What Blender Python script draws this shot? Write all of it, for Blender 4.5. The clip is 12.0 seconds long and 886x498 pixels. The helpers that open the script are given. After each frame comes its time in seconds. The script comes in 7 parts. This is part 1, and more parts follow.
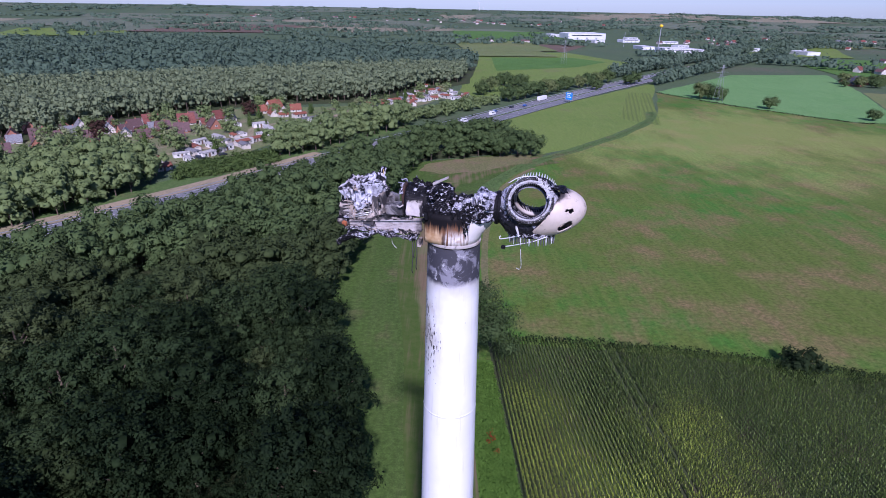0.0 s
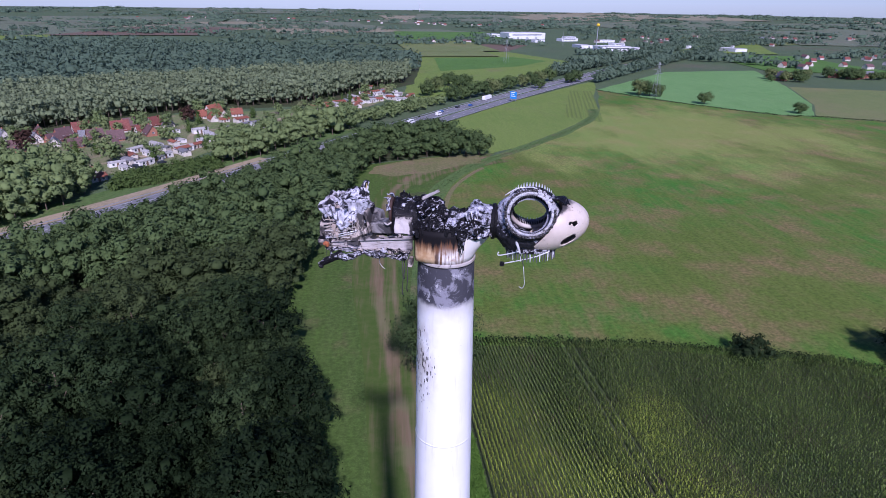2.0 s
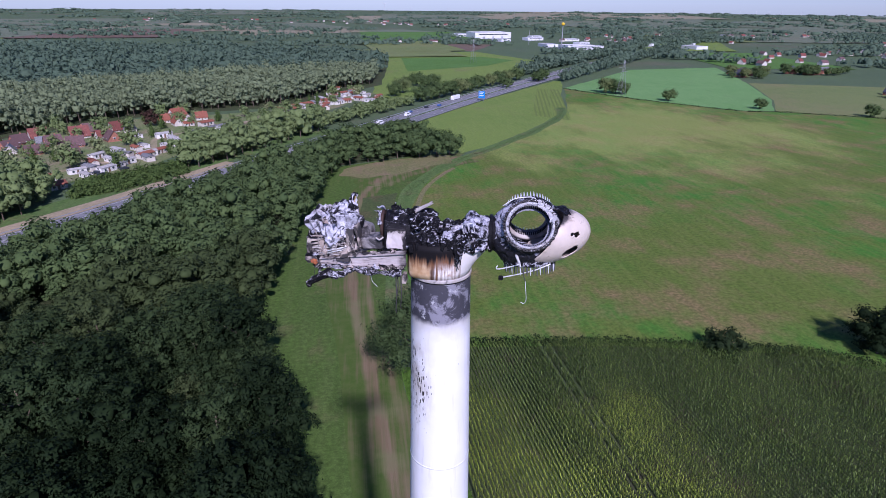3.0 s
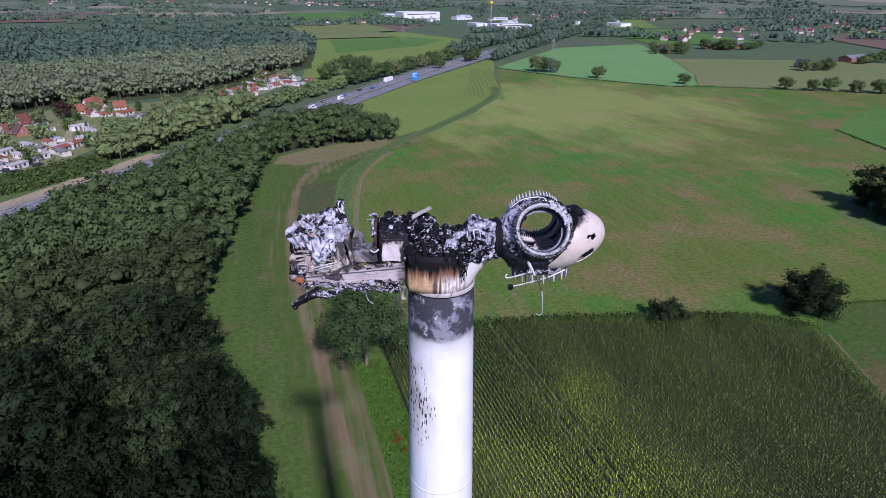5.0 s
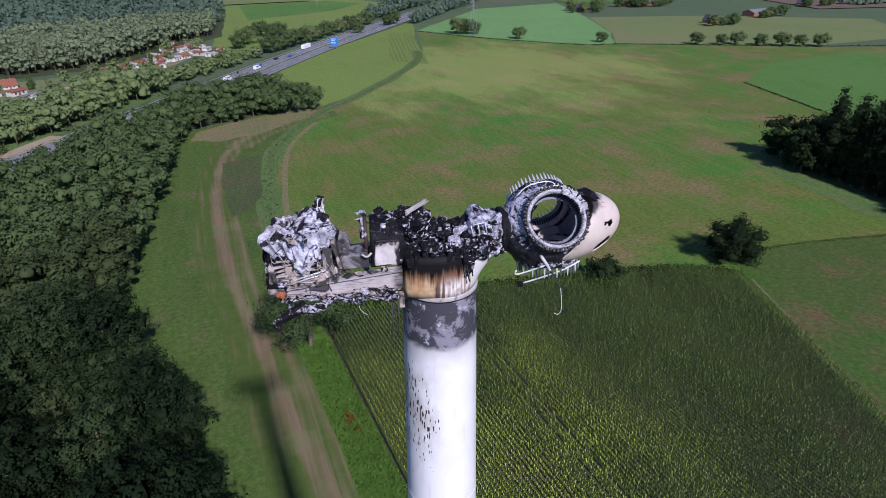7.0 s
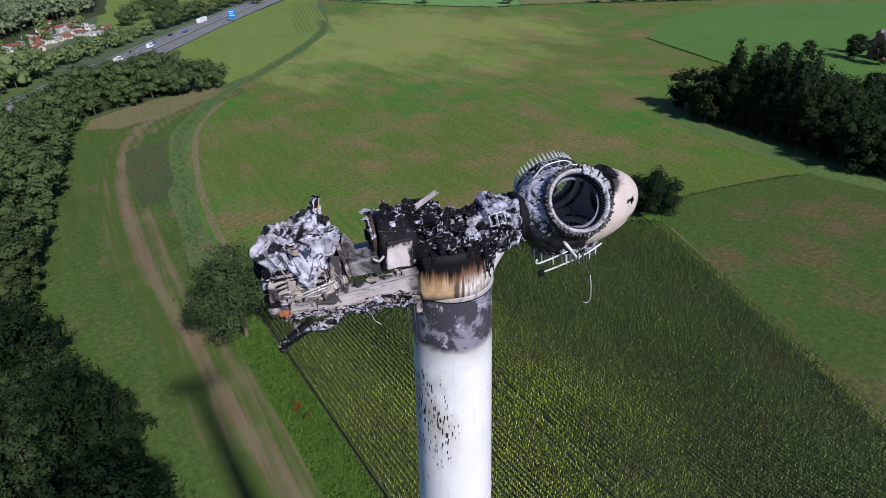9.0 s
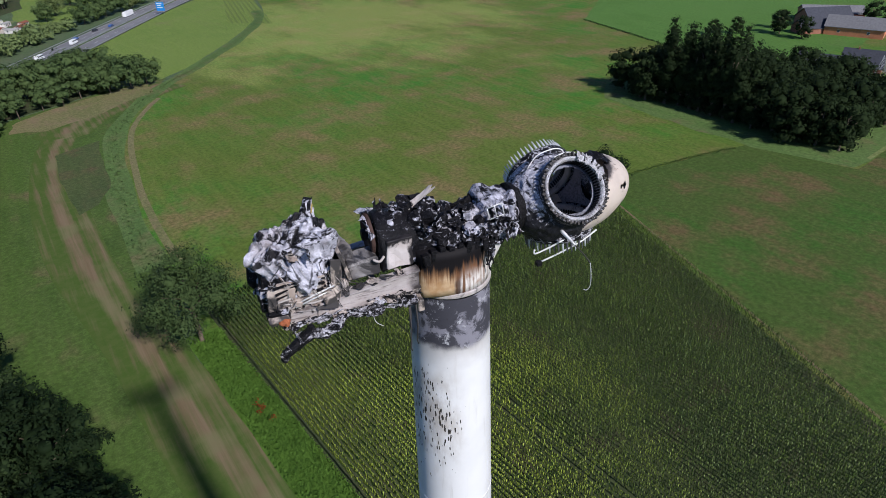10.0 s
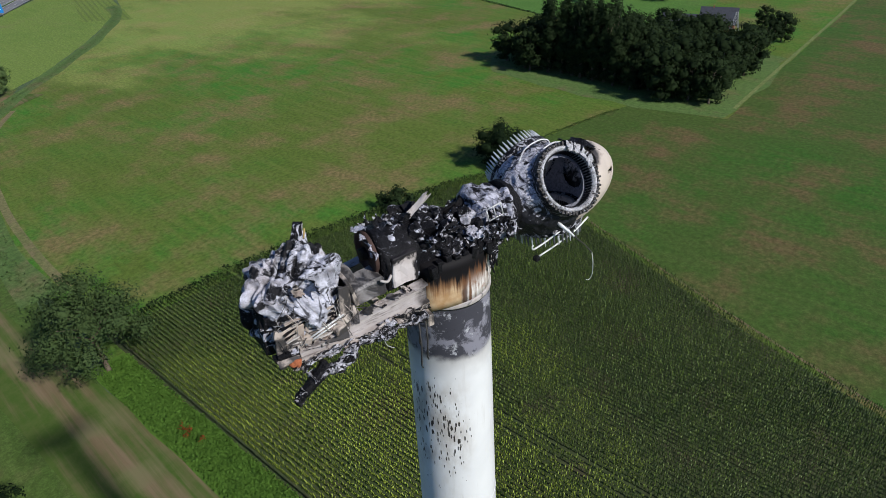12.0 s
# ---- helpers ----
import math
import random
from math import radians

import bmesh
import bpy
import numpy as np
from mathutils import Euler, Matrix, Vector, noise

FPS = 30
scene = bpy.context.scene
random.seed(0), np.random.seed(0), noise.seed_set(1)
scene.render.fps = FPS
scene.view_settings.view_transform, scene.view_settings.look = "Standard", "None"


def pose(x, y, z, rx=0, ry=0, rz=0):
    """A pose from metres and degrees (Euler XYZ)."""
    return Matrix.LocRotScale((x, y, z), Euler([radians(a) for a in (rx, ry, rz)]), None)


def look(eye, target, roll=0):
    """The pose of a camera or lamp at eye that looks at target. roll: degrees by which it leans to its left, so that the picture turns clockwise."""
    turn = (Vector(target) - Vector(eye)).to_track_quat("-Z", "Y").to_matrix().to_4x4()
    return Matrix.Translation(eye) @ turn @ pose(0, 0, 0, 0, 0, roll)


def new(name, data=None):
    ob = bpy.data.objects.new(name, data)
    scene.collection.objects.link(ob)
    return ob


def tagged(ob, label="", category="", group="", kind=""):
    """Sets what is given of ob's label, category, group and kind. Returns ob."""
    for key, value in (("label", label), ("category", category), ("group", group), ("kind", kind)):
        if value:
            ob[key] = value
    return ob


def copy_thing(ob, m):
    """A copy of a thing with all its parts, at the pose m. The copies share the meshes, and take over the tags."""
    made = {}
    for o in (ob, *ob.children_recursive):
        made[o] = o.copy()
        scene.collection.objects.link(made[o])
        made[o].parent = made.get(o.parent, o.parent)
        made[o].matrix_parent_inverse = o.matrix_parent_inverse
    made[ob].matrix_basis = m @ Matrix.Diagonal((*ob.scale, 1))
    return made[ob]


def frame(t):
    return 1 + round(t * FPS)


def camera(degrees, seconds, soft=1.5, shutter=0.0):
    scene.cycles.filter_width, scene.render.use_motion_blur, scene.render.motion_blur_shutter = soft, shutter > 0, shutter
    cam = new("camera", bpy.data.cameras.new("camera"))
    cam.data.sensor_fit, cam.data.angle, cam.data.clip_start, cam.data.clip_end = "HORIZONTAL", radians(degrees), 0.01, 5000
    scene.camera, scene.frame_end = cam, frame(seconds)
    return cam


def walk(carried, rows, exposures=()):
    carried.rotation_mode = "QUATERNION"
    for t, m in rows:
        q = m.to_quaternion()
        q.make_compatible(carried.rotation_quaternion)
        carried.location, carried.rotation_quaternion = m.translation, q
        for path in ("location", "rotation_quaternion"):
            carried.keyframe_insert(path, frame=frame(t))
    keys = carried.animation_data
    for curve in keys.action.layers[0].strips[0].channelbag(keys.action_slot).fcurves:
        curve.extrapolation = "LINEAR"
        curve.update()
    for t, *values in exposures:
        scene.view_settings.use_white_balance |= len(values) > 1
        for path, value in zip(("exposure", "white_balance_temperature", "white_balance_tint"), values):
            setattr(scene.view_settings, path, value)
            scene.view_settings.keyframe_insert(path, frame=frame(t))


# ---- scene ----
cam = camera(72.9, 12.0, soft=0.8)
PATH = [
    (0, (-0.329, -21.057, 73.048), (-0.336, -19.208, 72.285), 1.1),
    (0.5, (-0.701, -20.668, 73.009), (-0.672, -18.819, 72.248), 1.1),
    (1, (-1.089, -20.301, 72.992), (-1.019, -18.453, 72.231), 1.0),
    (1.5, (-1.441, -19.862, 72.997), (-1.33, -18.015, 72.237), 0.9),
    (2, (-1.792, -19.228, 72.973), (-1.631, -17.384, 72.214), 0.8),
    (2.5, (-2.098, -18.637, 72.991), (-1.891, -16.797, 72.233), 0.7),
    (3, (-2.455, -18.053, 73.024), (-2.199, -16.22, 72.266), 0.5),
    (5, (-3.922, -15.641, 73.006), (-3.471, -13.87, 72.195), 0.1),
    (5.5, (-4.206, -14.994, 72.991), (-3.708, -13.247, 72.154), -0.0),
    (6, (-4.476, -14.299, 72.965), (-3.928, -12.58, 72.103), -0.2),
    (6.5, (-4.733, -13.639, 72.896), (-4.133, -11.948, 72.012), -0.3),
    (7, (-4.999, -12.941, 72.863), (-4.345, -11.285, 71.952), -0.5),
    (9, (-6.284, -10.589, 72.749), (-5.423, -9.087, 71.746), -1.5),
    (9.5, (-6.633, -10.17, 72.765), (-5.713, -8.719, 71.742), -1.7),
    (10, (-6.988, -9.718, 72.791), (-6.004, -8.324, 71.749), -2.1),
    (10.5, (-7.278, -9.272, 72.832), (-6.238, -7.931, 71.774), -2.4),
    (11, (-7.546, -8.766, 72.888), (-6.448, -7.482, 71.817), -2.8),
    (11.5, (-7.742, -8.234, 72.918), (-6.594, -7.006, 71.834), -3.0),
    (12, (-7.932, -7.643, 72.97), (-6.734, -6.483, 71.865), -3.5),
]
walk(cam, [(t, look(eye, target, roll)) for t, eye, target, roll in PATH], [(0.0, -0.02, 5380, 40), (5.0, -0.08, 5560, 33), (9.0, -0.16, 5950, 20), (12.0, -0.22, 6250, 9)])

# ---------------------------------------------------------------- light
world = bpy.data.worlds.new("world")
scene.world = world
world.use_nodes = True
wn = world.node_tree.nodes
sky = wn.new("ShaderNodeTexSky")
sky.sky_type = "NISHITA"
sky.sun_disc = False
SUN_AZ, SUN_EL = radians(176.6), radians(39)  # azimuth clockwise from +y
sky.sun_elevation, sky.sun_rotation = SUN_EL, SUN_AZ
sky.air_density, sky.dust_density, sky.ozone_density = 0.8, 0.2, 3.0
wn["Background"].inputs["Strength"].default_value = 0.085
tint = wn.new("ShaderNodeMix")
tint.data_type, tint.blend_type = "RGBA", "MULTIPLY"
tint.inputs["Factor"].default_value = 1.0
tint.inputs[7].default_value = (0.84, 0.95, 1.16, 1)
world.node_tree.links.new(sky.outputs[0], tint.inputs[6])
world.node_tree.links.new(tint.outputs[2], wn["Background"].inputs["Color"])
sun = new("sun", bpy.data.lights.new("sun", "SUN"))
sun.data.energy, sun.data.angle, sun.data.color = 5.3, radians(2.3), (1.0, 0.95, 0.87)
sun.matrix_world = look((math.sin(SUN_AZ) * 300, math.cos(SUN_AZ) * 300, math.tan(SUN_EL) * 300), (0, 0, 0))


# ---------------------------------------------------------------- materials
class Nodes:
    """A short way to write node materials."""

    def __init__(self, name, rough=0.7, metal=0.0, spec=0.4):
        self.mat = bpy.data.materials.new(name)
        self.mat.use_nodes = True
        self.tree = self.mat.node_tree
        self.bsdf = self.tree.nodes["Principled BSDF"]
        self.bsdf.inputs["Roughness"].default_value = rough
        self.bsdf.inputs["Metallic"].default_value = metal
        self.bsdf.inputs["Specular IOR Level"].default_value = spec
        self.coord = self.tree.nodes.new("ShaderNodeTexCoord").outputs["Object"]

    def put(self, socket, value):
        if isinstance(value, bpy.types.NodeSocket):
            self.tree.links.new(value, socket)
        elif isinstance(value, tuple) and len(value) == 3 and socket.type == "RGBA":
            socket.default_value = (*value, 1)
        else:
            socket.default_value = value

    def mapped(self, scale=(1, 1, 1), turn=0.0, at=None):
        n = self.tree.nodes.new("ShaderNodeMapping")
        self.put(n.inputs[0], at or self.coord)
        n.inputs["Rotation"].default_value = (0, 0, radians(turn))
        n.inputs["Scale"].default_value = scale
        return n.outputs[0]

    def noise(self, scale, detail=3.0, rough=0.55, at=None, distort=0.0):
        n = self.tree.nodes.new("ShaderNodeTexNoise")
        self.put(n.inputs["Vector"], at or self.coord)
        n.inputs["Scale"].default_value, n.inputs["Detail"].default_value = scale, detail
        n.inputs["Roughness"].default_value, n.inputs["Distortion"].default_value = rough, distort
        return n.outputs[0]

    def cells(self, scale, at=None, feature="F1", out="Distance"):
        n = self.tree.nodes.new("ShaderNodeTexVoronoi")
        n.feature = feature
        self.put(n.inputs["Vector"], at or self.coord)
        n.inputs["Scale"].default_value = scale
        return n.outputs[out]

    def ramp(self, value, lo, hi, a=0.0, b=1.0):
        n = self.tree.nodes.new("ShaderNodeMapRange")
        n.interpolation_type = "SMOOTHSTEP"
        self.put(n.inputs[0], value)
        for i, v in enumerate((lo, hi, a, b)):
            n.inputs[1 + i].default_value = v
        return n.outputs[0]

    def math(self, op, a, b=0.0):
        n = self.tree.nodes.new("ShaderNodeMath")
        n.operation = op
        self.put(n.inputs[0], a)
        self.put(n.inputs[1], b)
        return n.outputs[0]

    def mix(self, fac, a, b):
        n = self.tree.nodes.new("ShaderNodeMix")
        n.data_type = "RGBA"
        self.put(n.inputs["Factor"], fac)
        self.put(n.inputs[6], a)
        self.put(n.inputs[7], b)
        return n.outputs[2]

    def axis(self, which, at=None):
        n = self.tree.nodes.new("ShaderNodeSeparateXYZ")
        self.put(n.inputs[0], at or self.coord)
        return n.outputs[which]

    def random(self):
        return self.tree.nodes.new("ShaderNodeObjectInfo").outputs["Random"]

    def island(self):
        return self.tree.nodes.new("ShaderNodeNewGeometry").outputs["Random Per Island"]

    def bump(self, height, strength=0.5, distance=0.05):
        n = self.tree.nodes.new("ShaderNodeBump")
        n.inputs["Strength"].default_value, n.inputs["Distance"].default_value = strength, distance
        self.put(n.inputs["Height"], height)
        self.put(self.bsdf.inputs["Normal"], n.outputs[0])

    def done(self, colour, rough=None):
        self.put(self.bsdf.inputs["Base Color"], colour)
        if rough is not None:
            self.put(self.bsdf.inputs["Roughness"], rough)
        return self.mat


def plain(name, colour, rough=0.6, metal=0.0, vary=0.15, scale=4.0):
    """Paint, plastic, metal: one colour with dirt at two scales and a little relief."""
    n = Nodes(name, rough, metal)
    dark = tuple(c * (1 - 2.2 * vary) for c in colour)
    light = tuple(min(1, c * (1 + vary)) for c in colour)
    big = n.ramp(n.noise(scale * 0.3, 4), 0.35, 0.7)
    fine = n.ramp(n.noise(scale * 6, 3), 0.3, 0.75)
    n.bump(n.noise(scale * 8, 3), 0.15, 0.02)
    return n.done(n.mix(n.math("MULTIPLY", big, fine), light, dark))


def grass(name, greens, browns, amount, turn=0.0, brown_scale=0.03, stripes=0.0, spacing=3.0, fine=1.0, sunlit=None):
    """Grassland: two greens, dry patches of some metres, mowing streaks, blades."""
    n = Nodes(name, 0.9, 0, 0.15)
    streaked = n.mapped((1.0, 0.12, 1.0), turn)
    wide = n.ramp(n.noise(0.011, 4), 0.40, 0.58)
    mid = n.ramp(n.noise(0.055, 6, 0.68), 0.36, 0.60)
    small = n.noise(0.9 * fine, 5, 0.7)
    streak = n.ramp(n.noise(0.35, 4, 0.6, streaked), 0.35, 0.7)
    green = n.mix(n.math("MULTIPLY", wide, mid), greens[0], greens[1])
    green = n.mix(n.math("MULTIPLY", streak, 0.55), green, greens[2])
    dry = n.ramp(n.math("ADD", n.noise(brown_scale, 6, 0.62), n.math("MULTIPLY", n.noise(0.3, 3, 0.6, streaked), 0.22)), 0.70 - amount, 0.96 - amount)
    ground = n.mix(dry, green, n.mix(n.ramp(small, 0.35, 0.65), browns[0], browns[1]))
    if stripes:
        x = n.axis(0, n.mapped((1, 1, 1), turn))
        wave = n.math("SINE", n.math("MULTIPLY", x, 2 * math.pi / spacing))
        ground = n.mix(n.math("MULTIPLY", n.ramp(wave, -0.2, 0.7), stripes), ground, greens[3])
    if sunlit:  # a sunlit stretch painted in round one place: paler, partly drier grass
        x, y, reach, pale = sunlit
        off = n.tree.nodes.new("ShaderNodeVectorMath")
        off.operation = "DISTANCE"
        n.put(off.inputs[0], n.coord)
        off.inputs[1].default_value = (x, y, 0)
        far = n.math("DIVIDE", off.outputs["Value"], reach)
        far = n.math("ADD", far, n.math("MULTIPLY", n.math("SUBTRACT", n.noise(0.022, 5, 0.65, n.mapped((1, 0.45, 1), -28)), 0.5), 2.6))
        ground = n.mix(n.ramp(far, 1.05, 0.35, 0, 0.52), ground, pale)
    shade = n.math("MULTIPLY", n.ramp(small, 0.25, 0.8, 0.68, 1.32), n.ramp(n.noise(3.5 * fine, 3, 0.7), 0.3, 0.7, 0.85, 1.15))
    c = n.tree.nodes.new("ShaderNodeVectorMath")
    c.operation = "SCALE"
    n.put(c.inputs[0], ground)
    n.put(c.inputs["Scale"], shade)
    n.bump(n.noise(5.0 * fine, 4, 0.7), 0.35, 0.10)
    return n.done(c.outputs[0])


def foliage(name, dark, light, rare=None, scale=0.6):
    """Leaves: each tree, each clump and each patch of the crown has its own green."""
    n = Nodes(name, 0.75, 0, 0.08)
    tree_wise = n.mix(n.random(), dark, light)
    clump = n.mix(n.island(), dark, light)
    c = n.mix(0.5, tree_wise, clump)
    if rare:
        c = n.mix(n.ramp(n.random(), 0.86, 0.97), c, rare)
    c = n.mix(n.ramp(n.noise(scale, 4, 0.6), 0.35, 0.7, 0.0, 0.35), c, tuple(v * 0.5 for v in dark))
    through_leaf = n.tree.nodes.new("ShaderNodeBsdfTranslucent")
    n.put(through_leaf.inputs["Color"], c)
    both = n.tree.nodes.new("ShaderNodeMixShader")
    both.inputs[0].default_value = 0.30
    n.put(both.inputs[1], n.bsdf.outputs[0])
    n.put(both.inputs[2], through_leaf.outputs[0])
    n.put(n.tree.nodes["Material Output"].inputs["Surface"], both.outputs[0])
    return n.done(c)


# Wood leaves in three tones: cloud shade, half shade, sun put into colour
M_LEAF_SHADED = foliage("shaded_broad_leaves", (0.010, 0.021, 0.008), (0.023, 0.041, 0.014), (0.034, 0.052, 0.017))
M_LEAF_HALF_SHADED = foliage("half_shaded_leaves", (0.024, 0.045, 0.017), (0.054, 0.084, 0.029), (0.075, 0.102, 0.037))
M_LEAF_SUNLIT = foliage("sunlit_broad_leaves", (0.066, 0.109, 0.040), (0.131, 0.187, 0.064), (0.180, 0.218, 0.082))
M_LEAF_MID = foliage("hedge_leaves", (0.143, 0.202, 0.075), (0.246, 0.316, 0.120), (0.267, 0.300, 0.143))
# distance haze put into the leaf colour: paler and greyer
M_LEAF_HAZY = foliage("hazy_far_leaves", (0.092, 0.146, 0.098), (0.150, 0.215, 0.135), None, 0.05)
M_LEAF_PINE = foliage("pine_leaves", (0.140, 0.188, 0.102), (0.235, 0.290, 0.152), None, 0.3)
M_LEAF_WILLOW = foliage("willow_leaves", (0.056, 0.094, 0.032), (0.118, 0.164, 0.058), None, 0.5)
M_LEAF_SCRUB = foliage("scrub_leaves", (0.065, 0.115, 0.030), (0.110, 0.165, 0.045), None, 0.4)
M_LEAF_DARK = foliage("poplar_leaves", (0.014, 0.026, 0.010), (0.034, 0.056, 0.019), None, 0.4)
M_LEAF_RED = foliage("copper_leaves", (0.050, 0.028, 0.022), (0.085, 0.050, 0.035))
M_BARK = plain("bark", (0.11, 0.085, 0.06), 0.9, 0, 0.25, 3.0)
M_WEED = foliage("bank_weeds", (0.072, 0.155, 0.022), (0.150, 0.275, 0.048), None, 0.4)


def maize_leaf():
    """Maize: deep green, patchy over some tens of metres; sunlight beside the tower is painted in as yellower leaves.
    """
    n = Nodes("maize_leaves", 0.5, 0, 0.25)
    c = n.mix(n.island(), (0.042, 0.078, 0.012), (0.118, 0.170, 0.031))
    off = n.tree.nodes.new("ShaderNodeVectorMath")
    off.operation = "DISTANCE"
    n.put(off.inputs[0], n.coord)
    off.inputs[1].default_value = (20, 42, 2)
    far = n.math("ADD", n.math("DIVIDE", off.outputs["Value"], 46), n.math("MULTIPLY", n.math("SUBTRACT", n.noise(0.05, 4, 0.6), 0.5), 1.6))
    # brighter leaf tones that stand for sun on the crop here
    thin = n.mix(n.island(), (0.180, 0.255, 0.024), (0.360, 0.430, 0.052))
    c = n.mix(n.ramp(far, 1.0, 0.25), c, thin)
    c = n.mix(n.ramp(n.noise(0.06, 5, 0.65, n.mapped((1, 0.25, 1), 3)), 0.40, 0.66, 0, 0.45), c, (0.040, 0.070, 0.014))
    return n.done(c)


M_CORN = maize_leaf()
M_RED_WEED = foliage("dock_seed", (0.22, 0.06, 0.02), (0.38, 0.11, 0.03))

M_MEADOW = grass("meadow", ((0.090, 0.136, 0.022), (0.050, 0.164, 0.019), (0.132, 0.166, 0.036)), ((0.155, 0.136, 0.048), (0.195, 0.146, 0.066)), 0.150, -28, 0.040, sunlit=(172, 350, 135, (0.290, 0.330, 0.090)))
M_EAST = grass("east_meadow", ((0.056, 0.096, 0.019), (0.036, 0.110, 0.014), (0.076, 0.108, 0.027)), ((0.112, 0.086, 0.036), (0.132, 0.094, 0.044)), 0.150, -28, 0.045)
M_TAN = grass("dry_stubble", ((0.165, 0.158, 0.068), (0.130, 0.145, 0.052), (0.190, 0.170, 0.082)), ((0.215, 0.165, 0.100), (0.185, 0.140, 0.080)), 0.12, 20, 0.08)
M_MOWN = grass("mown_strip", ((0.066, 0.116, 0.022), (0.052, 0.092, 0.019), (0.084, 0.126, 0.032)), ((0.125, 0.108, 0.052), (0.140, 0.115, 0.058)), 0.08, 3, 0.05)
M_SOIL = grass("dry_track", ((0.118, 0.128, 0.048), (0.100, 0.130, 0.042), (0.150, 0.132, 0.066)), ((0.185, 0.140, 0.085), (0.150, 0.112, 0.064)), 0.26, 3, 0.16)


def track_soil():
    """Dry earth that breaks up into grass towards both edges of the band."""
    n = Nodes("dry_track", 0.95, 0, 0.1)
    along = n.mapped((1.0, 0.035, 1.0), 2)
    across = n.axis(0, n.tree.nodes.new("ShaderNodeUVMap").outputs[0])
    edge = n.math("ABSOLUTE", n.math("SUBTRACT", across, 0.42))
    patches = n.math("ADD", n.math("MULTIPLY", n.noise(0.10, 5, 0.6), 0.50), n.math("MULTIPLY", n.noise(0.75, 4, 0.6, along), 0.95))
    ruts = n.math("MULTIPLY", n.math("SINE", n.math("MULTIPLY", across, 15.5)), 0.11)
    bare = n.ramp(n.math("ADD", n.math("SUBTRACT", patches, n.math("MULTIPLY", edge, 0.75)), ruts), 0.38, 0.84)
    earth = n.mix(n.ramp(n.noise(0.6, 5, 0.7, along), 0.35, 0.65), (0.150, 0.112, 0.062), (0.190, 0.142, 0.086))
    earth = n.mix(n.ramp(n.noise(0.06, 3), 0.45, 0.6), earth, (0.165, 0.150, 0.075))
    green = n.mix(n.ramp(n.noise(0.5, 5, 0.7), 0.35, 0.65), (0.058, 0.102, 0.019), (0.076, 0.110, 0.027))
    n.bump(n.noise(2.5, 5, 0.7, along), 0.5, 0.12)
    return n.done(n.mix(bare, green, earth))


M_TRACK = track_soil()
M_PATCH = grass("rank_grass", ((0.066, 0.092, 0.030), (0.055, 0.080, 0.028), (0.082, 0.098, 0.038)), ((0.09, 0.08, 0.04), (0.10, 0.085, 0.04)), 0.10, 3, 0.08)
M_BANK = grass("ditch_bank", ((0.088, 0.152, 0.040), (0.074, 0.132, 0.036), (0.112, 0.164, 0.054)), ((0.13, 0.12, 0.055), (0.15, 0.13, 0.065)), 0.10, 35, 0.06)
M_PASTURE = grass("pasture", ((0.148, 0.216, 0.044), (0.126, 0.198, 0.038), (0.175, 0.232, 0.058)), ((0.17, 0.165, 0.07), (0.18, 0.16, 0.08)), 0.06, 35, 0.02)
M_BEET = grass("blue_green_field", ((0.135, 0.275, 0.085), (0.115, 0.250, 0.070), (0.180, 0.310, 0.110)), ((0.11, 0.18, 0.06), (0.12, 0.18, 0.07)), 0.0, 40, 0.01)
M_STUBBLE = grass("stubble", ((0.150, 0.188, 0.062), (0.128, 0.176, 0.054), (0.175, 0.205, 0.078)), ((0.20, 0.195, 0.09), (0.19, 0.175, 0.08)), 0.10, 10, 0.01)
M_PLOUGH = grass("ploughed", ((0.145, 0.105, 0.075), (0.130, 0.100, 0.070), (0.165, 0.125, 0.09)), ((0.18, 0.13, 0.09), (0.16, 0.11, 0.08)), 0.10, 10, 0.01)
M_BRIGHT = grass("bright_field", ((0.082, 0.178, 0.034), (0.070, 0.155, 0.027), (0.102, 0.192, 0.044)), ((0.12, 0.16, 0.05), (0.12, 0.15, 0.05)), 0.02, -30, 0.02)
M_PLOT = grass("trial_plots", ((0.145, 0.205, 0.042), (0.130, 0.190, 0.036), (0.165, 0.215, 0.052), (0.095, 0.130, 0.036)), ((0.15, 0.15, 0.06), (0.14, 0.14, 0.06)), 0.05, 14, 0.05, 0.55, 3.0)
M_LAND = grass("far_land", ((0.074, 0.116, 0.054), (0.086, 0.132, 0.058), (0.100, 0.132, 0.070)), ((0.14, 0.13, 0.085), (0.12, 0.115, 0.075)), 0.08, 20, 0.004)
M_FLOOR = grass("wood_floor", ((0.045, 0.062, 0.024), (0.050, 0.070, 0.026), (0.060, 0.068, 0.032)), ((0.07, 0.06, 0.035), (0.065, 0.055, 0.035)), 0.10, 0, 0.1)
# far fields, muted because haze is mixed into their colours
M_HAZY = grass("hazy_fields", ((0.138, 0.169, 0.100), (0.119, 0.150, 0.094), (0.163, 0.181, 0.119)), ((0.188, 0.181, 0.125), (0.175, 0.163, 0.112)), 0.06, 20, 0.004)
M_HAZY_DRY = grass("hazy_dry_fields", ((0.250, 0.231, 0.144), (0.219, 0.213, 0.131), (0.275, 0.250, 0.163)), ((0.275, 0.237, 0.163), (0.250, 0.213, 0.138)), 0.06, 20, 0.004)
M_LAWN = grass("village_lawn", ((0.125, 0.185, 0.060), (0.155, 0.180, 0.075), (0.195, 0.195, 0.095)), ((0.22, 0.19, 0.11), (0.25, 0.21, 0.14)), 0.16, 35, 0.05)
M_SAND = grass("sandy_verge", ((0.30, 0.25, 0.16), (0.22, 0.21, 0.11), (0.34, 0.28, 0.18)), ((0.38, 0.31, 0.21), (0.33, 0.26, 0.17)), 0.2, 40, 0.05)
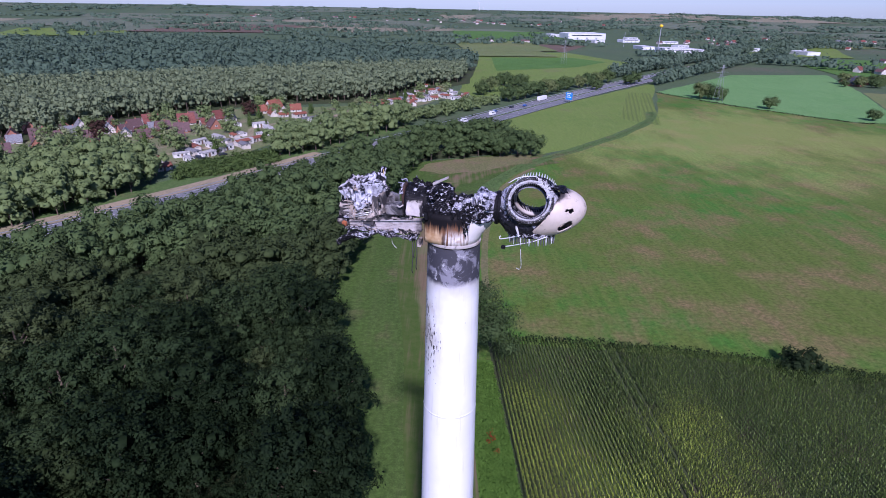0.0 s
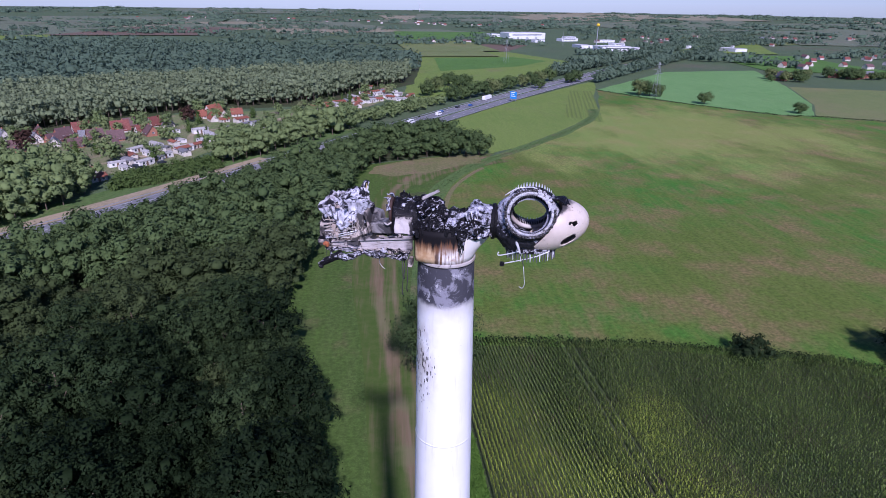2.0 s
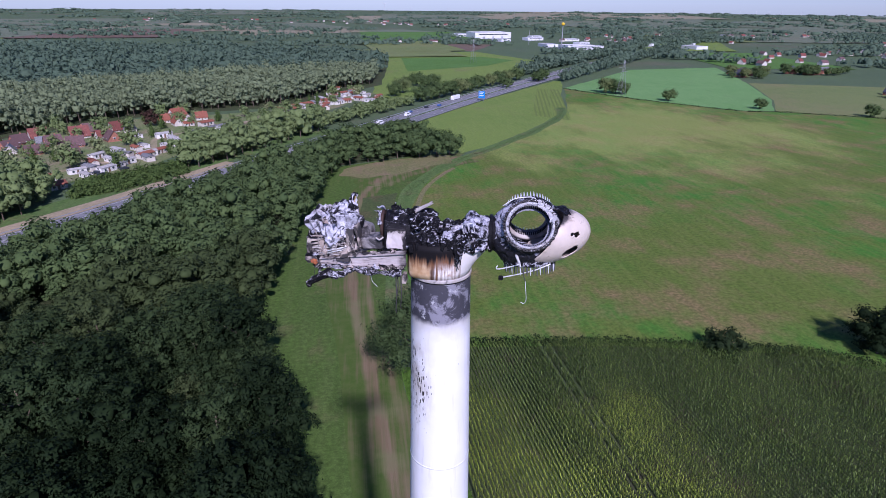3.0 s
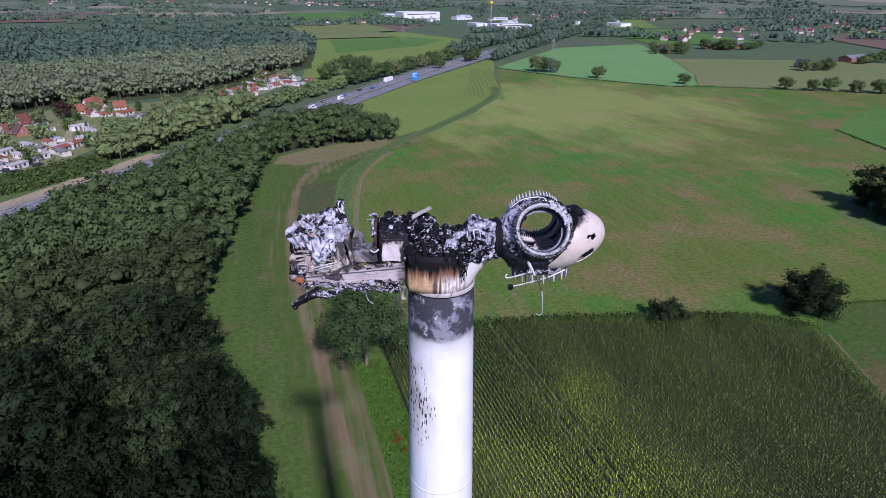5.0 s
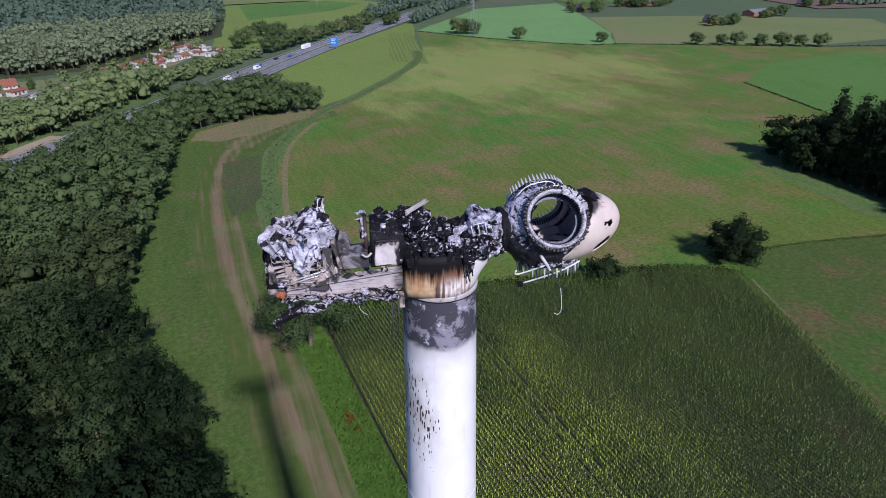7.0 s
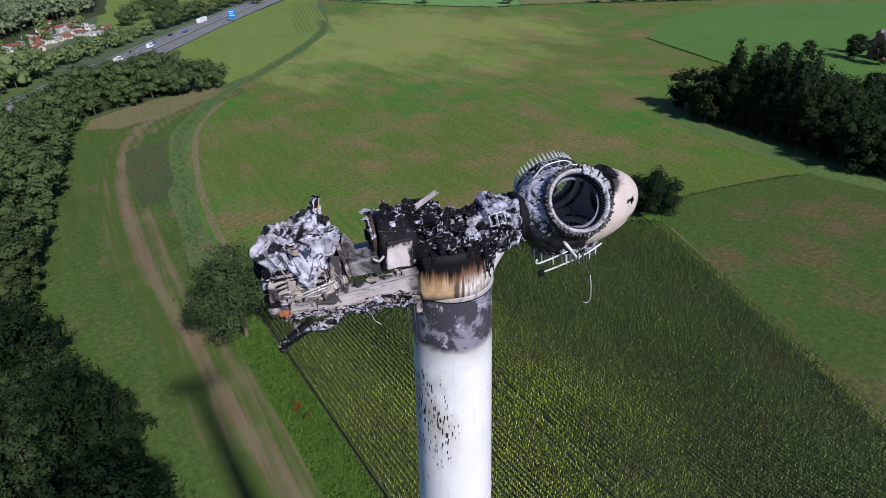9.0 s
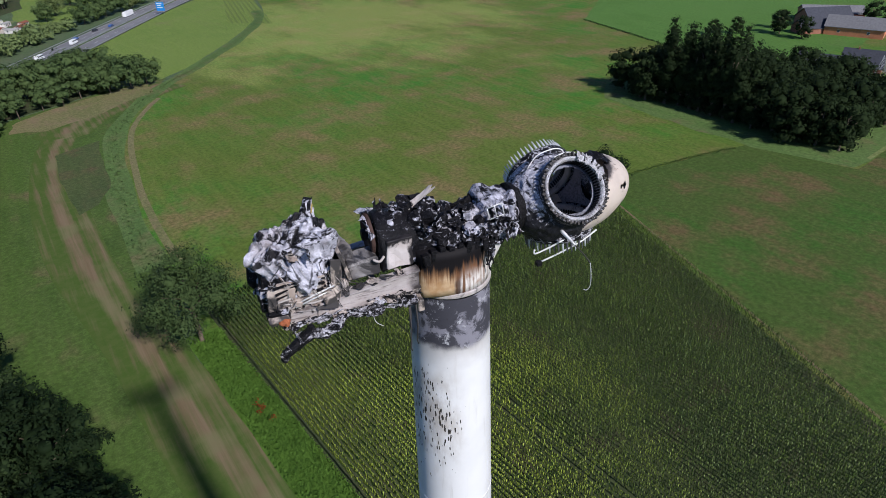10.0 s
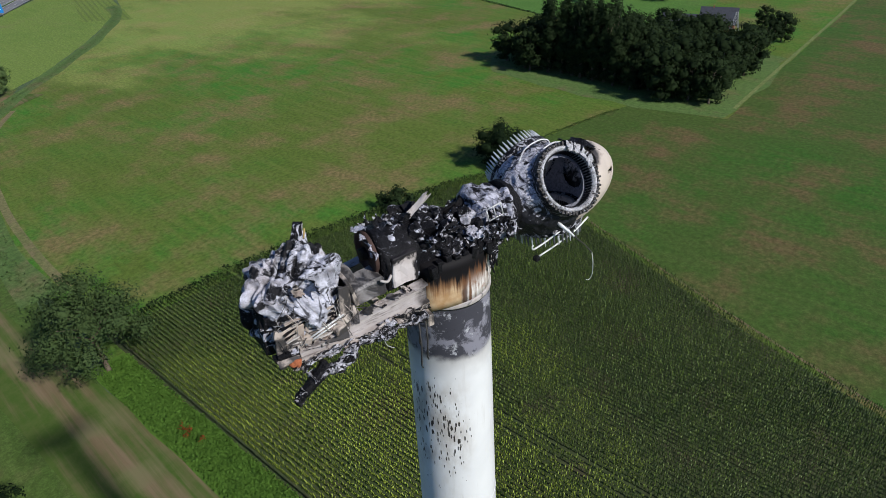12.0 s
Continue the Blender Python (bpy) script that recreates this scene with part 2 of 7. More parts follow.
M_ASPHALT = plain("asphalt", (0.165, 0.165, 0.175), 0.85, 0, 0.18, 0.3)
M_LINE = plain("road_line", (0.55, 0.55, 0.53), 0.7)
M_RAIL = plain("crash_rail", (0.42, 0.43, 0.44), 0.45, 0.6)


# ---------------------------------------------------------------- building helpers
def mesh_object(name, verts, faces, material, parent=None, label="", smooth=False):
    me = bpy.data.meshes.new(name)
    me.from_pydata([tuple(v) for v in verts], [], [tuple(f) for f in faces])
    me.materials.append(material)
    if smooth:
        me.polygons.foreach_set("use_smooth", [True] * len(me.polygons))
    me.update()
    ob = new(name, me)
    if parent:
        ob.parent = parent
    return tagged(ob, label)


def fast_mesh(name, verts, quads, material, normals=None):
    """A large mesh from arrays of corners and faces, if wished with the normals of its corners."""
    me = bpy.data.meshes.new(name)
    v, q = np.asarray(verts, np.float32), np.asarray(quads, np.int32)
    k = q.shape[1]
    me.vertices.add(len(v))
    me.vertices.foreach_set("co", v.ravel())
    me.loops.add(q.size)
    me.loops.foreach_set("vertex_index", q.ravel())
    me.polygons.add(len(q))
    me.polygons.foreach_set("loop_start", np.arange(len(q), dtype=np.int32) * k)
    me.polygons.foreach_set("loop_total", np.full(len(q), k, np.int32))
    me.materials.append(material)
    me.update(calc_edges=True)
    if normals is not None:
        me.polygons.foreach_set("use_smooth", np.ones(len(q), dtype=bool))
        me.normals_split_custom_set_from_vertices(normals.astype(np.float32))
    return me


def part(name, bm, material, parent=None, label="", smooth=False):
    me = bpy.data.meshes.new(name)
    bm.to_mesh(me)
    bm.free()
    me.materials.append(material)
    if smooth:
        me.polygons.foreach_set("use_smooth", [True] * len(me.polygons))
    ob = new(name, me)
    if parent:
        ob.parent = parent
    return tagged(ob, label)


def box(bm, x0, x1, y0, y1, z0, z1, m=None, bevel=0.0):
    """A box with its edges broken."""
    made = bmesh.ops.create_cube(bm, size=1.0)["verts"]
    for v in made:
        v.co = Vector(((x0 + x1) / 2 + v.co.x * (x1 - x0), (y0 + y1) / 2 + v.co.y * (y1 - y0), (z0 + z1) / 2 + v.co.z * (z1 - z0)))
    if bevel:
        edges = list({e for v in made for e in v.link_edges})
        made = [v for v in bmesh.ops.bevel(bm, geom=edges, offset=bevel, segments=1, affect="EDGES")["verts"]] + [v for v in made if v.is_valid]
        made = list({v for v in made if v.is_valid})
    if m is not None:
        for v in made:
            v.co = m @ v.co
    return made


def revolve(bm, profile, segments, m=None, close=False):
    """Turns a profile of (radius, height) round z."""
    rings = []
    for r, z in profile:
        rings.append([bm.verts.new((r * math.cos(2 * math.pi * i / segments), r * math.sin(2 * math.pi * i / segments), z)) for i in range(segments)])
    pairs = list(zip(rings, rings[1:])) + ([(rings[-1], rings[0])] if close else [])
    for a, b in pairs:
        for i in range(segments):
            j = (i + 1) % segments
            bm.faces.new((a[i], a[j], b[j], b[i]))
    if m is not None:
        for ring in rings:
            for v in ring:
                v.co = m @ v.co
    return rings


def tube(name, points, radius, material, parent=None, label="", sides=6):
    """A bent round bar through points."""
    bm = bmesh.new()
    add_tube(bm, points, radius, sides)
    return part(name, bm, material, parent, label, True)


def add_tube(bm, points, radius, sides=6):
    points = [Vector(p) for p in points]
    rings = []
    for i, p in enumerate(points):
        along = (points[min(i + 1, len(points) - 1)] - points[max(i - 1, 0)]).normalized()
        side = along.cross(Vector((0.13, 0.31, 0.94))).normalized()
        up = along.cross(side)
        r = radius[i] if isinstance(radius, (list, tuple)) else radius
        rings.append([bm.verts.new(p + r * (math.cos(a) * side + math.sin(a) * up)) for a in (2 * math.pi * k / sides for k in range(sides))])
    for a, b in zip(rings, rings[1:]):
        for i in range(sides):
            j = (i + 1) % sides
            bm.faces.new((a[i], a[j], b[j], b[i]))
    bm.faces.new(rings[0][::-1])
    bm.faces.new(rings[-1])


def inside(p, poly):
    x, y = p
    hit = False
    for (x0, y0), (x1, y1) in zip(poly, poly[1:] + poly[:1]):
        if (y0 > y) != (y1 > y) and x < x0 + (y - y0) * (x1 - x0) / (y1 - y0):
            hit = not hit
    return hit


def ragged(outline, step, jitter, seed=0):
    """A closed outline with extra points, moved a little, so that field edges are not ruled."""
    out = []
    for (x0, y0), (x1, y1) in zip(outline, outline[1:] + outline[:1]):
        n = max(1, int(math.hypot(x1 - x0, y1 - y0) / step))
        for i in range(n):
            f = i / n
            x, y = x0 + f * (x1 - x0), y0 + f * (y1 - y0)
            d = noise.noise_vector(Vector((x * 0.09, y * 0.09, seed))) * jitter
            out.append((x + d.x, y + d.y))
    return out


def land(x, y):
    """Height of the ground: flat, with low hills far off."""
    d = math.hypot(x, y)
    f = min(1.0, max(0.0, (d - 2200) / 2500))
    return 20 * f * f * (3 - 2 * f)


def patch(name, outline, z, material, label, category="field", step=8.0, jitter=1.5):
    pts = ragged(outline, step, jitter, len(name))
    verts = [(x, y, z + land(x, y)) for x, y in pts]
    ob = mesh_object(name, verts, [list(range(len(verts)))], material, label=label)
    bm = bmesh.new()
    bm.from_mesh(ob.data)
    bmesh.ops.triangulate(bm, faces=bm.faces[:])
    bmesh.ops.recalc_face_normals(bm, faces=bm.faces[:])
    if bm.faces and sum(f.normal.z * f.calc_area() for f in bm.faces) < 0:
        bmesh.ops.reverse_faces(bm, faces=bm.faces[:])
    bm.to_mesh(ob.data)
    bm.free()
    return tagged(ob, category=category, kind="structure")


def strip(name, line, width, z, material, label, category, shift=0.0):
    """A band of even width along a line; width may be one number a point."""
    bm = bmesh.new()
    pairs = []
    for i, p in enumerate(line):
        a, b = Vector(line[max(i - 1, 0)]), Vector(line[min(i + 1, len(line) - 1)])
        n = (b - a).normalized()
        n = Vector((-n.y, n.x))
        w = width[i] if isinstance(width, (list, tuple)) else width
        c = Vector(p) + n * shift
        pairs.append([bm.verts.new((*(c + n * w / 2), z)), bm.verts.new((*(c - n * w / 2), z))])
    uv = bm.loops.layers.uv.new("across")
    for (a, b), (c, d) in zip(pairs, pairs[1:]):
        face = bm.faces.new((a, b, d, c))
        for loop, u in zip(face.loops, (0.0, 1.0, 1.0, 0.0)):
            loop[uv].uv = (u, 0.0)
    return tagged(part(name, bm, material), label, category, kind="structure")


def smooth_line(points, step):
    """A smooth line through points (Catmull-Rom)."""
    p = [Vector(q) for q in points]
    p = [2 * p[0] - p[1], *p, 2 * p[-1] - p[-2]]
    out = []
    for i in range(1, len(p) - 2):
        n = max(2, int((p[i + 1] - p[i]).length / step))
        for k in range(n):
            t = k / n
            out.append(tuple(0.5 * ((2 * p[i]) + (p[i + 1] - p[i - 1]) * t + (2 * p[i - 1] - 5 * p[i] + 4 * p[i + 1] - p[i + 2]) * t * t + (3 * p[i] - p[i - 1] - 3 * p[i + 1] + p[i + 2]) * t ** 3)))
    return [*out, tuple(p[-2])]


def shifted(line, d):
    """The line moved sideways, to its left."""
    out = []
    for i, p in enumerate(line):
        a, b = Vector(line[max(i - 1, 0)]), Vector(line[min(i + 1, len(line) - 1)])
        n = (b - a).normalized()
        out.append((p[0] - n.y * d, p[1] + n.x * d))
    return out

# ---------------------------------------------------------------- ground, fields, roads
def build_ground():
    bm = bmesh.new()
    radii = [0, 60, 150, 300, 500, 800, 1200, 1700, 2200, 2600, 3000, 3400, 3800, 4200, 4500, 4700, 4850]
    rings, n = [], 96
    for r in radii[1:]:
        ring = []
        for i in range(n):
            a = 2 * math.pi * i / n
            x, y = r * math.sin(a), r * math.cos(a)
            swell = noise.noise(Vector((x * 0.0006, y * 0.0006, 3))) * 1.0 if r > 2500 else 0
            ring.append(bm.verts.new((x, y, land(x, y) + swell)))
        rings.append(ring)
    centre = bm.verts.new((0, 0, 0))
    for i in range(n):
        bm.faces.new((centre, rings[0][(i + 1) % n], rings[0][i]))
    for a, b in zip(rings, rings[1:]):
        for i in range(n):
            j = (i + 1) % n
            bm.faces.new((a[i], a[j], b[j], b[i]))
    bmesh.ops.recalc_face_normals(bm, faces=bm.faces[:])
    return tagged(part("ground", bm, M_LAND, smooth=True), "flat green farmland reaching to low hills at the horizon", "ground", kind="structure")


build_ground()

MOTORWAY = smooth_line([(-318, -68), (-250, 21), (-190, 87), (-129, 158), (-109, 183), (-86, 216), (-71, 240), (-33, 299), (22, 382), (97, 491), (171, 590), (273, 722), (420, 905), (640, 1180), (1000, 1600)], 12)
DITCH = smooth_line([(150, 430), (138, 395), (105, 344), (65, 296), (40, 267), (19, 228), (9.5, 179), (6.5, 146), (6, 122)], 5)
TRACK = smooth_line([(50, 281), (33, 270), (6, 243), (-5, 205), (-7.5, 140), (-3, 93), (0, 65), (2.5, 50), (5, 30), (7, 0)], 4)

patch("meadow", [(9, -90), (8, 95), (7, 135), (10, 179), (20, 228), (41, 267), (66, 296), (106, 344), (144, 395), (168, 470), (188, 537), (228, 466), (280, 403), (303, 397), (360, 366), (430, 325), (620, 240), (560, -40), (330, -160), (90, -160)], 0.03, M_MEADOW, "wide green meadow with brown dry patches and mowing streaks", step=12, jitter=2)
patch("mown_strip", [(-60, -40), (-42, 60), (-40, 118), (-38, 173), (-30, 243), (-12, 268), (30, 288), (52, 290), (38, 263), (18, 228), (8, 180), (5, 132), (4, 80), (4.5, 40), (7, -40)], 0.05, M_MOWN, "mown green grass strip along the edge of the wood", step=8, jitter=1.2)
strip("dirt_track", TRACK, [24 if p[1] > 262 else 20 if p[1] > 235 else 12.5 + 1.2 * math.sin(p[1] * 0.05) + max(0, (110 - p[1]) * 0.04) for p in TRACK], 0.07, M_TRACK, "dry brown earth track with wheel ruts beside the maize", "track")
patch("rank_grass", [(-2.5, 216), (12, 221), (9, 200), (7, 176), (2, 166), (-3.5, 163), (-4, 190)], 0.10, M_PATCH, "dark square of rank unmown grass", "grass", 5, 1.0)
patch("pasture", [(47, 287), (66, 302), (105, 350), (140, 399), (160, 470), (188, 540), (208, 610), (168, 560), (93, 466), (24, 373), (16, 355), (34, 300)], 0.04, M_PASTURE, "pale green pasture between the ditch and the motorway", step=10)
patch("trial_plots", [(161, 535), (171, 533), (130, 388), (119, 399)], 0.07, M_PLOT, "crop trial plot with dark rows", "plots", 10, 0.4)
patch("trial_plots", [(172, 533), (181, 532), (140, 376), (131, 387)], 0.07, M_PLOT, "pale crop trial plot", "plots", 10, 0.4)
patch("east_meadow", [(110, 79), (118, 87.5), (134, 85.5), (150, 82.5), (172, 78), (178, 48), (256, 51), (342, 54), (430, 59), (470, -20), (330, -155), (92, -155), (73, -30), (85, 6), (97, 41)], 0.055, M_EAST, "darker green grazed field with brown dry patches", step=8, jitter=0.8)
patch("dry_stubble", [(-12, 262), (4, 274), (28, 285), (46, 287), (40, 272), (28, 262), (10, 250), (-4, 246), (-12, 250)], 0.085, M_TAN, "tan dry stubble at the end of the grass strip", "stubble", 3, 4.0)
patch("rough_grass", [(176, 138), (172, 105), (172, 76), (178, 49), (215, 48), (250, 53), (258, 86), (230, 114), (208, 148), (190, 150)], 0.07, M_BANK, "rough grass round the small wood", "grass", 8, 2.0)
strip("grass_path", smooth_line([(188, 49.5), (256, 52), (342, 55), (430, 60)], 8), 1.3, 0.09, M_STUBBLE, "pale worn field path past the small wood", "path")
strip("bare_strip", smooth_line([(110, 76), (97.5, 41.5), (85.5, 7.5), (75.5, -25)], 4), 0.6, 0.08, M_SOIL, "bare brown strip along the maize", "verge")
strip("ditch_bank", DITCH, [6.8 + 1.0 * math.sin(i * 0.7) for i in range(len(DITCH))], 0.08, M_BANK, "overgrown green ditch bank along the meadow", "ditch")
strip("dry_edge", [p for p in shifted(DITCH, 5.2) if p[1] < 260], 2.0, 0.06, M_TAN, "pale dry grass edge beside the ditch", "verge")
patch("weed_bank", [(4.0, 92), (10.3, 92), (12.0, 60), (14.2, 20), (17, -30), (10, -30), (6.8, 40), (5.4, 66)], 0.10, M_WEED, "strip of lush green weeds beside the maize", "weeds", 4, 0.8)
patch("beet_field", [(189, 540), (325, 701), (449, 722), (393, 569), (342, 455), (305, 399), (280, 405), (229, 468)], 0.06, M_BEET, "smooth blue-green beet field", step=14)
patch("bright_field", [(283, 246), (272, 205), (262, 167), (250, 122), (330, 112), (420, 130), (560, 220), (430, 296), (340, 285)], 0.06, M_BRIGHT, "bright green young grass field", step=10, jitter=0.6)
patch("stubble_field", [(306, 397), (342, 452), (393, 566), (520, 520), (640, 430), (560, 330), (432, 327), (362, 368)], 0.06, M_STUBBLE, "pale olive stubble field", step=14)
patch("mid_pasture", [(34, 456), (55, 541), (81, 550), (205, 715), (250, 822), (190, 1000), (49, 968), (20, 700), (10, 520)], 0.04, M_PASTURE, "light green pasture beyond the motorway", step=14)
patch("far_pasture", [(55, 700), (160, 760), (215, 840), (180, 900), (60, 880)], 0.09, M_BRIGHT, "bright green meadow beyond the pasture", step=14)
patch("ploughed_field", [(20, 1010), (190, 1010), (260, 1180), (60, 1220)], 0.05, M_PLOUGH, "brown ploughed field", step=20)
patch("wood_floor", [(-20, -40), (-21, 55), (-26, 80), (-36, 100), (-40, 120), (-34, 173), (-27, 243), (-12, 270), (28, 288), (10, 345), (-45, 295), (-118, 190), (-200, 70)], 0.12, M_FLOOR, "dark leaf litter under the trees", "forest floor")
patch("pine_floor", [(-232, 283), (-199, 358), (-146, 420), (-58, 450), (20, 579), (40, 824), (-200, 1100), (-900, 1100), (-900, 300), (-500, 150), (-300, 220)], 0.05, M_FLOOR, "dark needle litter under the pines", "forest floor", 20)
patch("sand_pit", [(-215, 257), (-187, 243), (-196, 232), (-240, 225), (-245, 250)], 0.08, M_SAND, "bare pale sand patch beside the chalets", "sand", 5)
strip("sandy_verge", [p for p in shifted(MOTORWAY, 17.5) if -230 < p[0] < -60], 9, 0.06, M_SAND, "dry sandy verge beside the motorway", "verge")
strip("grass_verge", [p for p in shifted(MOTORWAY, 27) if -200 < p[0] < -20], 14, 0.05, M_BANK, "green grass slope beside the motorway", "verge")
patch("village_ground", [(-232, 283), (-199, 350), (-146, 412), (-90, 425), (-58, 440), (-10, 540), (12, 520), (-20, 440), (-75, 360), (-105, 270), (-150, 235), (-190, 245)], 0.07, M_LAWN, "lawns and gardens of the holiday village", "garden", 8)
strip("village_lane", smooth_line([(-150, 262), (-128, 285), (-112, 310), (-118, 345), (-95, 368), (-70, 400), (-45, 440), (-25, 470), (-12, 512)], 8), 3.6, 0.11, M_SAND, "sandy lane between the holiday homes", "lane")

road = strip("motorway", MOTORWAY, 25, 0.35, M_ASPHALT, "grey asphalt motorway with two carriageways", "motorway")
strip("median", MOTORWAY, 2.6, 0.40, M_BANK, "narrow grass strip between the carriageways", "median")
for off in (-11.4, -1.9, 1.9, 11.4):
    strip("edge_line", shifted(MOTORWAY, off), 0.22, 0.41, M_LINE, "white painted road edge line", "road marking")
for off in (-6.9, 6.9):
    bm = bmesh.new()
    line = smooth_line(shifted(MOTORWAY[:100], off), 3)
    for i in range(0, len(line) - 3, 4):
        a, b = Vector(line[i]), Vector(line[i + 1])
        n = (b - a).normalized()
        b = a + n * 5.0
        s = Vector((-n.y, n.x)) * 0.15
        bm.faces.new([bm.verts.new((*p, 0.415)) for p in (a - s, b - s, b + s, a + s)])
    tagged(part("lane_dashes", bm, M_LINE), "broken white lane line", "road marking", kind="stuff")
for off in (-1.0, 1.0, -12.8, 12.8):
    line = shifted(MOTORWAY, off)
    bm = bmesh.new()
    for (a, b) in zip(line, line[1:]):
        va, vb = Vector(a), Vector(b)
        n = (vb - va).normalized()
        s = Vector((-n.y, n.x)) * 0.06
        box(bm, 0, 1, -0.06, 0.06, 0.55, 0.86, Matrix(((n.x * (vb - va).length, -n.y, 0, a[0]), (n.y * (vb - va).length, n.x, 0, a[1]), (0, 0, 1, 0.35), (0, 0, 0, 1))))
    tagged(part("crash_barrier", bm, M_RAIL), "galvanised steel crash barrier along the motorway", "crash barrier", kind="structure")

# patchwork of far fields
rng = random.Random(5)
FAR = [(M_STUBBLE, "pale stubble field far off", "stubble_field"), (M_PASTURE, "light green field far off", "pasture"), (M_BRIGHT, "green field far off", "bright_field"), (M_PLOUGH, "brown ploughed field far off", "ploughed_field")]
for k in range(120):
    a, d = radians(rng.uniform(-48, 92)), 950 * (4.6 ** rng.random())
    x, y = d * math.sin(a), d * math.cos(a)
    if x < 60 and d < 1500 or d > 4300 or (200 < x < 560 and 900 < y < 1650):
        continue
    t = rng.uniform(-0.5, 0.5)
    w, h = rng.uniform(60, 170) * d / 1500, rng.uniform(90, 260) * d / 1500
    c = [(x + math.cos(t) * u - math.sin(t) * v, y + math.sin(t) * u + math.cos(t) * v) for u, v in ((-w, -h), (w, -h * rng.uniform(0.7, 1)), (w * rng.uniform(0.7, 1), h), (-w, h))]
    m, label, nm = rng.choice(FAR)
    if d > 2000:
        c = [(px, py) for px, py in c if math.hypot(px, py) < 4600]
        if len(c) < 3:
            continue
    # from here on the field colours carry the haze
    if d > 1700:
        m, label, nm = rng.choice(((M_HAZY, "hazy green field near the horizon", "far_field"), (M_HAZY_DRY, "pale hazy field near the horizon", "far_field"), (M_HAZY, "hazy green field near the horizon", "far_field")))
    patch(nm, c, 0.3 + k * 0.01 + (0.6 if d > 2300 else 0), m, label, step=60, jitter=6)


# ---------------------------------------------------------------- trees
def quad_ball(n):
    """A ball of four-sided faces, n by n a side."""
    pts, quads, index = [], [], {}

    def vert(p):
        key = tuple(round(c, 5) for c in p)
        if key not in index:
            index[key] = len(pts)
            pts.append(Vector(p).normalized())
        return index[key]

    for axis in range(3):
        for s in (-1, 1):
            for i in range(n):
                for j in range(n):
                    c = []
                    for u, v in ((i, j), (i + 1, j), (i + 1, j + 1), (i, j + 1)):
                        p = [0, 0, 0]
                        p[axis], p[(axis + 1) % 3], p[(axis + 2) % 3] = s, math.tan((2 * u / n - 1) * math.pi / 4), math.tan((2 * v / n - 1) * math.pi / 4)
                        c.append(vert(p))
                    quads.append(c if s > 0 else c[::-1])
    return np.array(pts), np.array(quads)


def halved(q):
    """Four-sided faces as pairs of triangles."""
    return np.concatenate([q[:, [0, 1, 2]], q[:, [0, 2, 3]]])


BALLS = {n: (v, halved(q)) for n, (v, q) in ((n, quad_ball(n)) for n in (1, 2, 3))}


def leaf_cards(rs, centres, normals, size, loose=0.42):
    """Small three-cornered leaf clumps turned this way and that."""
    n = len(centres)
    nn = normals + rs.normal(0, loose, (n, 3))
    nn /= np.linalg.norm(nn, axis=1)[:, None]
    a = np.cross(nn, rs.normal(0, 1, (n, 3)))
    a /= np.linalg.norm(a, axis=1)[:, None]
    b = np.cross(nn, a)
    s = (size * rs.uniform(0.55, 1.35, n))[:, None]
    w = rs.uniform(0.5, 0.85, n)[:, None]
    v = np.stack([centres + a * s, centres - a * s * 0.5 + b * s * w + nn * s * 0.15, centres - a * s * 0.5 - b * s * w], 1)
    return v.reshape(-1, 3), np.arange(3 * n).reshape(-1, 3)


def crown_arrays(seed, blobs, cards, size, core=2, core_scale=0.66, low=-0.35, loose=0.24, airy=False):
    """A crown: lumps of foliage, each a core hidden under tufts of leaf clumps; none inside other lumps."""
    rs = np.random.RandomState(seed)
    V, Q, N, P, D, T, at = [], [], [], [], [], [], 0
    total = sum(r * r for _, r in blobs)
    flat = np.array([1, 1, 0.9])
    middle = np.mean([c for c, _ in blobs], 0) - np.array([0, 0, 1.0])
    for c, r in blobs:
        c = np.array(c)
        bv, bq = BALLS[core]
        v = bv * r * core_scale * rs.uniform(0.75, 1.15, (len(bv), 1)) * np.array([1, 1, 0.88]) + c
        V.append(v)
        N.append(bv + np.array([0, 0, 0.5]))
        Q.append(bq + at)
        at += len(v)
        n = max(2, int(2.4 * cards * r * r / total / 9))
        d = rs.normal(0, 1, (n * 4, 3))
        d /= np.linalg.norm(d, axis=1)[:, None]
        d = d[d[:, 2] > low][:n]
        lump = 1 + 0.13 * np.sin(d[:, 0] * 5 + seed) * np.cos(d[:, 1] * 6 + c[2]) + 0.08 * np.sin(d[:, 0] * 13 + c[0]) * np.sin(d[:, 2] * 12 + d[:, 1] * 9)
        reach = rs.uniform(0.55, 1.15, n) if airy else rs.uniform(0.84, 1.12, n)
        P.append(c + d * (r * lump[:n] * reach[:len(d)])[:, None] * flat)
        D.append(d)
    P, D = np.concatenate(P), np.concatenate(D)
    free = np.ones(len(P), bool)
    for c, r in blobs:
        free &= np.linalg.norm((P - np.array(c)) / flat, axis=1) > (0.5 if airy else 0.80) * r
    P, D = P[free], D[free]
    pick = rs.randint(0, len(P), cards)
    tuft = rs.normal(0, 1, (cards, 3))
    p = P[pick] + tuft * size * (2.2 if airy else 1.25) * np.array([1, 1, 0.8])
    d = D[pick]
    v, q = leaf_cards(rs, p, d + tuft * 0.20 + np.array([0, 0, 0.25]), size, loose)
    out = p - middle
    out /= np.linalg.norm(out, axis=1)[:, None]
    V.append(v)
    Q.append(q + at)
    N.append(np.repeat(d * 0.85 + out * 0.20 + tuft * 0.22 + np.array([0, 0, 0.15]), 3, 0))
    N = np.concatenate(N)
    return np.concatenate(V), np.concatenate(Q), N / np.linalg.norm(N, axis=1)[:, None]


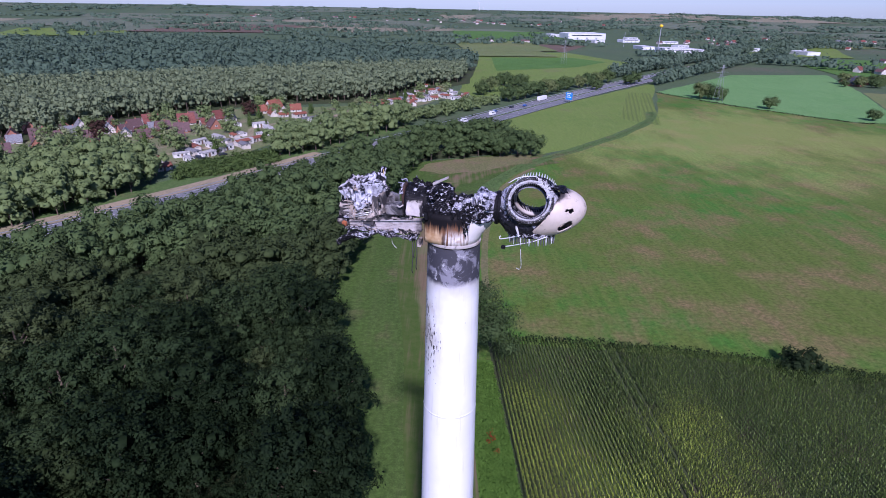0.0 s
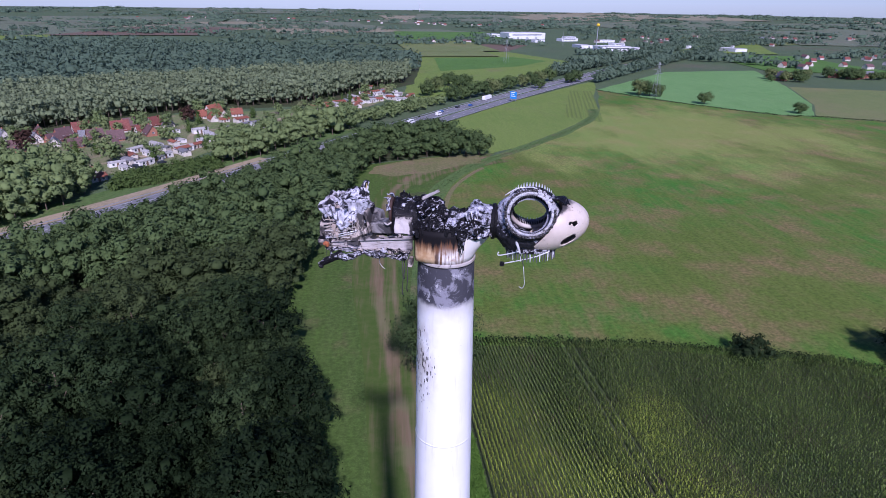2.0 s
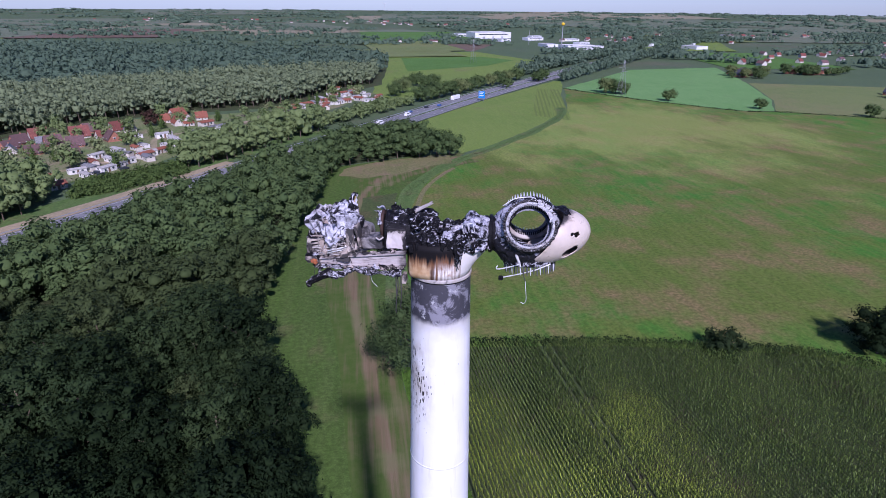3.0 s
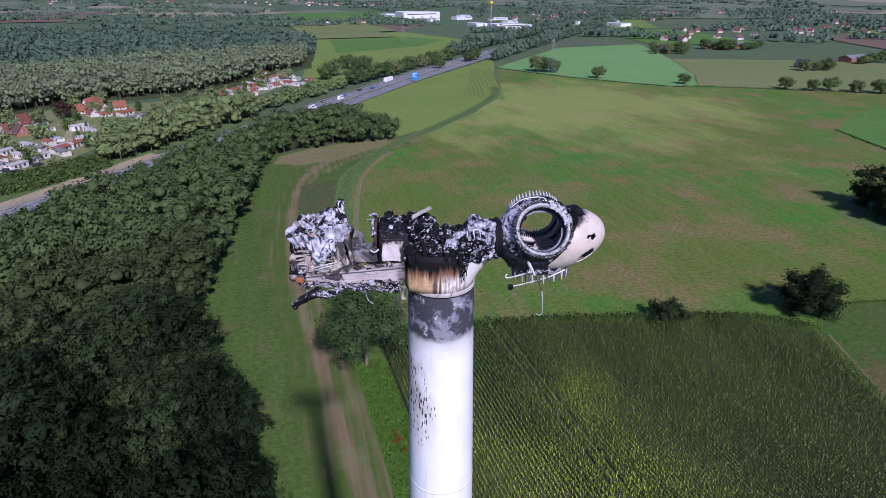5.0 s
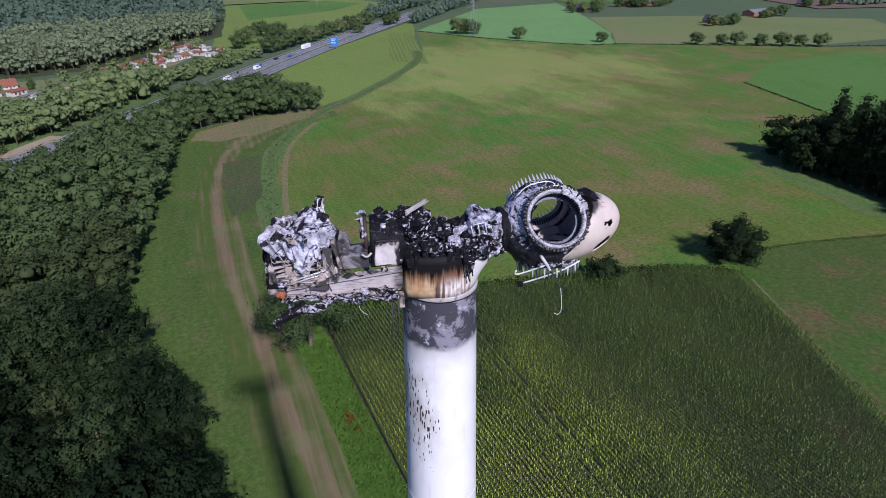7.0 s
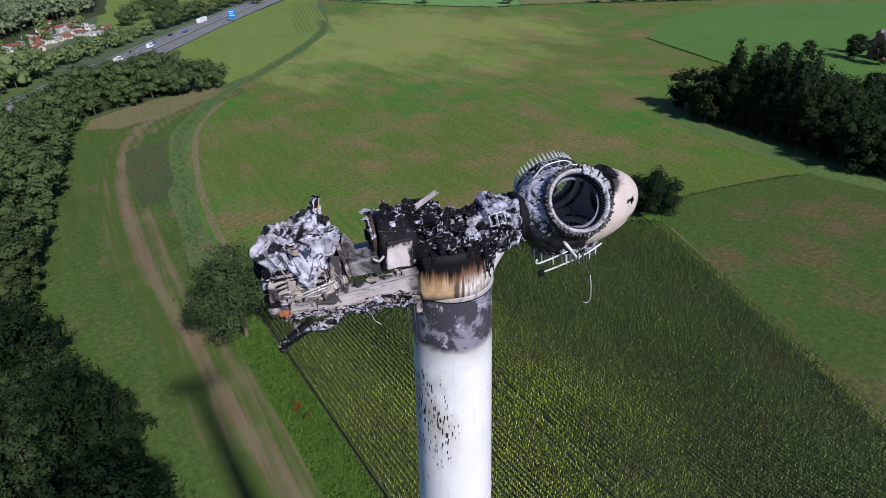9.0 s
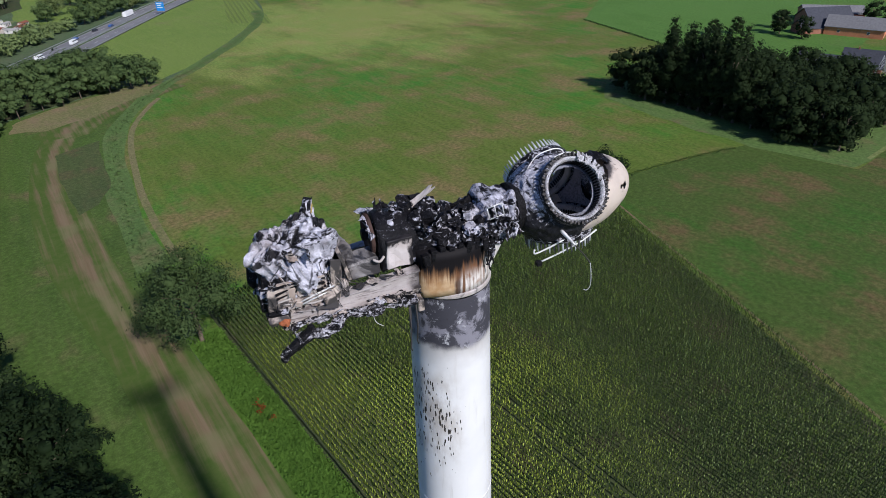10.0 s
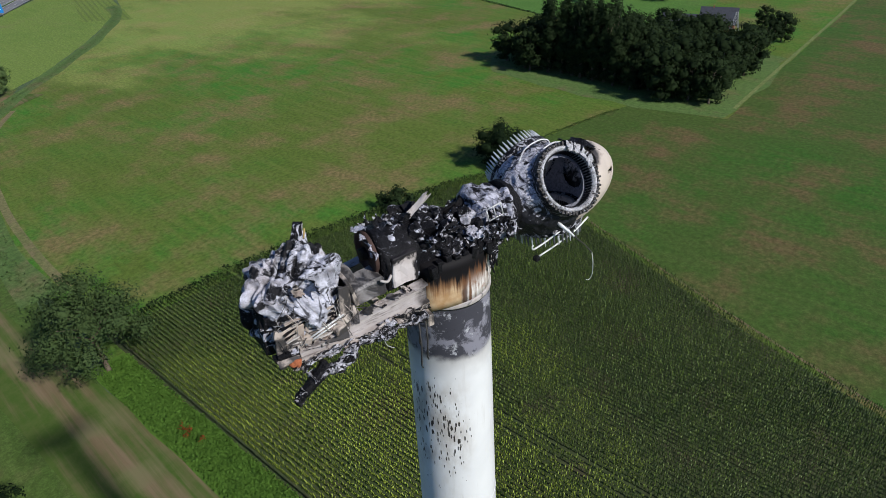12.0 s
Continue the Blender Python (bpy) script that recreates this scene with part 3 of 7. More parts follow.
def round_blobs(seed, radius, height, base, lumps):
    """Lumps of a broad crown between the heights base and height."""
    rs = random.Random(seed)
    mid = (base + height) / 2
    half = (height - base) / 2
    blobs = [((0, 0, mid - half * 0.1), radius * 0.72), ((0, 0, height - radius * 0.55), radius * 0.55)]
    for i in range(lumps):
        a = 2 * math.pi * (i * 0.618 + rs.random() * 0.1)
        f = (i + 0.5) / lumps
        h = mid + half * (0.9 - 1.5 * f)
        k = radius * (0.25 + 0.62 * math.sin(math.pi * min(0.95, 0.15 + 0.75 * f)))
        r = radius * (rs.uniform(0.30, 0.50) if lumps < 20 else rs.uniform(0.22, 0.36))
        blobs.append(((k * math.cos(a), k * math.sin(a), h - r * 0.3), r))
    return blobs


def trunk_part(parent, height, radius, seed, limbs=4, spread=2.5):
    rs = random.Random(seed)
    bm = bmesh.new()
    lean = [rs.uniform(-0.3, 0.3), rs.uniform(-0.3, 0.3)]
    pts = [(lean[0] * f * f, lean[1] * f * f, height * f) for f in (0, 0.04, 0.3, 0.65, 1.0)]
    add_tube(bm, pts, [radius * 1.5, radius * 1.1, radius * 0.9, radius * 0.65, radius * 0.3], 8)
    for k in range(limbs):
        a, f = 2 * math.pi * (k + rs.random() * 0.5) / limbs, rs.uniform(0.4, 0.8)
        s = Vector((lean[0] * f * f, lean[1] * f * f, height * f))
        e = s + Vector((math.cos(a) * spread, math.sin(a) * spread, height * 0.28))
        add_tube(bm, [s, s.lerp(e, 0.5) + Vector((0, 0, -0.2)), e], [radius * 0.5, radius * 0.35, radius * 0.15], 6)
    return part("trunk", bm, M_BARK, parent, smooth=True)


def tree(name, label, category, seed, radius, height, base, lumps, cards, size, material, limbs=4, blobs=None, feathery=False):
    """One tree: a trunk with limbs and a crown of leaf clumps."""
    root = tagged(new(name), label, category)
    trunk_part(root, height * 0.72, 0.045 * height ** 0.75, seed, limbs, radius * 0.55)
    v, q, n = crown_arrays(seed, blobs or round_blobs(seed, radius, height, base, lumps), cards, size, *((2, 0.35, -0.7, 0.5, True) if feathery else (1, 0.56, -0.35, 0.32) if lumps > 20 else ()))
    crown = new("crown", fast_mesh("crown", v, q, material, n))
    crown.parent = root
    return root


def put_tree(root, x, y, scale, turn, group="", z=0.0):
    ob = copy_thing(root, Matrix.Translation((x, y, z)) @ Matrix.Rotation(turn, 4, "Z") @ Matrix.Diagonal((scale, scale, scale, 1)))
    return tagged(ob, group=group)


def dome(x, y):
    """How high the wood stands: it swells and sinks over some tens of metres."""
    return 0.76 + 0.52 * (1 - min(1.0, 2.4 * abs(noise.noise(Vector((x * 0.045, y * 0.045, 7))))))


def near_forest():
    edge = [(-15, 14), (-16, 36), (-17.2, 54), (-21, 74), (-27, 88), (-33, 106), (-31.5, 125), (-30.5, 142), (-27, 168), (-21, 238), (-10, 264), (13, 278), (32, 286)]
    road_side = [p for p in shifted(MOTORWAY, -16) if p[1] > 226 and p[0] < 18][::-1] + [p for p in shifted(MOTORWAY, -23) if 195 < p[1] < 218][::-1] + [p for p in shifted(MOTORWAY, -30) if -250 < p[0] and p[1] < 185][::-1]
    area = edge + [(34, 300)] + road_side + [(-160, -10)]
    rs = random.Random(11)
    spots = [p for p in smooth_line(edge, 5.6) if p[1] < 250]  # the outer row
    y = 16.0
    while y < 345:
        x = -200.0
        while x < 40:
            p = (x + rs.uniform(-2.0, 2.0), y + rs.uniform(-2.0, 2.0))
            if inside(p, area) and min(math.hypot(p[0] - q[0], p[1] - q[1]) for q in spots[:60]) > 4.5:
                spots.append(p)
            x += 7.4
        y += 7.0
    spots.sort(key=lambda p: math.hypot(p[0] + 10, p[1] - 10))
    kinds = [tree("broadleaf_tree", "dense broadleaf tree in the wood, its green darkened for cloud shade", "tree", 20 + i, 4.6 + 0.5 * (i % 3), 11.6 + 1.2 * (i % 4), 1.2, 26 + i % 5, 4500, 0.245, M_LEAF_SHADED if i < 6 else M_LEAF_HALF_SHADED) for i in range(9)]
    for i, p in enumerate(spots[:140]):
        # nearest trees get the leaves with cloud shade painted in, farther ones lighter
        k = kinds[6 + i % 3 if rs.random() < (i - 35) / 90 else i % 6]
        s = rs.uniform(0.80, 1.16) * dome(*p)
        put_tree(k, p[0], p[1], s, rs.uniform(0, 6.28), "trees of the wood")
    for k in kinds:
        for o in [*k.children, k]:
            bpy.data.objects.remove(o)
    return spots[140:]


def wood_stuff(name, spots, material, label, seed, radius, height, base, lumps, cards, size, core=1, vary=(0.75, 1.25), trunks=False, swell=False, low=-0.2, flat=1.0, fill=0.72):
    """Many trees farther off, joined."""
    kinds = [crown_arrays(seed + i, round_blobs(seed + i, radius, height, base, lumps), cards, size, core, 0.84 if core == 1 else fill, low) for i in range(5)]
    rs = np.random.RandomState(seed)
    V, Q, N, at = [], [], [], 0
    TV, TQ, tt = [], [], 0
    for i, (x, y) in enumerate(spots):
        v, q, nor = kinds[i % 5]
        a, s = rs.uniform(0, 6.28), rs.uniform(*vary) * (dome(x, y) if swell else 1)
        c, n = math.cos(a) * s, math.sin(a) * s
        g = land(x, y)
        V.append(v @ np.array([[c, n, 0], [-n, c, 0], [0, 0, s * flat * rs.uniform(0.85, 1.15)]]) + np.array([x, y, g]))
        Q.append(q + at)
        N.append(nor @ np.array([[c / s, n / s, 0], [-n / s, c / s, 0], [0, 0, 1]]))
        at += len(v)
        if trunks:
            r = 0.22 * s
            TV.append(np.array([(x + r * u, y + r * w, g + z) for z, r in ((0, 0.28 * s), (height * 0.6 * s, 0.16 * s)) for u, w in ((1, 0), (0, 1), (-1, 0), (0, -1))]))
            TQ.append(halved(np.array([(k, (k + 1) % 4, 4 + (k + 1) % 4, 4 + k) for k in range(4)])) + tt)
            tt += 8
    ob = tagged(new(name, fast_mesh(name, np.concatenate(V), np.concatenate(Q), material, np.concatenate(N))), label, "woodland", kind="stuff")
    if trunks:
        t = new("trunks", fast_mesh("trunks", np.concatenate(TV), np.concatenate(TQ), M_BARK))
        t.parent = ob
        tagged(t, kind="stuff")
    return ob


def scatter(area, step, seed, jitter=0.4, keep=1.0):
    rs = random.Random(seed)
    xs, ys = [p[0] for p in area], [p[1] for p in area]
    out = []
    y = min(ys)
    while y < max(ys):
        x = min(xs)
        while x < max(xs):
            p = (x + rs.uniform(-jitter, jitter) * step, y + rs.uniform(-jitter, jitter) * step)
            if rs.random() < keep and inside(p, area):
                out.append(p)
            x += step
        y += step
    return out


rest = near_forest()
# leaf colour steps from half shade to sun across the wood
wood_stuff("woodland", rest[:110], M_LEAF_HALF_SHADED, "dense broadleaf trees in the middle of the wood, half darkened for cloud shade", 61, 4.8, 12.8, 1.5, 7, 800, 0.42, core=2, vary=(0.85, 1.05), trunks=True, swell=True, low=0.0)
wood_stuff("woodland", rest[110:], M_LEAF_SUNLIT, "dense broadleaf wood beside the motorway", 60, 4.8, 12.8, 1.5, 7, 560, 0.52, core=2, vary=(0.85, 1.05), trunks=True, swell=True, low=0.0)

inner = shifted(MOTORWAY, -31)
low_wood = scatter([p for p in shifted(MOTORWAY, -13.5) if -250 < p[0] and p[1] < 300] + [p for p in inner if -250 < p[0] and p[1] < 300][::-1], 4.8, 15)
wood_stuff("low_wood", low_wood, M_LEAF_SUNLIT, "lower broadleaf growth at the edge of the wood", 64, 3.6, 9.4, 0.2, 6, 210, 0.50, vary=(0.85, 1.15), low=0.0)

# belt between the motorway and the chalets
belt = scatter([(-222, 72), (-158, 150), (-138, 180), (-126, 205), (-122, 222), (-128, 234), (-150, 246), (-178, 240), (-215, 215), (-290, 130)], 6.0, 3)
belt += scatter([(-80, 268), (-60, 296), (-40, 330), (-18, 366), (-32, 378), (-60, 350), (-80, 318), (-92, 285)], 6.2, 4)
scrub = scatter([(-117, 226), (-100, 238), (-80, 264), (-90, 282), (-104, 268), (-124, 252)], 2.6, 14)
low_belt = scatter([(-22, 372), (4, 402), (40, 452), (34, 462), (2, 428), (-36, 380)], 6.5, 8)
wood_stuff("tree_belt", belt, M_LEAF_MID, "belt of broadleaf trees beside the motorway", 80, 4.5, 13.0, 0.5, 5, 230, 0.70, core=2, fill=0.86, vary=(0.65, 1.2), trunks=True)

wood_stuff("scrub", scrub, M_LEAF_SCRUB, "bright green scrub on the slope beside the motorway", 87, 1.6, 2.4, 0.0, 4, 60, 0.5)
wood_stuff("low_belt", low_belt, M_LEAF_MID, "low trees and scrub beside the motorway", 85, 3.4, 7.0, 0.5, 6, 160, 0.8)

# pines behind the village
pine_near = scatter([(-300, 260), (-234, 300), (-202, 368), (-148, 430), (-95, 450), (-62, 462), (-30, 530), (10, 585), (20, 680), (-80, 640), (-200, 560), (-330, 470), (-420, 360), (-420, 240)], 6.3, 5)
wood_stuff("pine_wood", pine_near, M_LEAF_PINE, "tall mixed pine wood behind the village", 90, 4.7, 15.0, 0.5, 4, 100, 0.85, vary=(0.75, 1.15), trunks=True)
pine_far = scatter([(-420, 360), (-330, 470), (-200, 560), (-80, 640), (20, 680), (40, 830), (20, 900), (-150, 1000), (-420, 1020), (-800, 900), (-900, 500), (-640, 200), (-420, 240)], 13.8, 6)
wood_stuff("far_wood", pine_far, M_LEAF_HAZY, "dark continuous wood beyond the village", 100, 8.9, 13.0, 0.0, 3, 40, 1.6, vary=(0.75, 1.2))
print("woods", len(rest), len(belt), len(pine_near), len(pine_far))

# woods and hedges between the far fields
rng = random.Random(17)
far_spots = []
for k in range(420):
    a, d = radians(rng.uniform(-50, 95)), 900 * (5.0 ** rng.random())
    if d > 4500:
        continue
    x, y = d * math.sin(a), d * math.cos(a)
    if x < 60 and d < 1100 or (0 < x < 250 and d < 1050) or (260 < x < 560 and 960 < y < 1600):
        continue
    t = rng.uniform(0, math.pi)
    if rng.random() < 0.55:  # hedge
        for i in range(int(8 + d / 160)):
            far_spots.append((x + math.cos(t) * i * d * 0.006, y + math.sin(t) * i * d * 0.006))
    else:  # copse
        for i in range(int(10 + d / 130)):
            far_spots.append((x + rng.gauss(0, d * 0.028), y + rng.gauss(0, d * 0.016)))
far_spots = [p for p in far_spots if math.hypot(*p) < (4700 if rng.random() < 0.30 else 2000 if rng.random() < 0.7 else 0)]
wood_stuff("far_hedges", [p for p in far_spots if math.hypot(*p) < 2000], M_LEAF_HAZY, "hedges and copses between distant fields", 110, 9.0, 13.0, 0.0, 2, 12, 2.4, flat=0.75)
wood_stuff("horizon_woods", [p for p in far_spots if math.hypot(*p) >= 2000], M_LEAF_HAZY, "dark woods along the horizon", 120, 24.0, 24.0, 0.0, 2, 12, 5.0, flat=0.42)
print("far spots", len(far_spots))

# single trees and groups
t_round = tree("round_tree", "single round green tree in the field", "tree", 201, 5.0, 9.5, 0.3, 11, 1700, 0.42, M_LEAF_SUNLIT, 4)
t_round.matrix_basis = Matrix.Translation((250, 455, 0))
for x, y, s in ((36, 284, 1.45), (43, 286, 1.2), (27, 282, 1.25), (301, 410, 0.85), (223, 501, 1.3), (216, 505, 1.4), (228, 497, 1.1), (360, 369, 0.95), (376, 360, 0.85), (388, 356, 1.0), (400, 345, 0.9), (412, 336, 1.05), (424, 330, 0.9), (436, 322, 1.0), (135, 545, 1.0), (186, 600, 1.25), (177, 590, 1.1)):
    put_tree(t_round, x, y, s, x * 1.7, "single trees")
for x, y, s in ((47, 468, 1.3), (56, 478, 1.15), (64, 490, 1.4), (76, 500, 1.3), (86, 512, 1.35), (97, 528, 1.1), (108, 545, 1.25), (122, 560, 1.2), (133, 573, 1.3), (146, 590, 1.2), (160, 606, 1.35), (60, 552, 1.2), (52, 566, 1.3), (70, 572, 1.1), (36, 520, 1.4), (28, 500, 1.2)):
    put_tree(t_round, x, y, s, x * 2.3, "trees beside the motorway")
roadside = []
for off, lo, hi in ((-26, 600, 1400), (30, 620, 1500), (40, 640, 1500)):
    roadside += [p for p in smooth_line(shifted([q for q in MOTORWAY if lo < q[1] < hi], off), 9)]
wood_stuff("roadside_trees", roadside, M_LEAF_HAZY, "rows of trees along the motorway", 130, 5.0, 11.0, 1.0, 5, 80, 1.4)

# the spreading tree by the foot of the turbine
willow_blobs = [((0, 0, 10.5), 5.4)] + [((math.cos(a) * r, math.sin(a) * r, h), s) for a, r, h, s in ((0.2, 5.5, 11, 3.4), (1.3, 5.2, 9, 3.8), (2.2, 6.0, 12, 3.0), (3.3, 5.4, 10, 3.6), (4.2, 6.4, 8, 3.2), (5.3, 6.0, 11.5, 3.3), (0.8, 2.6, 15.5, 3.2), (3.8, 3.0, 15.0, 3.1), (5.9, 7.2, 6.5, 2.6), (2.7, 7.4, 6.0, 2.8), (2.0, 1.0, 17.2, 2.2))]
tree("spreading_tree", "wide grey-green tree with loose feathery crown by the track", "tree", 301, 9, 17, 4, 10, 17000, 0.21, M_LEAF_WILLOW, 9, willow_blobs, True).matrix_basis = Matrix.Translation((6.5, 89.5, 0)) @ Matrix.Scale(1.05, 4)
tree("field_bush", "broad dark round tree at the maize corner", "tree", 311, 6.0, 11.0, 0.0, 13, 4200, 0.34, M_LEAF_SHADED, 5).matrix_basis = Matrix.Translation((112, 85, 0))
tree("low_bush", "low dark bush at the edge of the maize", "bush", 312, 4.2, 4.8, -0.6, 8, 1100, 0.4, M_LEAF_DARK, 4).matrix_basis = Matrix.Translation((77, 90, 0))
tree("small_bush", "small dark bush on the field edge", "bush", 313, 1.6, 1.9, -0.3, 5, 300, 0.3, M_LEAF_DARK, 3).matrix_basis = Matrix.Translation((88, 87, 0))

# wood of tall poplars
pop_rs = random.Random(3)
pop_blobs = [((pop_rs.uniform(-0.9, 0.9), pop_rs.uniform(-0.9, 0.9), 2.2 + 1.55 * i + pop_rs.uniform(-0.5, 0.5)), (2.9 - abs(i - 5) * 0.20) * pop_rs.uniform(0.7, 1.15)) for i in range(15)]
t_pop = tree("tall_poplar", "tall dark poplar in a small wood", "tree", 320, 3.2, 26, 2, 8, 2200, 0.44, M_LEAF_DARK, 4, pop_blobs)
t_pop.matrix_basis = Matrix.Translation((189, 110, 0))
t_wood = tree("wood_tree", "dark broad tree in a small wood", "tree", 321, 5.2, 16, -0.5, 13, 1350, 0.52, M_LEAF_DARK, 5)
t_wood.matrix_basis = Matrix.Translation((191, 142, 0))
rs = random.Random(9)
for k, p in enumerate(scatter([(186, 132), (183, 107), (181, 80), (187, 56), (208, 54), (232, 60), (246, 84), (222, 108), (204, 138)], 6.0, 12)):
    tall = 88 < p[1] < 126 and p[0] < 206
    put_tree(t_pop if tall else t_wood, p[0], p[1], rs.uniform(0.85, 1.18) if tall else rs.uniform(0.75, 1.15), rs.uniform(0, 6), "trees of the small wood")
for x, y, s in ((262, 64, 0.7), (272, 62, 0.75), (283, 68, 0.6), (258, 95, 0.6), (268, 112, 0.6), (292, 76, 0.6), (325, 150, 0.75), (338, 158, 0.6), (310, 165, 0.55), (322, 137, 0.7), (376, 128, 0.8), (384, 122, 0.7), (300, 172, 0.5)):
    put_tree(t_wood, x, y, s, x, "trees round the farm")

# trees among the chalets
t_gard = tree("garden_tree", "leafy garden tree between the chalets", "tree", 330, 4.2, 11.0, 1.0, 7, 320, 0.8, M_LEAF_MID, 4)
t_gard.matrix_basis = Matrix.Translation((-207, 284, 0))
t_slim = tree("garden_conifer", "slim pale green pointed tree between the chalets", "tree", 332, 2.2, 10.0, 0.4, 6, 500, 0.45, M_LEAF_SCRUB, 3, [((0, 0, 1.6 + 1.3 * i), 2.1 - 0.26 * i) for i in range(7)])
t_slim.matrix_basis = Matrix.Translation((-150, 292, 0))
t_copper = tree("copper_beech", "copper-brown garden tree between the chalets", "tree", 331, 4.4, 11.5, 1.5, 8, 500, 0.75, M_LEAF_RED, 4)
t_copper.matrix_basis = Matrix.Translation((-186, 297, 0))
put_tree(t_copper, -132, 380, 0.9, 1, "garden trees")
lawns = [(-232, 278), (-232, 322), (-199, 352), (-150, 415), (-92, 425), (-58, 445), (-20, 540), (8, 520), (-22, 440), (-75, 366), (-100, 290), (-135, 245), (-190, 248)]
for x, y in scatter(lawns, 12.5, 51, 0.45, 0.6) + [(-196, 285), (-155, 270), (-112, 332), (-86, 396), (-67, 443), (-123, 425), (-160, 262)]:
    put_tree(t_gard if rs.random() < 0.7 else t_slim, x, y, rs.uniform(0.35, 0.95), x, "garden trees")



# ---------------------------------------------------------------- maize, weeds
def maize():
    """Rows 0.75 m apart; each plant has a stalk and arching leaves."""
    area = [(10.0, 100), (53, 95.5), (94, 86.5), (108, 77.5), (96, 42), (84, 8), (74, -25), (17.0, -25)]
    rs = np.random.RandomState(4)
    spots = []
    turn = 0.055  # the rows lean this far over a metre
    for i in range(-4, 190):
        n = 520
        y = -26 + np.arange(n) * 0.30 + rs.uniform(-0.08, 0.08, n)
        x = 13.0 + i * 0.75 - (y - 44) * turn + rs.normal(0, 0.025, n)
        sown = rs.uniform(0, 1, n) < (0.30 if i in (34, 37) else 1.0)  # wheel marks
        spots += [(a, b) for a, b, ok in zip(x, y, sown) if ok and inside((a, b), area)]
    p = np.array(spots)
    n = len(p)
    grow = 1 + 0.12 * np.sin(p[:, 0] * 0.21 + np.sin(p[:, 1] * 0.11)) + rs.normal(0, 0.05, n)
    V, Q, at = [], [], 0
    for k in (1, 2, 3):
        a = rs.uniform(0, 2 * math.pi, n)
        d = np.stack([np.cos(a) * 0.62, np.sin(a) * 0.8], 1)
        w = np.stack([-np.sin(a), np.cos(a)], 1) * 0.09
        h0, h1, h2 = (0.80 + 0.38 * k) * grow, (1.26 + 0.38 * k) * grow, (1.10 + 0.34 * k) * grow
        r1, r2 = 0.13, 0.27
        pts = [np.column_stack([p - w * 0.5, h0]), np.column_stack([p + w * 0.5, h0]), np.column_stack([p + d * r1 + w, h1]), np.column_stack([p + d * r1 - w, h1]), np.column_stack([p + d * r2 + w * 0.3, h2]), np.column_stack([p + d * r2 - w * 0.3, h2])]
        v = np.stack(pts, 1).reshape(-1, 3)
        base = np.arange(n)[:, None] * 6 + at
        V.append(v)
        Q += [base + np.array([0, 1, 2]), base + np.array([0, 2, 3]), base + np.array([3, 2, 4])]
        at += len(v)
    q = np.concatenate(Q)
    print("maize", n, len(q))
    tagged(new("maize", fast_mesh("maize", np.concatenate(V), q, M_CORN)), "tall green maize crop in straight rows", "maize", kind="stuff")
    patch("maize_ground", area, 0.06, M_FLOOR, "dark soil under the maize rows", "soil", 10, 0.2)


def weeds(name, centres, heights, size, material, label, seed, cards=5):
    rs = np.random.RandomState(seed)
    c = np.repeat(np.array(centres), cards, 0)
    h = np.repeat(np.array(heights), cards)
    n = len(c)
    pos = np.column_stack([c + rs.normal(0, size * 0.8, (n, 2)), h * rs.uniform(0.1, 1.0, n)])
    nor = np.tile(np.array([0.0, 0, 1.0]), (n, 1)) + rs.normal(0, 0.5, (n, 3))
    v, q = leaf_cards(rs, pos, nor, size)
    up = np.repeat(nor * np.array([0.7, 0.7, 1.0]), 3, 0)
    tagged(new(name, fast_mesh(name, v, q, material, up / np.linalg.norm(up, axis=1)[:, None])), label, "weeds", kind="stuff")


maize()
rs = random.Random(21)
bank = scatter([(4.2, 91), (10.6, 91), (12.3, 60), (14.5, 20), (16.2, -10), (9.2, -10), (6.9, 40), (5.5, 66)], 0.40, 31)
weeds("weeds", bank, [rs.uniform(0.25, 0.6) + 0.5 * abs(noise.noise(Vector((p[0] * 0.5, p[1] * 0.5, 2)))) for p in bank], 0.19, M_WEED, "lush green weeds and nettles beside the maize", 41, 8)
dock = [(8.6 + rs.gauss(0, 0.35), 65.8 + rs.gauss(0, 0.7)) for _ in range(16)] + [(9.4 + rs.gauss(0, 0.4), 62.5 + rs.gauss(0, 0.6)) for _ in range(3)]
weeds("dock_weeds", dock, [rs.uniform(0.9, 1.4) for _ in dock], 0.17, M_RED_WEED, "rusty red seed heads of dock weeds", 42, 8)
ditch_spots = [(x + rs.gauss(0, 1.4), y + rs.gauss(0, 1.0)) for x, y in smooth_line(DITCH, 0.7) for _ in range(2)]
weeds("ditch_weeds", ditch_spots, [rs.uniform(0.1, 0.6) for _ in ditch_spots], 0.24, M_LEAF_WILLOW, "tall grass and weeds along the ditch", 43, 4)
edge_spots = [(x + rs.gauss(0, 0.5), y + rs.gauss(0, 0.9)) for x, y in smooth_line([(13, 101.5), (53, 97), (94, 88), (109, 80)], 0.5) for _ in range(7)]
weeds("hedge_weeds", edge_spots, [rs.uniform(0.3, 1.5) for _ in edge_spots], 0.24, M_LEAF_SHADED, "low dark hedge growth along the field edge", 44, 4)
hedge = [(x + rs.gauss(0, 0.45), y + rs.gauss(0, 0.45)) for x, y in smooth_line([(118, 88), (134, 86), (150, 83), (167, 79)], 0.5) for _ in range(4)]
weeds("hedge_weeds", hedge, [rs.uniform(0.1, 0.4) for _ in hedge], 0.20, M_LEAF_SCRUB, "low grey-green growth along a ditch", 47, 4)
line_spots = [(x + rs.gauss(0, 0.35), y + rs.gauss(0, 0.5)) for x, y in smooth_line([(283, 246), (272, 205), (262, 167), (249, 122)], 0.7) for _ in range(2)]
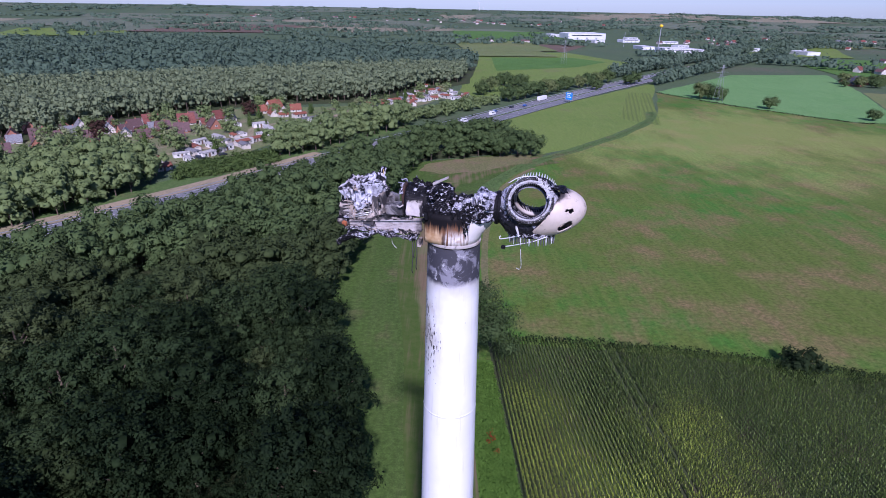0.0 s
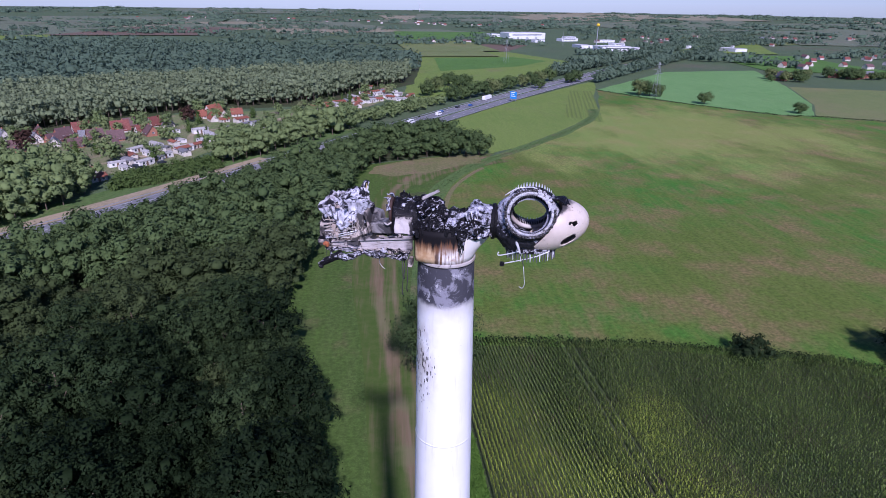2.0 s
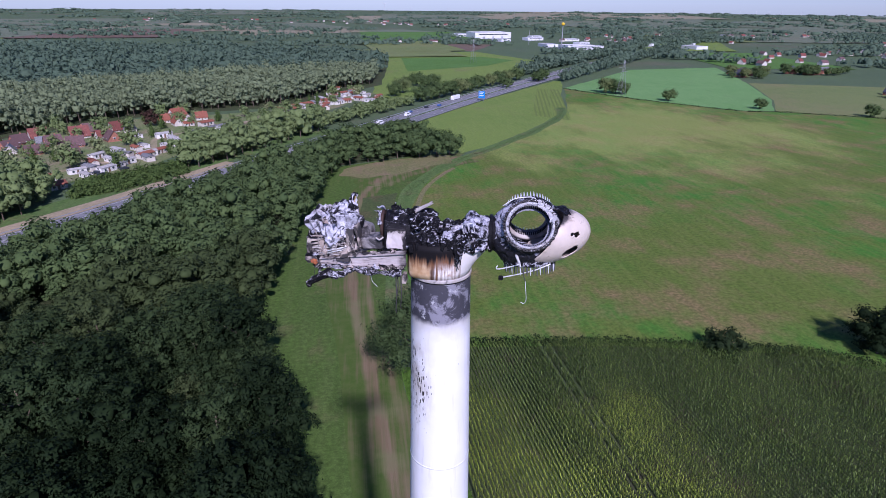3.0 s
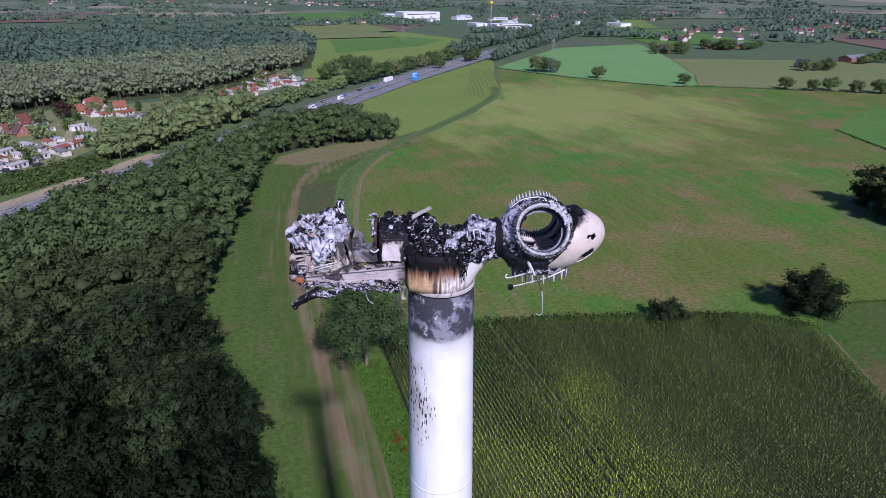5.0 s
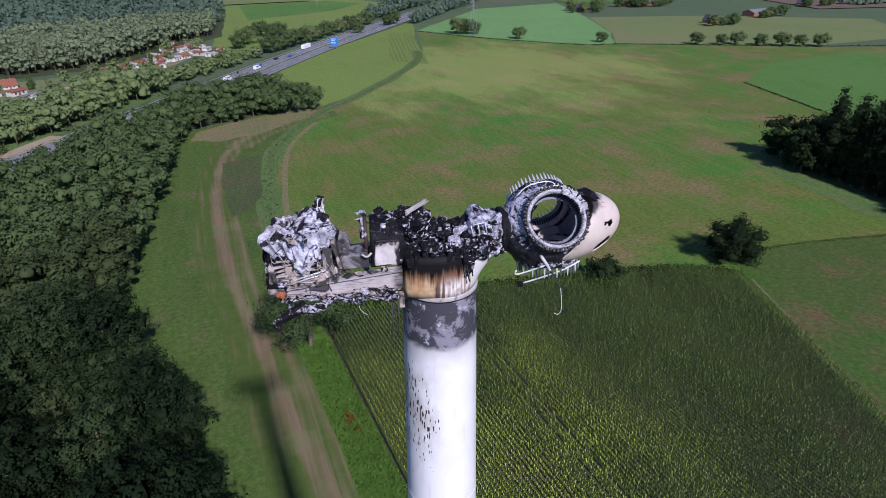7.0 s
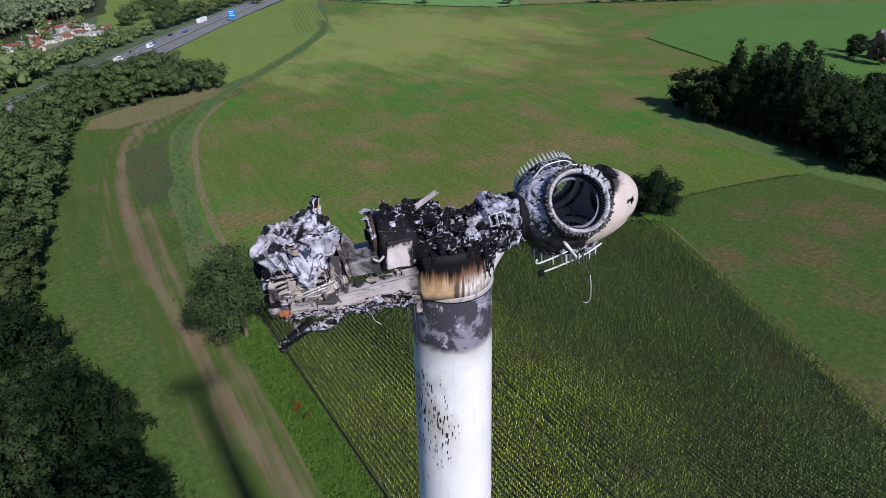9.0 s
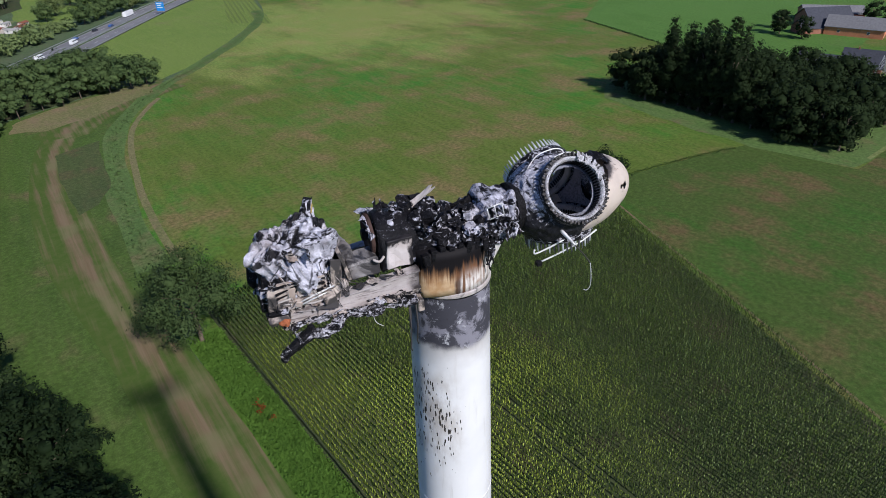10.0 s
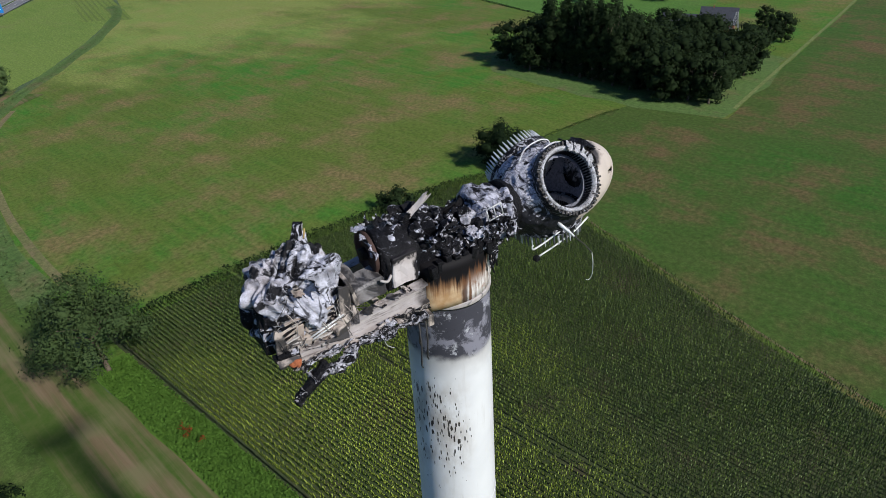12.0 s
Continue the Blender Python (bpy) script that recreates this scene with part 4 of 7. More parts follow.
weeds("boundary_weeds", line_spots, [rs.uniform(0.2, 0.9) for _ in line_spots], 0.35, M_LEAF_DARK, "narrow dark overgrown field boundary", 45, 4)
line_spots = [(x + rs.gauss(0, 0.9), y + rs.gauss(0, 0.9)) for x, y in smooth_line([(188, 537), (228, 466), (280, 404), (303, 398), (360, 367), (432, 326), (520, 290)], 1.2) for _ in range(2)]
weeds("boundary_weeds", line_spots, [rs.uniform(0.2, 1.0) for _ in line_spots], 0.5, M_LEAF_SHADED, "grassy field boundary with low growth", 46, 4)


# ---------------------------------------------------------------- houses, farms, works
def roof_tiles(name, colour):
    n = Nodes(name, 0.75, 0, 0.3)
    course = n.math("SINE", n.math("MULTIPLY", n.axis(2), 26.0))
    c = n.mix(n.ramp(n.noise(1.2, 4), 0.35, 0.7), colour, tuple(v * 0.62 for v in colour))
    c = n.mix(n.ramp(n.random(), 0.0, 1.0, 0.0, 0.55), c, tuple(v * 0.6 for v in colour))
    n.bump(course, 0.4, 0.03)
    return n.done(c)


M_ROOF_RED = roof_tiles("red_tiles", (0.23, 0.080, 0.062))
M_ROOF_WINE = roof_tiles("wine_tiles", (0.165, 0.098, 0.094))
M_ROOF_ORANGE = roof_tiles("orange_tiles", (0.32, 0.115, 0.070))
M_ROOF_GREY = roof_tiles("grey_roofing", (0.24, 0.24, 0.25))
M_ROOF_SLATE = roof_tiles("slate_roofing", (0.075, 0.08, 0.10))
M_ROOF_WHITE = roof_tiles("pale_roofing", (0.50, 0.50, 0.50))
M_WALL = plain("rendered_wall", (0.50, 0.46, 0.41), 0.8, 0, 0.15, 1)
M_BRICK = plain("brick_wall", (0.30, 0.13, 0.085), 0.85, 0, 0.2, 2)
M_ORANGE_BRICK = plain("orange_brick", (0.50, 0.20, 0.10), 0.85, 0, 0.2, 1)
M_WINDOW = plain("window_glass", (0.045, 0.055, 0.065), 0.1, 0, 0.1, 1)
M_DOOR = plain("painted_door", (0.16, 0.10, 0.07), 0.6)
M_TRIM = plain("white_trim", (0.75, 0.75, 0.74), 0.6)
M_HALL = plain("white_cladding", (0.62, 0.63, 0.65), 0.55, 0, 0.1, 0.2)
M_MOBILE = plain("mobile_wall", (0.62, 0.60, 0.57), 0.6, 0, 0.2, 0.5)
M_ROOF_PALE = roof_tiles("worn_roofing", (0.50, 0.48, 0.46))
M_BLUE = plain("blue_sign", (0.02, 0.22, 0.60), 0.5, 0, 0.05)
M_STEEL = plain("galvanised_steel", (0.36, 0.37, 0.38), 0.5, 0.5)
M_YELLOW = plain("yellow_sign", (0.80, 0.52, 0.02), 0.5, 0, 0.05)
M_TYRE = plain("tyre_rubber", (0.02, 0.02, 0.02), 0.9)


def house(name, label, category, w, d, eaves, ridge, wall_mat, roof_mat, over=0.45, windows=True, chimney=True):
    """A gabled house, its ridge along x: walls, thick roof, windows with frames, door, chimney."""
    root = tagged(new(name), label, category)
    bm = bmesh.new()
    x, y = w / 2, d / 2
    low = [bm.verts.new(p) for p in ((-x, -y, 0), (x, -y, 0), (x, y, 0), (-x, y, 0))]
    top = [bm.verts.new(p) for p in ((-x, -y, eaves), (x, -y, eaves), (x, y, eaves), (-x, y, eaves))]
    g0, g1 = bm.verts.new((-x, 0, ridge)), bm.verts.new((x, 0, ridge))
    for i in range(4):
        j = (i + 1) % 4
        bm.faces.new((low[i], low[j], top[j], top[i]))
    bm.faces.new((top[0], g0, top[3]))
    bm.faces.new((top[1], top[2], g1))
    wall = part("wall", bm, wall_mat, root)
    bm = bmesh.new()
    slope = (ridge - eaves) / y
    for s in (-1, 1):
        ye, ze = s * (y + over), eaves - slope * over
        a = [(-x - over, ye, ze), (x + over, ye, ze), (x + over, 0, ridge), (-x - over, 0, ridge)]
        lo = [bm.verts.new((px, py, pz + 0.05)) for px, py, pz in a]
        hi = [bm.verts.new((px, py, pz + 0.28)) for px, py, pz in a]
        for i in range(4):
            j = (i + 1) % 4
            bm.faces.new((lo[i], lo[j], hi[j], hi[i]))
        bm.faces.new(hi)
        bm.faces.new(lo[::-1])
    bmesh.ops.recalc_face_normals(bm, faces=bm.faces[:])
    part("roof", bm, roof_mat, root)
    if chimney:
        bm = bmesh.new()
        box(bm, x * 0.3, x * 0.3 + 0.6, -0.3, 0.3, ridge - 0.6, ridge + 0.9, None, 0.03)
        part("chimney", bm, M_BRICK, root)
    if windows:
        spots = [(-x * 0.5, -y, 0), (x * 0.5, -y, 0), (-x * 0.5, y, 0), (x * 0.5, y, 0)]
        for px, py, _ in spots:
            s = -1 if py < 0 else 1
            bm = bmesh.new()
            box(bm, px - 0.65, px + 0.65, py - 0.06, py + 0.06, eaves * 0.38, eaves * 0.38 + 1.25)
            f = part("window", bm, M_TRIM, root)
            bm = bmesh.new()
            box(bm, px - 0.55, px + 0.55, py + s * 0.03 - 0.05, py + s * 0.03 + 0.05, eaves * 0.38 + 0.1, eaves * 0.38 + 1.15)
            part("pane", bm, M_WINDOW, f)
        for px in (-x, x):
            bm = bmesh.new()
            box(bm, px - 0.06, px + 0.06, -0.7, 0.7, eaves + 0.1, min(eaves + 1.2, ridge - 0.8))
            f = part("window", bm, M_TRIM, root)
            bm = bmesh.new()
            s = 1 if px > 0 else -1
            box(bm, px + s * 0.03 - 0.05, px + s * 0.03 + 0.05, -0.6, 0.6, eaves + 0.2, min(eaves + 1.1, ridge - 0.9))
            part("pane", bm, M_WINDOW, f)
        bm = bmesh.new()
        box(bm, -0.5, 0.5, -y - 0.05, -y + 0.05, 0, 2.05)
        part("door", bm, M_DOOR, root)
    return root


def place(root, spots, rs, group, lo=0.85, hi=1.15, turn=None):
    """The first stands at the first spot, copies at the others."""
    for i, (x, y) in enumerate(spots):
        s = rs.uniform(lo, hi)
        a = (turn if turn is not None else 0.6) + rs.choice((0, 0, math.pi / 2)) + rs.gauss(0, 0.15)
        m = Matrix.Translation((x, y, land(x, y) + 0.02)) @ Matrix.Rotation(a, 4, "Z")
        if i == 0:
            root.matrix_basis = m
            tagged(root, group=group)
        else:
            tagged(copy_thing(root, m @ Matrix.Diagonal((s, s, s, 1))), group=group)


rs = random.Random(77)
chalet = house("chalet", "holiday chalet with a steep wine-red tiled roof", "chalet", 9.5, 8.0, 1.5, 6.4, M_BRICK, M_ROOF_WINE)
place(chalet, [(-220, 299), (-208, 295), (-223, 326), (-202, 340), (-187, 335), (-168, 309), (-168, 331), (-149, 306), (-162, 366), (-141, 340), (-155, 327), (-201, 268), (-236, 300), (-244, 285), (-238, 318), (-230, 268), (-216, 262), (-192, 300), (-182, 280), (-210, 280), (-186, 322)], rs, "holiday chalets", 0.72, 0.95)
chalet2 = house("chalet", "holiday chalet with a grey steep roof", "chalet", 9.0, 7.5, 1.5, 6.0, M_WALL, M_ROOF_GREY)
place(chalet2, [(-214, 327), (-174, 333), (-181, 313), (-140, 366), (-195, 322), (-228, 290), (-176, 290), (-210, 310)], rs, "holiday chalets", 0.72, 0.95)
chalet3 = house("chalet", "holiday chalet with a bright red tiled roof", "chalet", 9.5, 8.0, 1.6, 6.6, M_WALL, M_ROOF_RED)
place(chalet3, [(-162, 350), (-148, 368), (-148, 346), (-183, 348), (-190, 262)], rs, "holiday chalets", 0.72, 0.95)
brick = house("brick_house", "house with an orange tiled roof in the village", "house", 10, 8, 2.6, 7.2, M_WALL, M_ROOF_ORANGE)
place(brick, [(-123, 406), (-116, 400), (-117, 384), (-107, 403), (-128, 394)], rs, "village houses", 0.6, 0.85)
shed = house("garden_shed", "low shed with an orange tiled roof", "shed", 7, 4.5, 2.0, 3.2, M_WALL, M_ROOF_ORANGE, 0.3, True, False)
place(shed, [(-138, 255), (-129, 243), (-178, 255), (-172, 260), (-110, 381), (-41, 452), (-30, 470), (-51, 430), (-35, 440), (-21, 492), (-58, 428), (-40, 446), (-23, 474), (-27, 438), (-48, 440), (-6, 507), (-12, 470)], rs, "sheds")
mobile = house("mobile_home", "pale mobile home with a worn light roof", "mobile home", 8.5, 3.6, 2.3, 2.85, M_MOBILE, M_ROOF_PALE, 0.2, True, False)
place(mobile, [(-133, 297), (-124, 289), (-127, 308), (-118, 320), (-110, 299), (-131, 268), (-119, 270), (-115, 284), (-130, 347), (-85, 361), (-115, 346), (-26, 460), (-19, 487), (-13, 503), (-26, 511), (-43, 443), (-104, 318), (-124, 260), (-33, 482), (-15, 517), (0, 518), (-5, 490), (4, 500), (6, 470), (-18, 462), (-104, 330), (-108, 338)], rs, "mobile homes", 0.8, 1.1, 0.9)
mobile2 = house("mobile_home", "mobile home with a grey flat roof and dark porch", "mobile home", 8.2, 4.0, 2.3, 2.9, M_WALL, M_ROOF_GREY, 0.3, True, False)
place(mobile2, [(-121, 299), (-127, 273), (-117, 277), (-93, 366), (-98, 356), (-31, 474), (-54, 425), (-10, 522), (-36, 462), (-107, 290), (-88, 372), (-17, 476)], rs, "mobile homes", 0.8, 1.1, 0.9)
mobile3 = house("mobile_home", "mobile home with an orange low roof", "mobile home", 8.2, 4.0, 2.3, 3.1, M_WALL, M_ROOF_ORANGE, 0.3, True, False)
place(mobile3, [(-110, 296), (-130, 283), (-21, 548), (-48, 436), (-28, 450), (-16, 512), (-58, 432), (-99, 380), (11, 480), (-8, 530), (-2, 478), (14, 495), (-44, 455), (-36, 446), (-50, 446), (-28, 462), (-24, 500), (-120, 314), (-106, 306)], rs, "mobile homes", 0.8, 1.1, 0.9)

# farms
barn = house("barn", "long orange brick barn with a grey roof", "barn", 26, 13, 4.2, 8.6, M_ORANGE_BRICK, M_ROOF_GREY, 0.5, True, False)
place(barn, [(349, 124)], rs, "farm buildings", 1, 1, 0.35)
barn2 = house("barn", "large brick barn with a dark slate roof", "barn", 24, 14, 4.0, 9.0, M_BRICK, M_ROOF_SLATE, 0.5, True, False)
place(barn2, [(362, 146), (340, 141), (520, 640), (505, 655)], rs, "farm buildings", 0.7, 0.9, 0.9)
barn3 = house("barn", "machinery shed with a pale roof", "barn", 30, 16, 4.5, 7.5, M_BRICK, M_ROOF_GREY, 0.5, True, False)
place(barn3, [(378, 150), (430, 640), (545, 655), (560, 500)], rs, "farm buildings", 0.7, 0.9, 0.3)
farm = house("farm_house", "brick farmhouse with a dark slate roof", "house", 15, 10, 3.2, 8.8, M_BRICK, M_ROOF_SLATE)
place(farm, [(281, 92), (265, 103), (418, 622), (428, 634), (470, 470), (700, 560), (725, 575)], rs, "farmhouses", 0.8, 1.0, 1.9)

for x, y in ((520, 640), (505, 655), (430, 640), (545, 655), (560, 500), (418, 622), (470, 470), (700, 560)):
    for k in range(4):
        put_tree(t_round, x - 14 + 11 * k + rs.uniform(-4, 4), y - 16 + rs.uniform(-6, 6), rs.uniform(0.7, 1.25), x + k, "trees round the farms")

# far villages
far_house = house("far_house", "distant house with a red roof", "house", 13, 10, 4.0, 9.0, M_WALL, M_ROOF_RED, 0.4, False, False)
far_house2 = house("far_house", "distant pale house with a grey roof", "house", 14, 10, 4.5, 8.5, M_WALL, M_ROOF_WINE, 0.4, False, False)
spots = []
for cx, cy, n, sx, sy in ((-60, 2550, 26, 260, 60), (180, 2300, 20, 160, 70), (-600, 2700, 16, 260, 60), (760, 900, 22, 90, 50), (980, 760, 18, 80, 60), (900, 1500, 16, 180, 90), (620, 1300, 16, 90, 60), (560, 760, 6, 40, 20), (1250, 1100, 14, 150, 60), (120, 1250, 6, 60, 20)):
    spots += [(cx + rs.gauss(0, sx), cy + rs.gauss(0, sy)) for _ in range(n)]
place(far_house, spots[::2], rs, "distant houses", 0.55, 0.85, 0.3)
place(far_house2, spots[1::2], rs, "distant houses", 0.55, 0.85, 0.3)


def hall(name, label, w, d, h, material):
    """A flat-roofed works hall: walls with a parapet, a roof set down inside it, gates and a window band."""
    root = tagged(new(name), label, "works hall")
    bm = bmesh.new()
    x, y = w / 2, d / 2
    for a, b, c, e in ((-x, x, -y, -y + 0.4), (-x, x, y - 0.4, y), (-x, -x + 0.4, -y + 0.4, y - 0.4), (x - 0.4, x, -y + 0.4, y - 0.4)):
        box(bm, a, b, c, e, 0, h)
    part("wall", bm, material, root)
    bm = bmesh.new()
    box(bm, -x + 0.4, x - 0.4, -y + 0.4, y - 0.4, h - 1.2, h - 0.7)
    part("roof", bm, M_ROOF_WHITE, root)
    bm = bmesh.new()
    box(bm, -x * 0.8, x * 0.8, -y - 0.08, -y, h * 0.6, h * 0.75)
    part("window_band", bm, M_WINDOW, root)
    for k in (-0.5, 0.0, 0.5):
        bm = bmesh.new()
        box(bm, x * k - 2, x * k + 2, -y - 0.1, -y, 0, 4.5)
        part("gate", bm, M_STEEL, root)
    return root


big = hall("works_hall", "white flat-roofed works hall", 90, 50, 13, M_HALL)
place(big, [(300, 1420), (380, 1330), (240, 1480), (340, 1530), (415, 1440), (455, 1300)], rs, "works halls", 0.32, 0.6, 0.3)
mid = hall("works_hall", "low grey-white shop hall", 55, 34, 8, M_HALL)
place(mid, [(380, 1045), (425, 1080), (470, 1045), (525, 1110), (560, 1180), (350, 1120), (600, 1050), (640, 1150), (300, 1290), (440, 1190)], rs, "works halls", 0.45, 0.8, 0.3)


def lattice_pylon(x, y, h, turn):
    """A power pylon: four legs, diagonal braces, three cross arms."""
    root = tagged(new("power_pylon"), "grey steel lattice power pylon in a field", "pylon")
    root.matrix_basis = Matrix.Translation((x, y, 0)) @ Matrix.Rotation(turn, 4, "Z")
    at = lambda f: 2.6 * (1 - f) ** 1.2 + 0.35
    for sx, sy in ((1, 1), (1, -1), (-1, 1), (-1, -1)):
        tube("leg", [(sx * at(f), sy * at(f), f * h) for f in (0, 0.3, 0.6, 0.9, 1.0)], 0.08, M_STEEL, root, sides=4)
    for k in range(9):
        f, g = k / 9, (k + 1) / 9
        for (ax, ay), (bx, by) in (((1, 1), (1, -1)), ((1, -1), (-1, -1)), ((-1, -1), (-1, 1)), ((-1, 1), (1, 1))):
            tube("brace", [(ax * at(f), ay * at(f), f * h), (bx * at(g), by * at(g), g * h)], 0.04, M_STEEL, root, sides=4)
    for f, w in ((0.68, 5.5), (0.80, 7.0), (0.92, 4.5)):
        tube("cross_arm", [(-w, 0, f * h), (0, 0, f * h + 0.5), (w, 0, f * h)], 0.09, M_STEEL, root, sides=4)
    return root


lattice_pylon(221, 484, 30, 0.5)
lattice_pylon(258, 77, 13, 0.2)
lattice_pylon(150, 800, 30, 0.5)

# the tall advertising mast by the works
mast = tagged(new("sign_mast"), "tall grey mast with a round yellow sign at its top", "mast")
mast.matrix_basis = Matrix.Translation((350, 1041, 0))
bm = bmesh.new()
add_tube(bm, [(0, 0, 0), (0, 0, 20), (0, 0, 40)], [1.0, 0.8, 0.6], 12)
part("pole", bm, M_STEEL, mast)
bm = bmesh.new()
bmesh.ops.create_uvsphere(bm, u_segments=20, v_segments=12, radius=3.0)
for v in bm.verts:
    v.co.z = v.co.z * 0.85 + 42
part("sign_ball", bm, M_YELLOW, mast, "yellow round sign", True)
mast2 = tagged(new("radio_mast"), "thin red and white mast beside the motorway", "mast")
mast2.matrix_basis = Matrix.Translation((330, 1180, 0))
bm = bmesh.new()
add_tube(bm, [(0, 0, 0), (0, 0, 14), (0, 0, 26)], [0.5, 0.4, 0.25], 8)
part("pole", bm, M_STEEL, mast2)

# blue motorway sign
sign = tagged(new("motorway_sign"), "large blue motorway sign on two posts", "road sign")
sign.matrix_basis = Matrix.Translation((95.5, 466, 0)) @ Matrix.Rotation(radians(-38), 4, "Z")
bm = bmesh.new()
box(bm, -2.9, 2.9, -0.06, 0.06, 2.6, 8.2, None, 0.03)
board = part("board", bm, M_BLUE, sign)
for z, x0, x1 in ((7.2, -2.0, 1.6), (5.9, -2.0, 0.8), (4.4, -2.0, 1.9)):
    bm = bmesh.new()
    box(bm, x0, x1, -0.10, -0.065, z, z + 0.5)
    part("text_bar", bm, M_TRIM, board)
for x in (-1.8, 1.8):
    bm = bmesh.new()
    add_tube(bm, [(x, 0.15, 0), (x, 0.15, 4), (x, 0.15, 8.0)], 0.12, 8)
    part("post", bm, M_STEEL, sign)


def vehicle(name, label, category, length, width, height, bonnet, paint, wheels=2):
    """A car or van: body with a stepped cabin, window band, wheels."""
    root = tagged(new(name), label, category)
    x, y = length / 2, width / 2
    bm = bmesh.new()
    box(bm, -x, x, -y, y, 0.35, 0.35 + (height - 0.35) * (0.5 if bonnet else 0.9), None, 0.12)
    part("body", bm, paint, root)
    bm = bmesh.new()
    made = box(bm, -x * 0.95, x - (bonnet or 0.25), -y * 0.92, y * 0.92, 0.35 + (height - 0.35) * 0.48, height, None, 0.15)
    part("cabin", bm, paint, root)
    bm = bmesh.new()
    box(bm, -x * 0.8, x - (bonnet or 0.25) + 0.02, -y * 0.94, y * 0.94, height * 0.62, height * 0.86, None, 0.05)
    part("window_band", bm, M_WINDOW, root)
    for i in range(wheels):
        wx = -x * 0.66 + i * (1.32 * x / (wheels - 1))
        for s in (-1, 1):
            bm = bmesh.new()
            revolve(bm, [(0.001, -0.12), (0.33, -0.12), (0.36, -0.08), (0.36, 0.08), (0.33, 0.12), (0.001, 0.12)], 14, Matrix.Translation((wx, s * (y - 0.1), 0.36)) @ Matrix.Rotation(math.pi / 2, 4, "X"))
            part("wheel", bm, M_TYRE, root)
    return root


M_CAR_WHITE = plain("white_car_paint", (0.75, 0.75, 0.75), 0.3, 0, 0.05)
M_CAR_DARK = plain("dark_car_paint", (0.03, 0.035, 0.045), 0.3, 0, 0.1)
M_CAR_BLUE = plain("blue_car_paint", (0.05, 0.12, 0.35), 0.3, 0, 0.05)


def on_road(i, off):
    a, b = Vector(MOTORWAY[i]), Vector(MOTORWAY[i + 1])
    n = (b - a).normalized()
    p = a + Vector((-n.y, n.x)) * off
    return Matrix.Translation((p.x, p.y, 0.36)) @ Matrix.Rotation(math.atan2(n.y, n.x), 4, "Z")


def road_index(x, y):
    return min(range(len(MOTORWAY) - 1), key=lambda i: (MOTORWAY[i][0] - x) ** 2 + (MOTORWAY[i][1] - y) ** 2)


coach = vehicle("coach", "long white coach on the motorway", "coach", 12.5, 2.5, 3.4, 0, M_CAR_WHITE, 3)
coach.matrix_basis = on_road(road_index(85, 475), 9)
van = vehicle("van", "white delivery van on the motorway", "van", 6.2, 2.1, 2.6, 0.9, M_CAR_WHITE)
van.matrix_basis = on_road(road_index(28, 398), 4.5)
tagged(copy_thing(van, on_road(road_index(10, 376), 4.5)), "white van driving on the motorway")
dark = vehicle("car", "dark car on the motorway", "car", 4.5, 1.8, 1.45, 1.1, M_CAR_DARK)
dark.matrix_basis = on_road(road_index(-127, 180), -4.5)
copy_thing(dark, on_road(road_index(-155, 145), 9))
copy_thing(dark, on_road(road_index(55, 436), 9))
blue = vehicle("car", "blue car on the motorway", "car", 4.4, 1.8, 1.45, 1.1, M_CAR_BLUE)
blue.matrix_basis = on_road(road_index(34, 408), 9)
copy_thing(blue, on_road(road_index(60, 440), 4.5))
parked = vehicle("car", "parked dark car beside the mobile homes", "car", 4.5, 1.8, 1.45, 1.1, M_CAR_DARK)
parked.matrix_basis = Matrix.Translation((-118, 262, 0.1)) @ Matrix.Rotation(0.9, 4, "Z")
for x, y in ((-122, 266), (-112, 272), (-105, 312), (-24, 478)):
    copy_thing(parked, Matrix.Translation((x, y, 0.1)) @ Matrix.Rotation(x, 4, "Z"))


# distant wind turbines on the horizon
def far_turbine(m, label):
    root = tagged(new("far_wind_turbine"), label, "wind turbine")
    bm = bmesh.new()
    add_tube(bm, [(0, 0, 0), (0, 0, 50), (0, 0, 98)], [3.6, 2.8, 2.0], 10)
    part("tower", bm, M_HALL, root)
    bm = bmesh.new()
    box(bm, -2.2, 2.2, -5, 6, 97, 101.5, None, 0.8)
    part("nacelle", bm, M_HALL, root)
    for k in range(3):
        a = 0.5 + 2 * math.pi * k / 3
        bm = bmesh.new()
        add_tube(bm, [(0, -6, 99.5), (math.cos(a) * 15, -6, 99.5 + math.sin(a) * 15), (math.cos(a) * 44, -6, 99.5 + math.sin(a) * 44)], [1.2, 2.0, 0.5], 6)
        part("blade", bm, M_HALL, root)
    root.matrix_basis = m
    return root


first = None
for bearing, d, turn in ((2.6, 4300, 0.2), (2.95, 4350, 0.6), (4.9, 4500, 0.1), (8.2, 4400, 0.4), (11.2, 4200, 0.9), (32.6, 4400, 0.3), (33.8, 4450, 0.7), (34.7, 4300, 0.2), (35.6, 4500, 0.5), (37.0, 4350, 0.9), (-9, 4500, 0.3), (27.5, 4500, 0.1)):
    x, y = d * math.sin(radians(bearing)), d * math.cos(radians(bearing))
    m = Matrix.Translation((x, y, land(x, y) - 5)) @ Matrix.Rotation(turn, 4, "Z")
    m = m @ Matrix.Diagonal((0.5, 0.5, 0.52, 1))
    if first is None:
        first = far_turbine(m, "distant white wind turbine on the horizon")
        tagged(first, group="distant wind turbines")
    else:
        copy_thing(first, m)


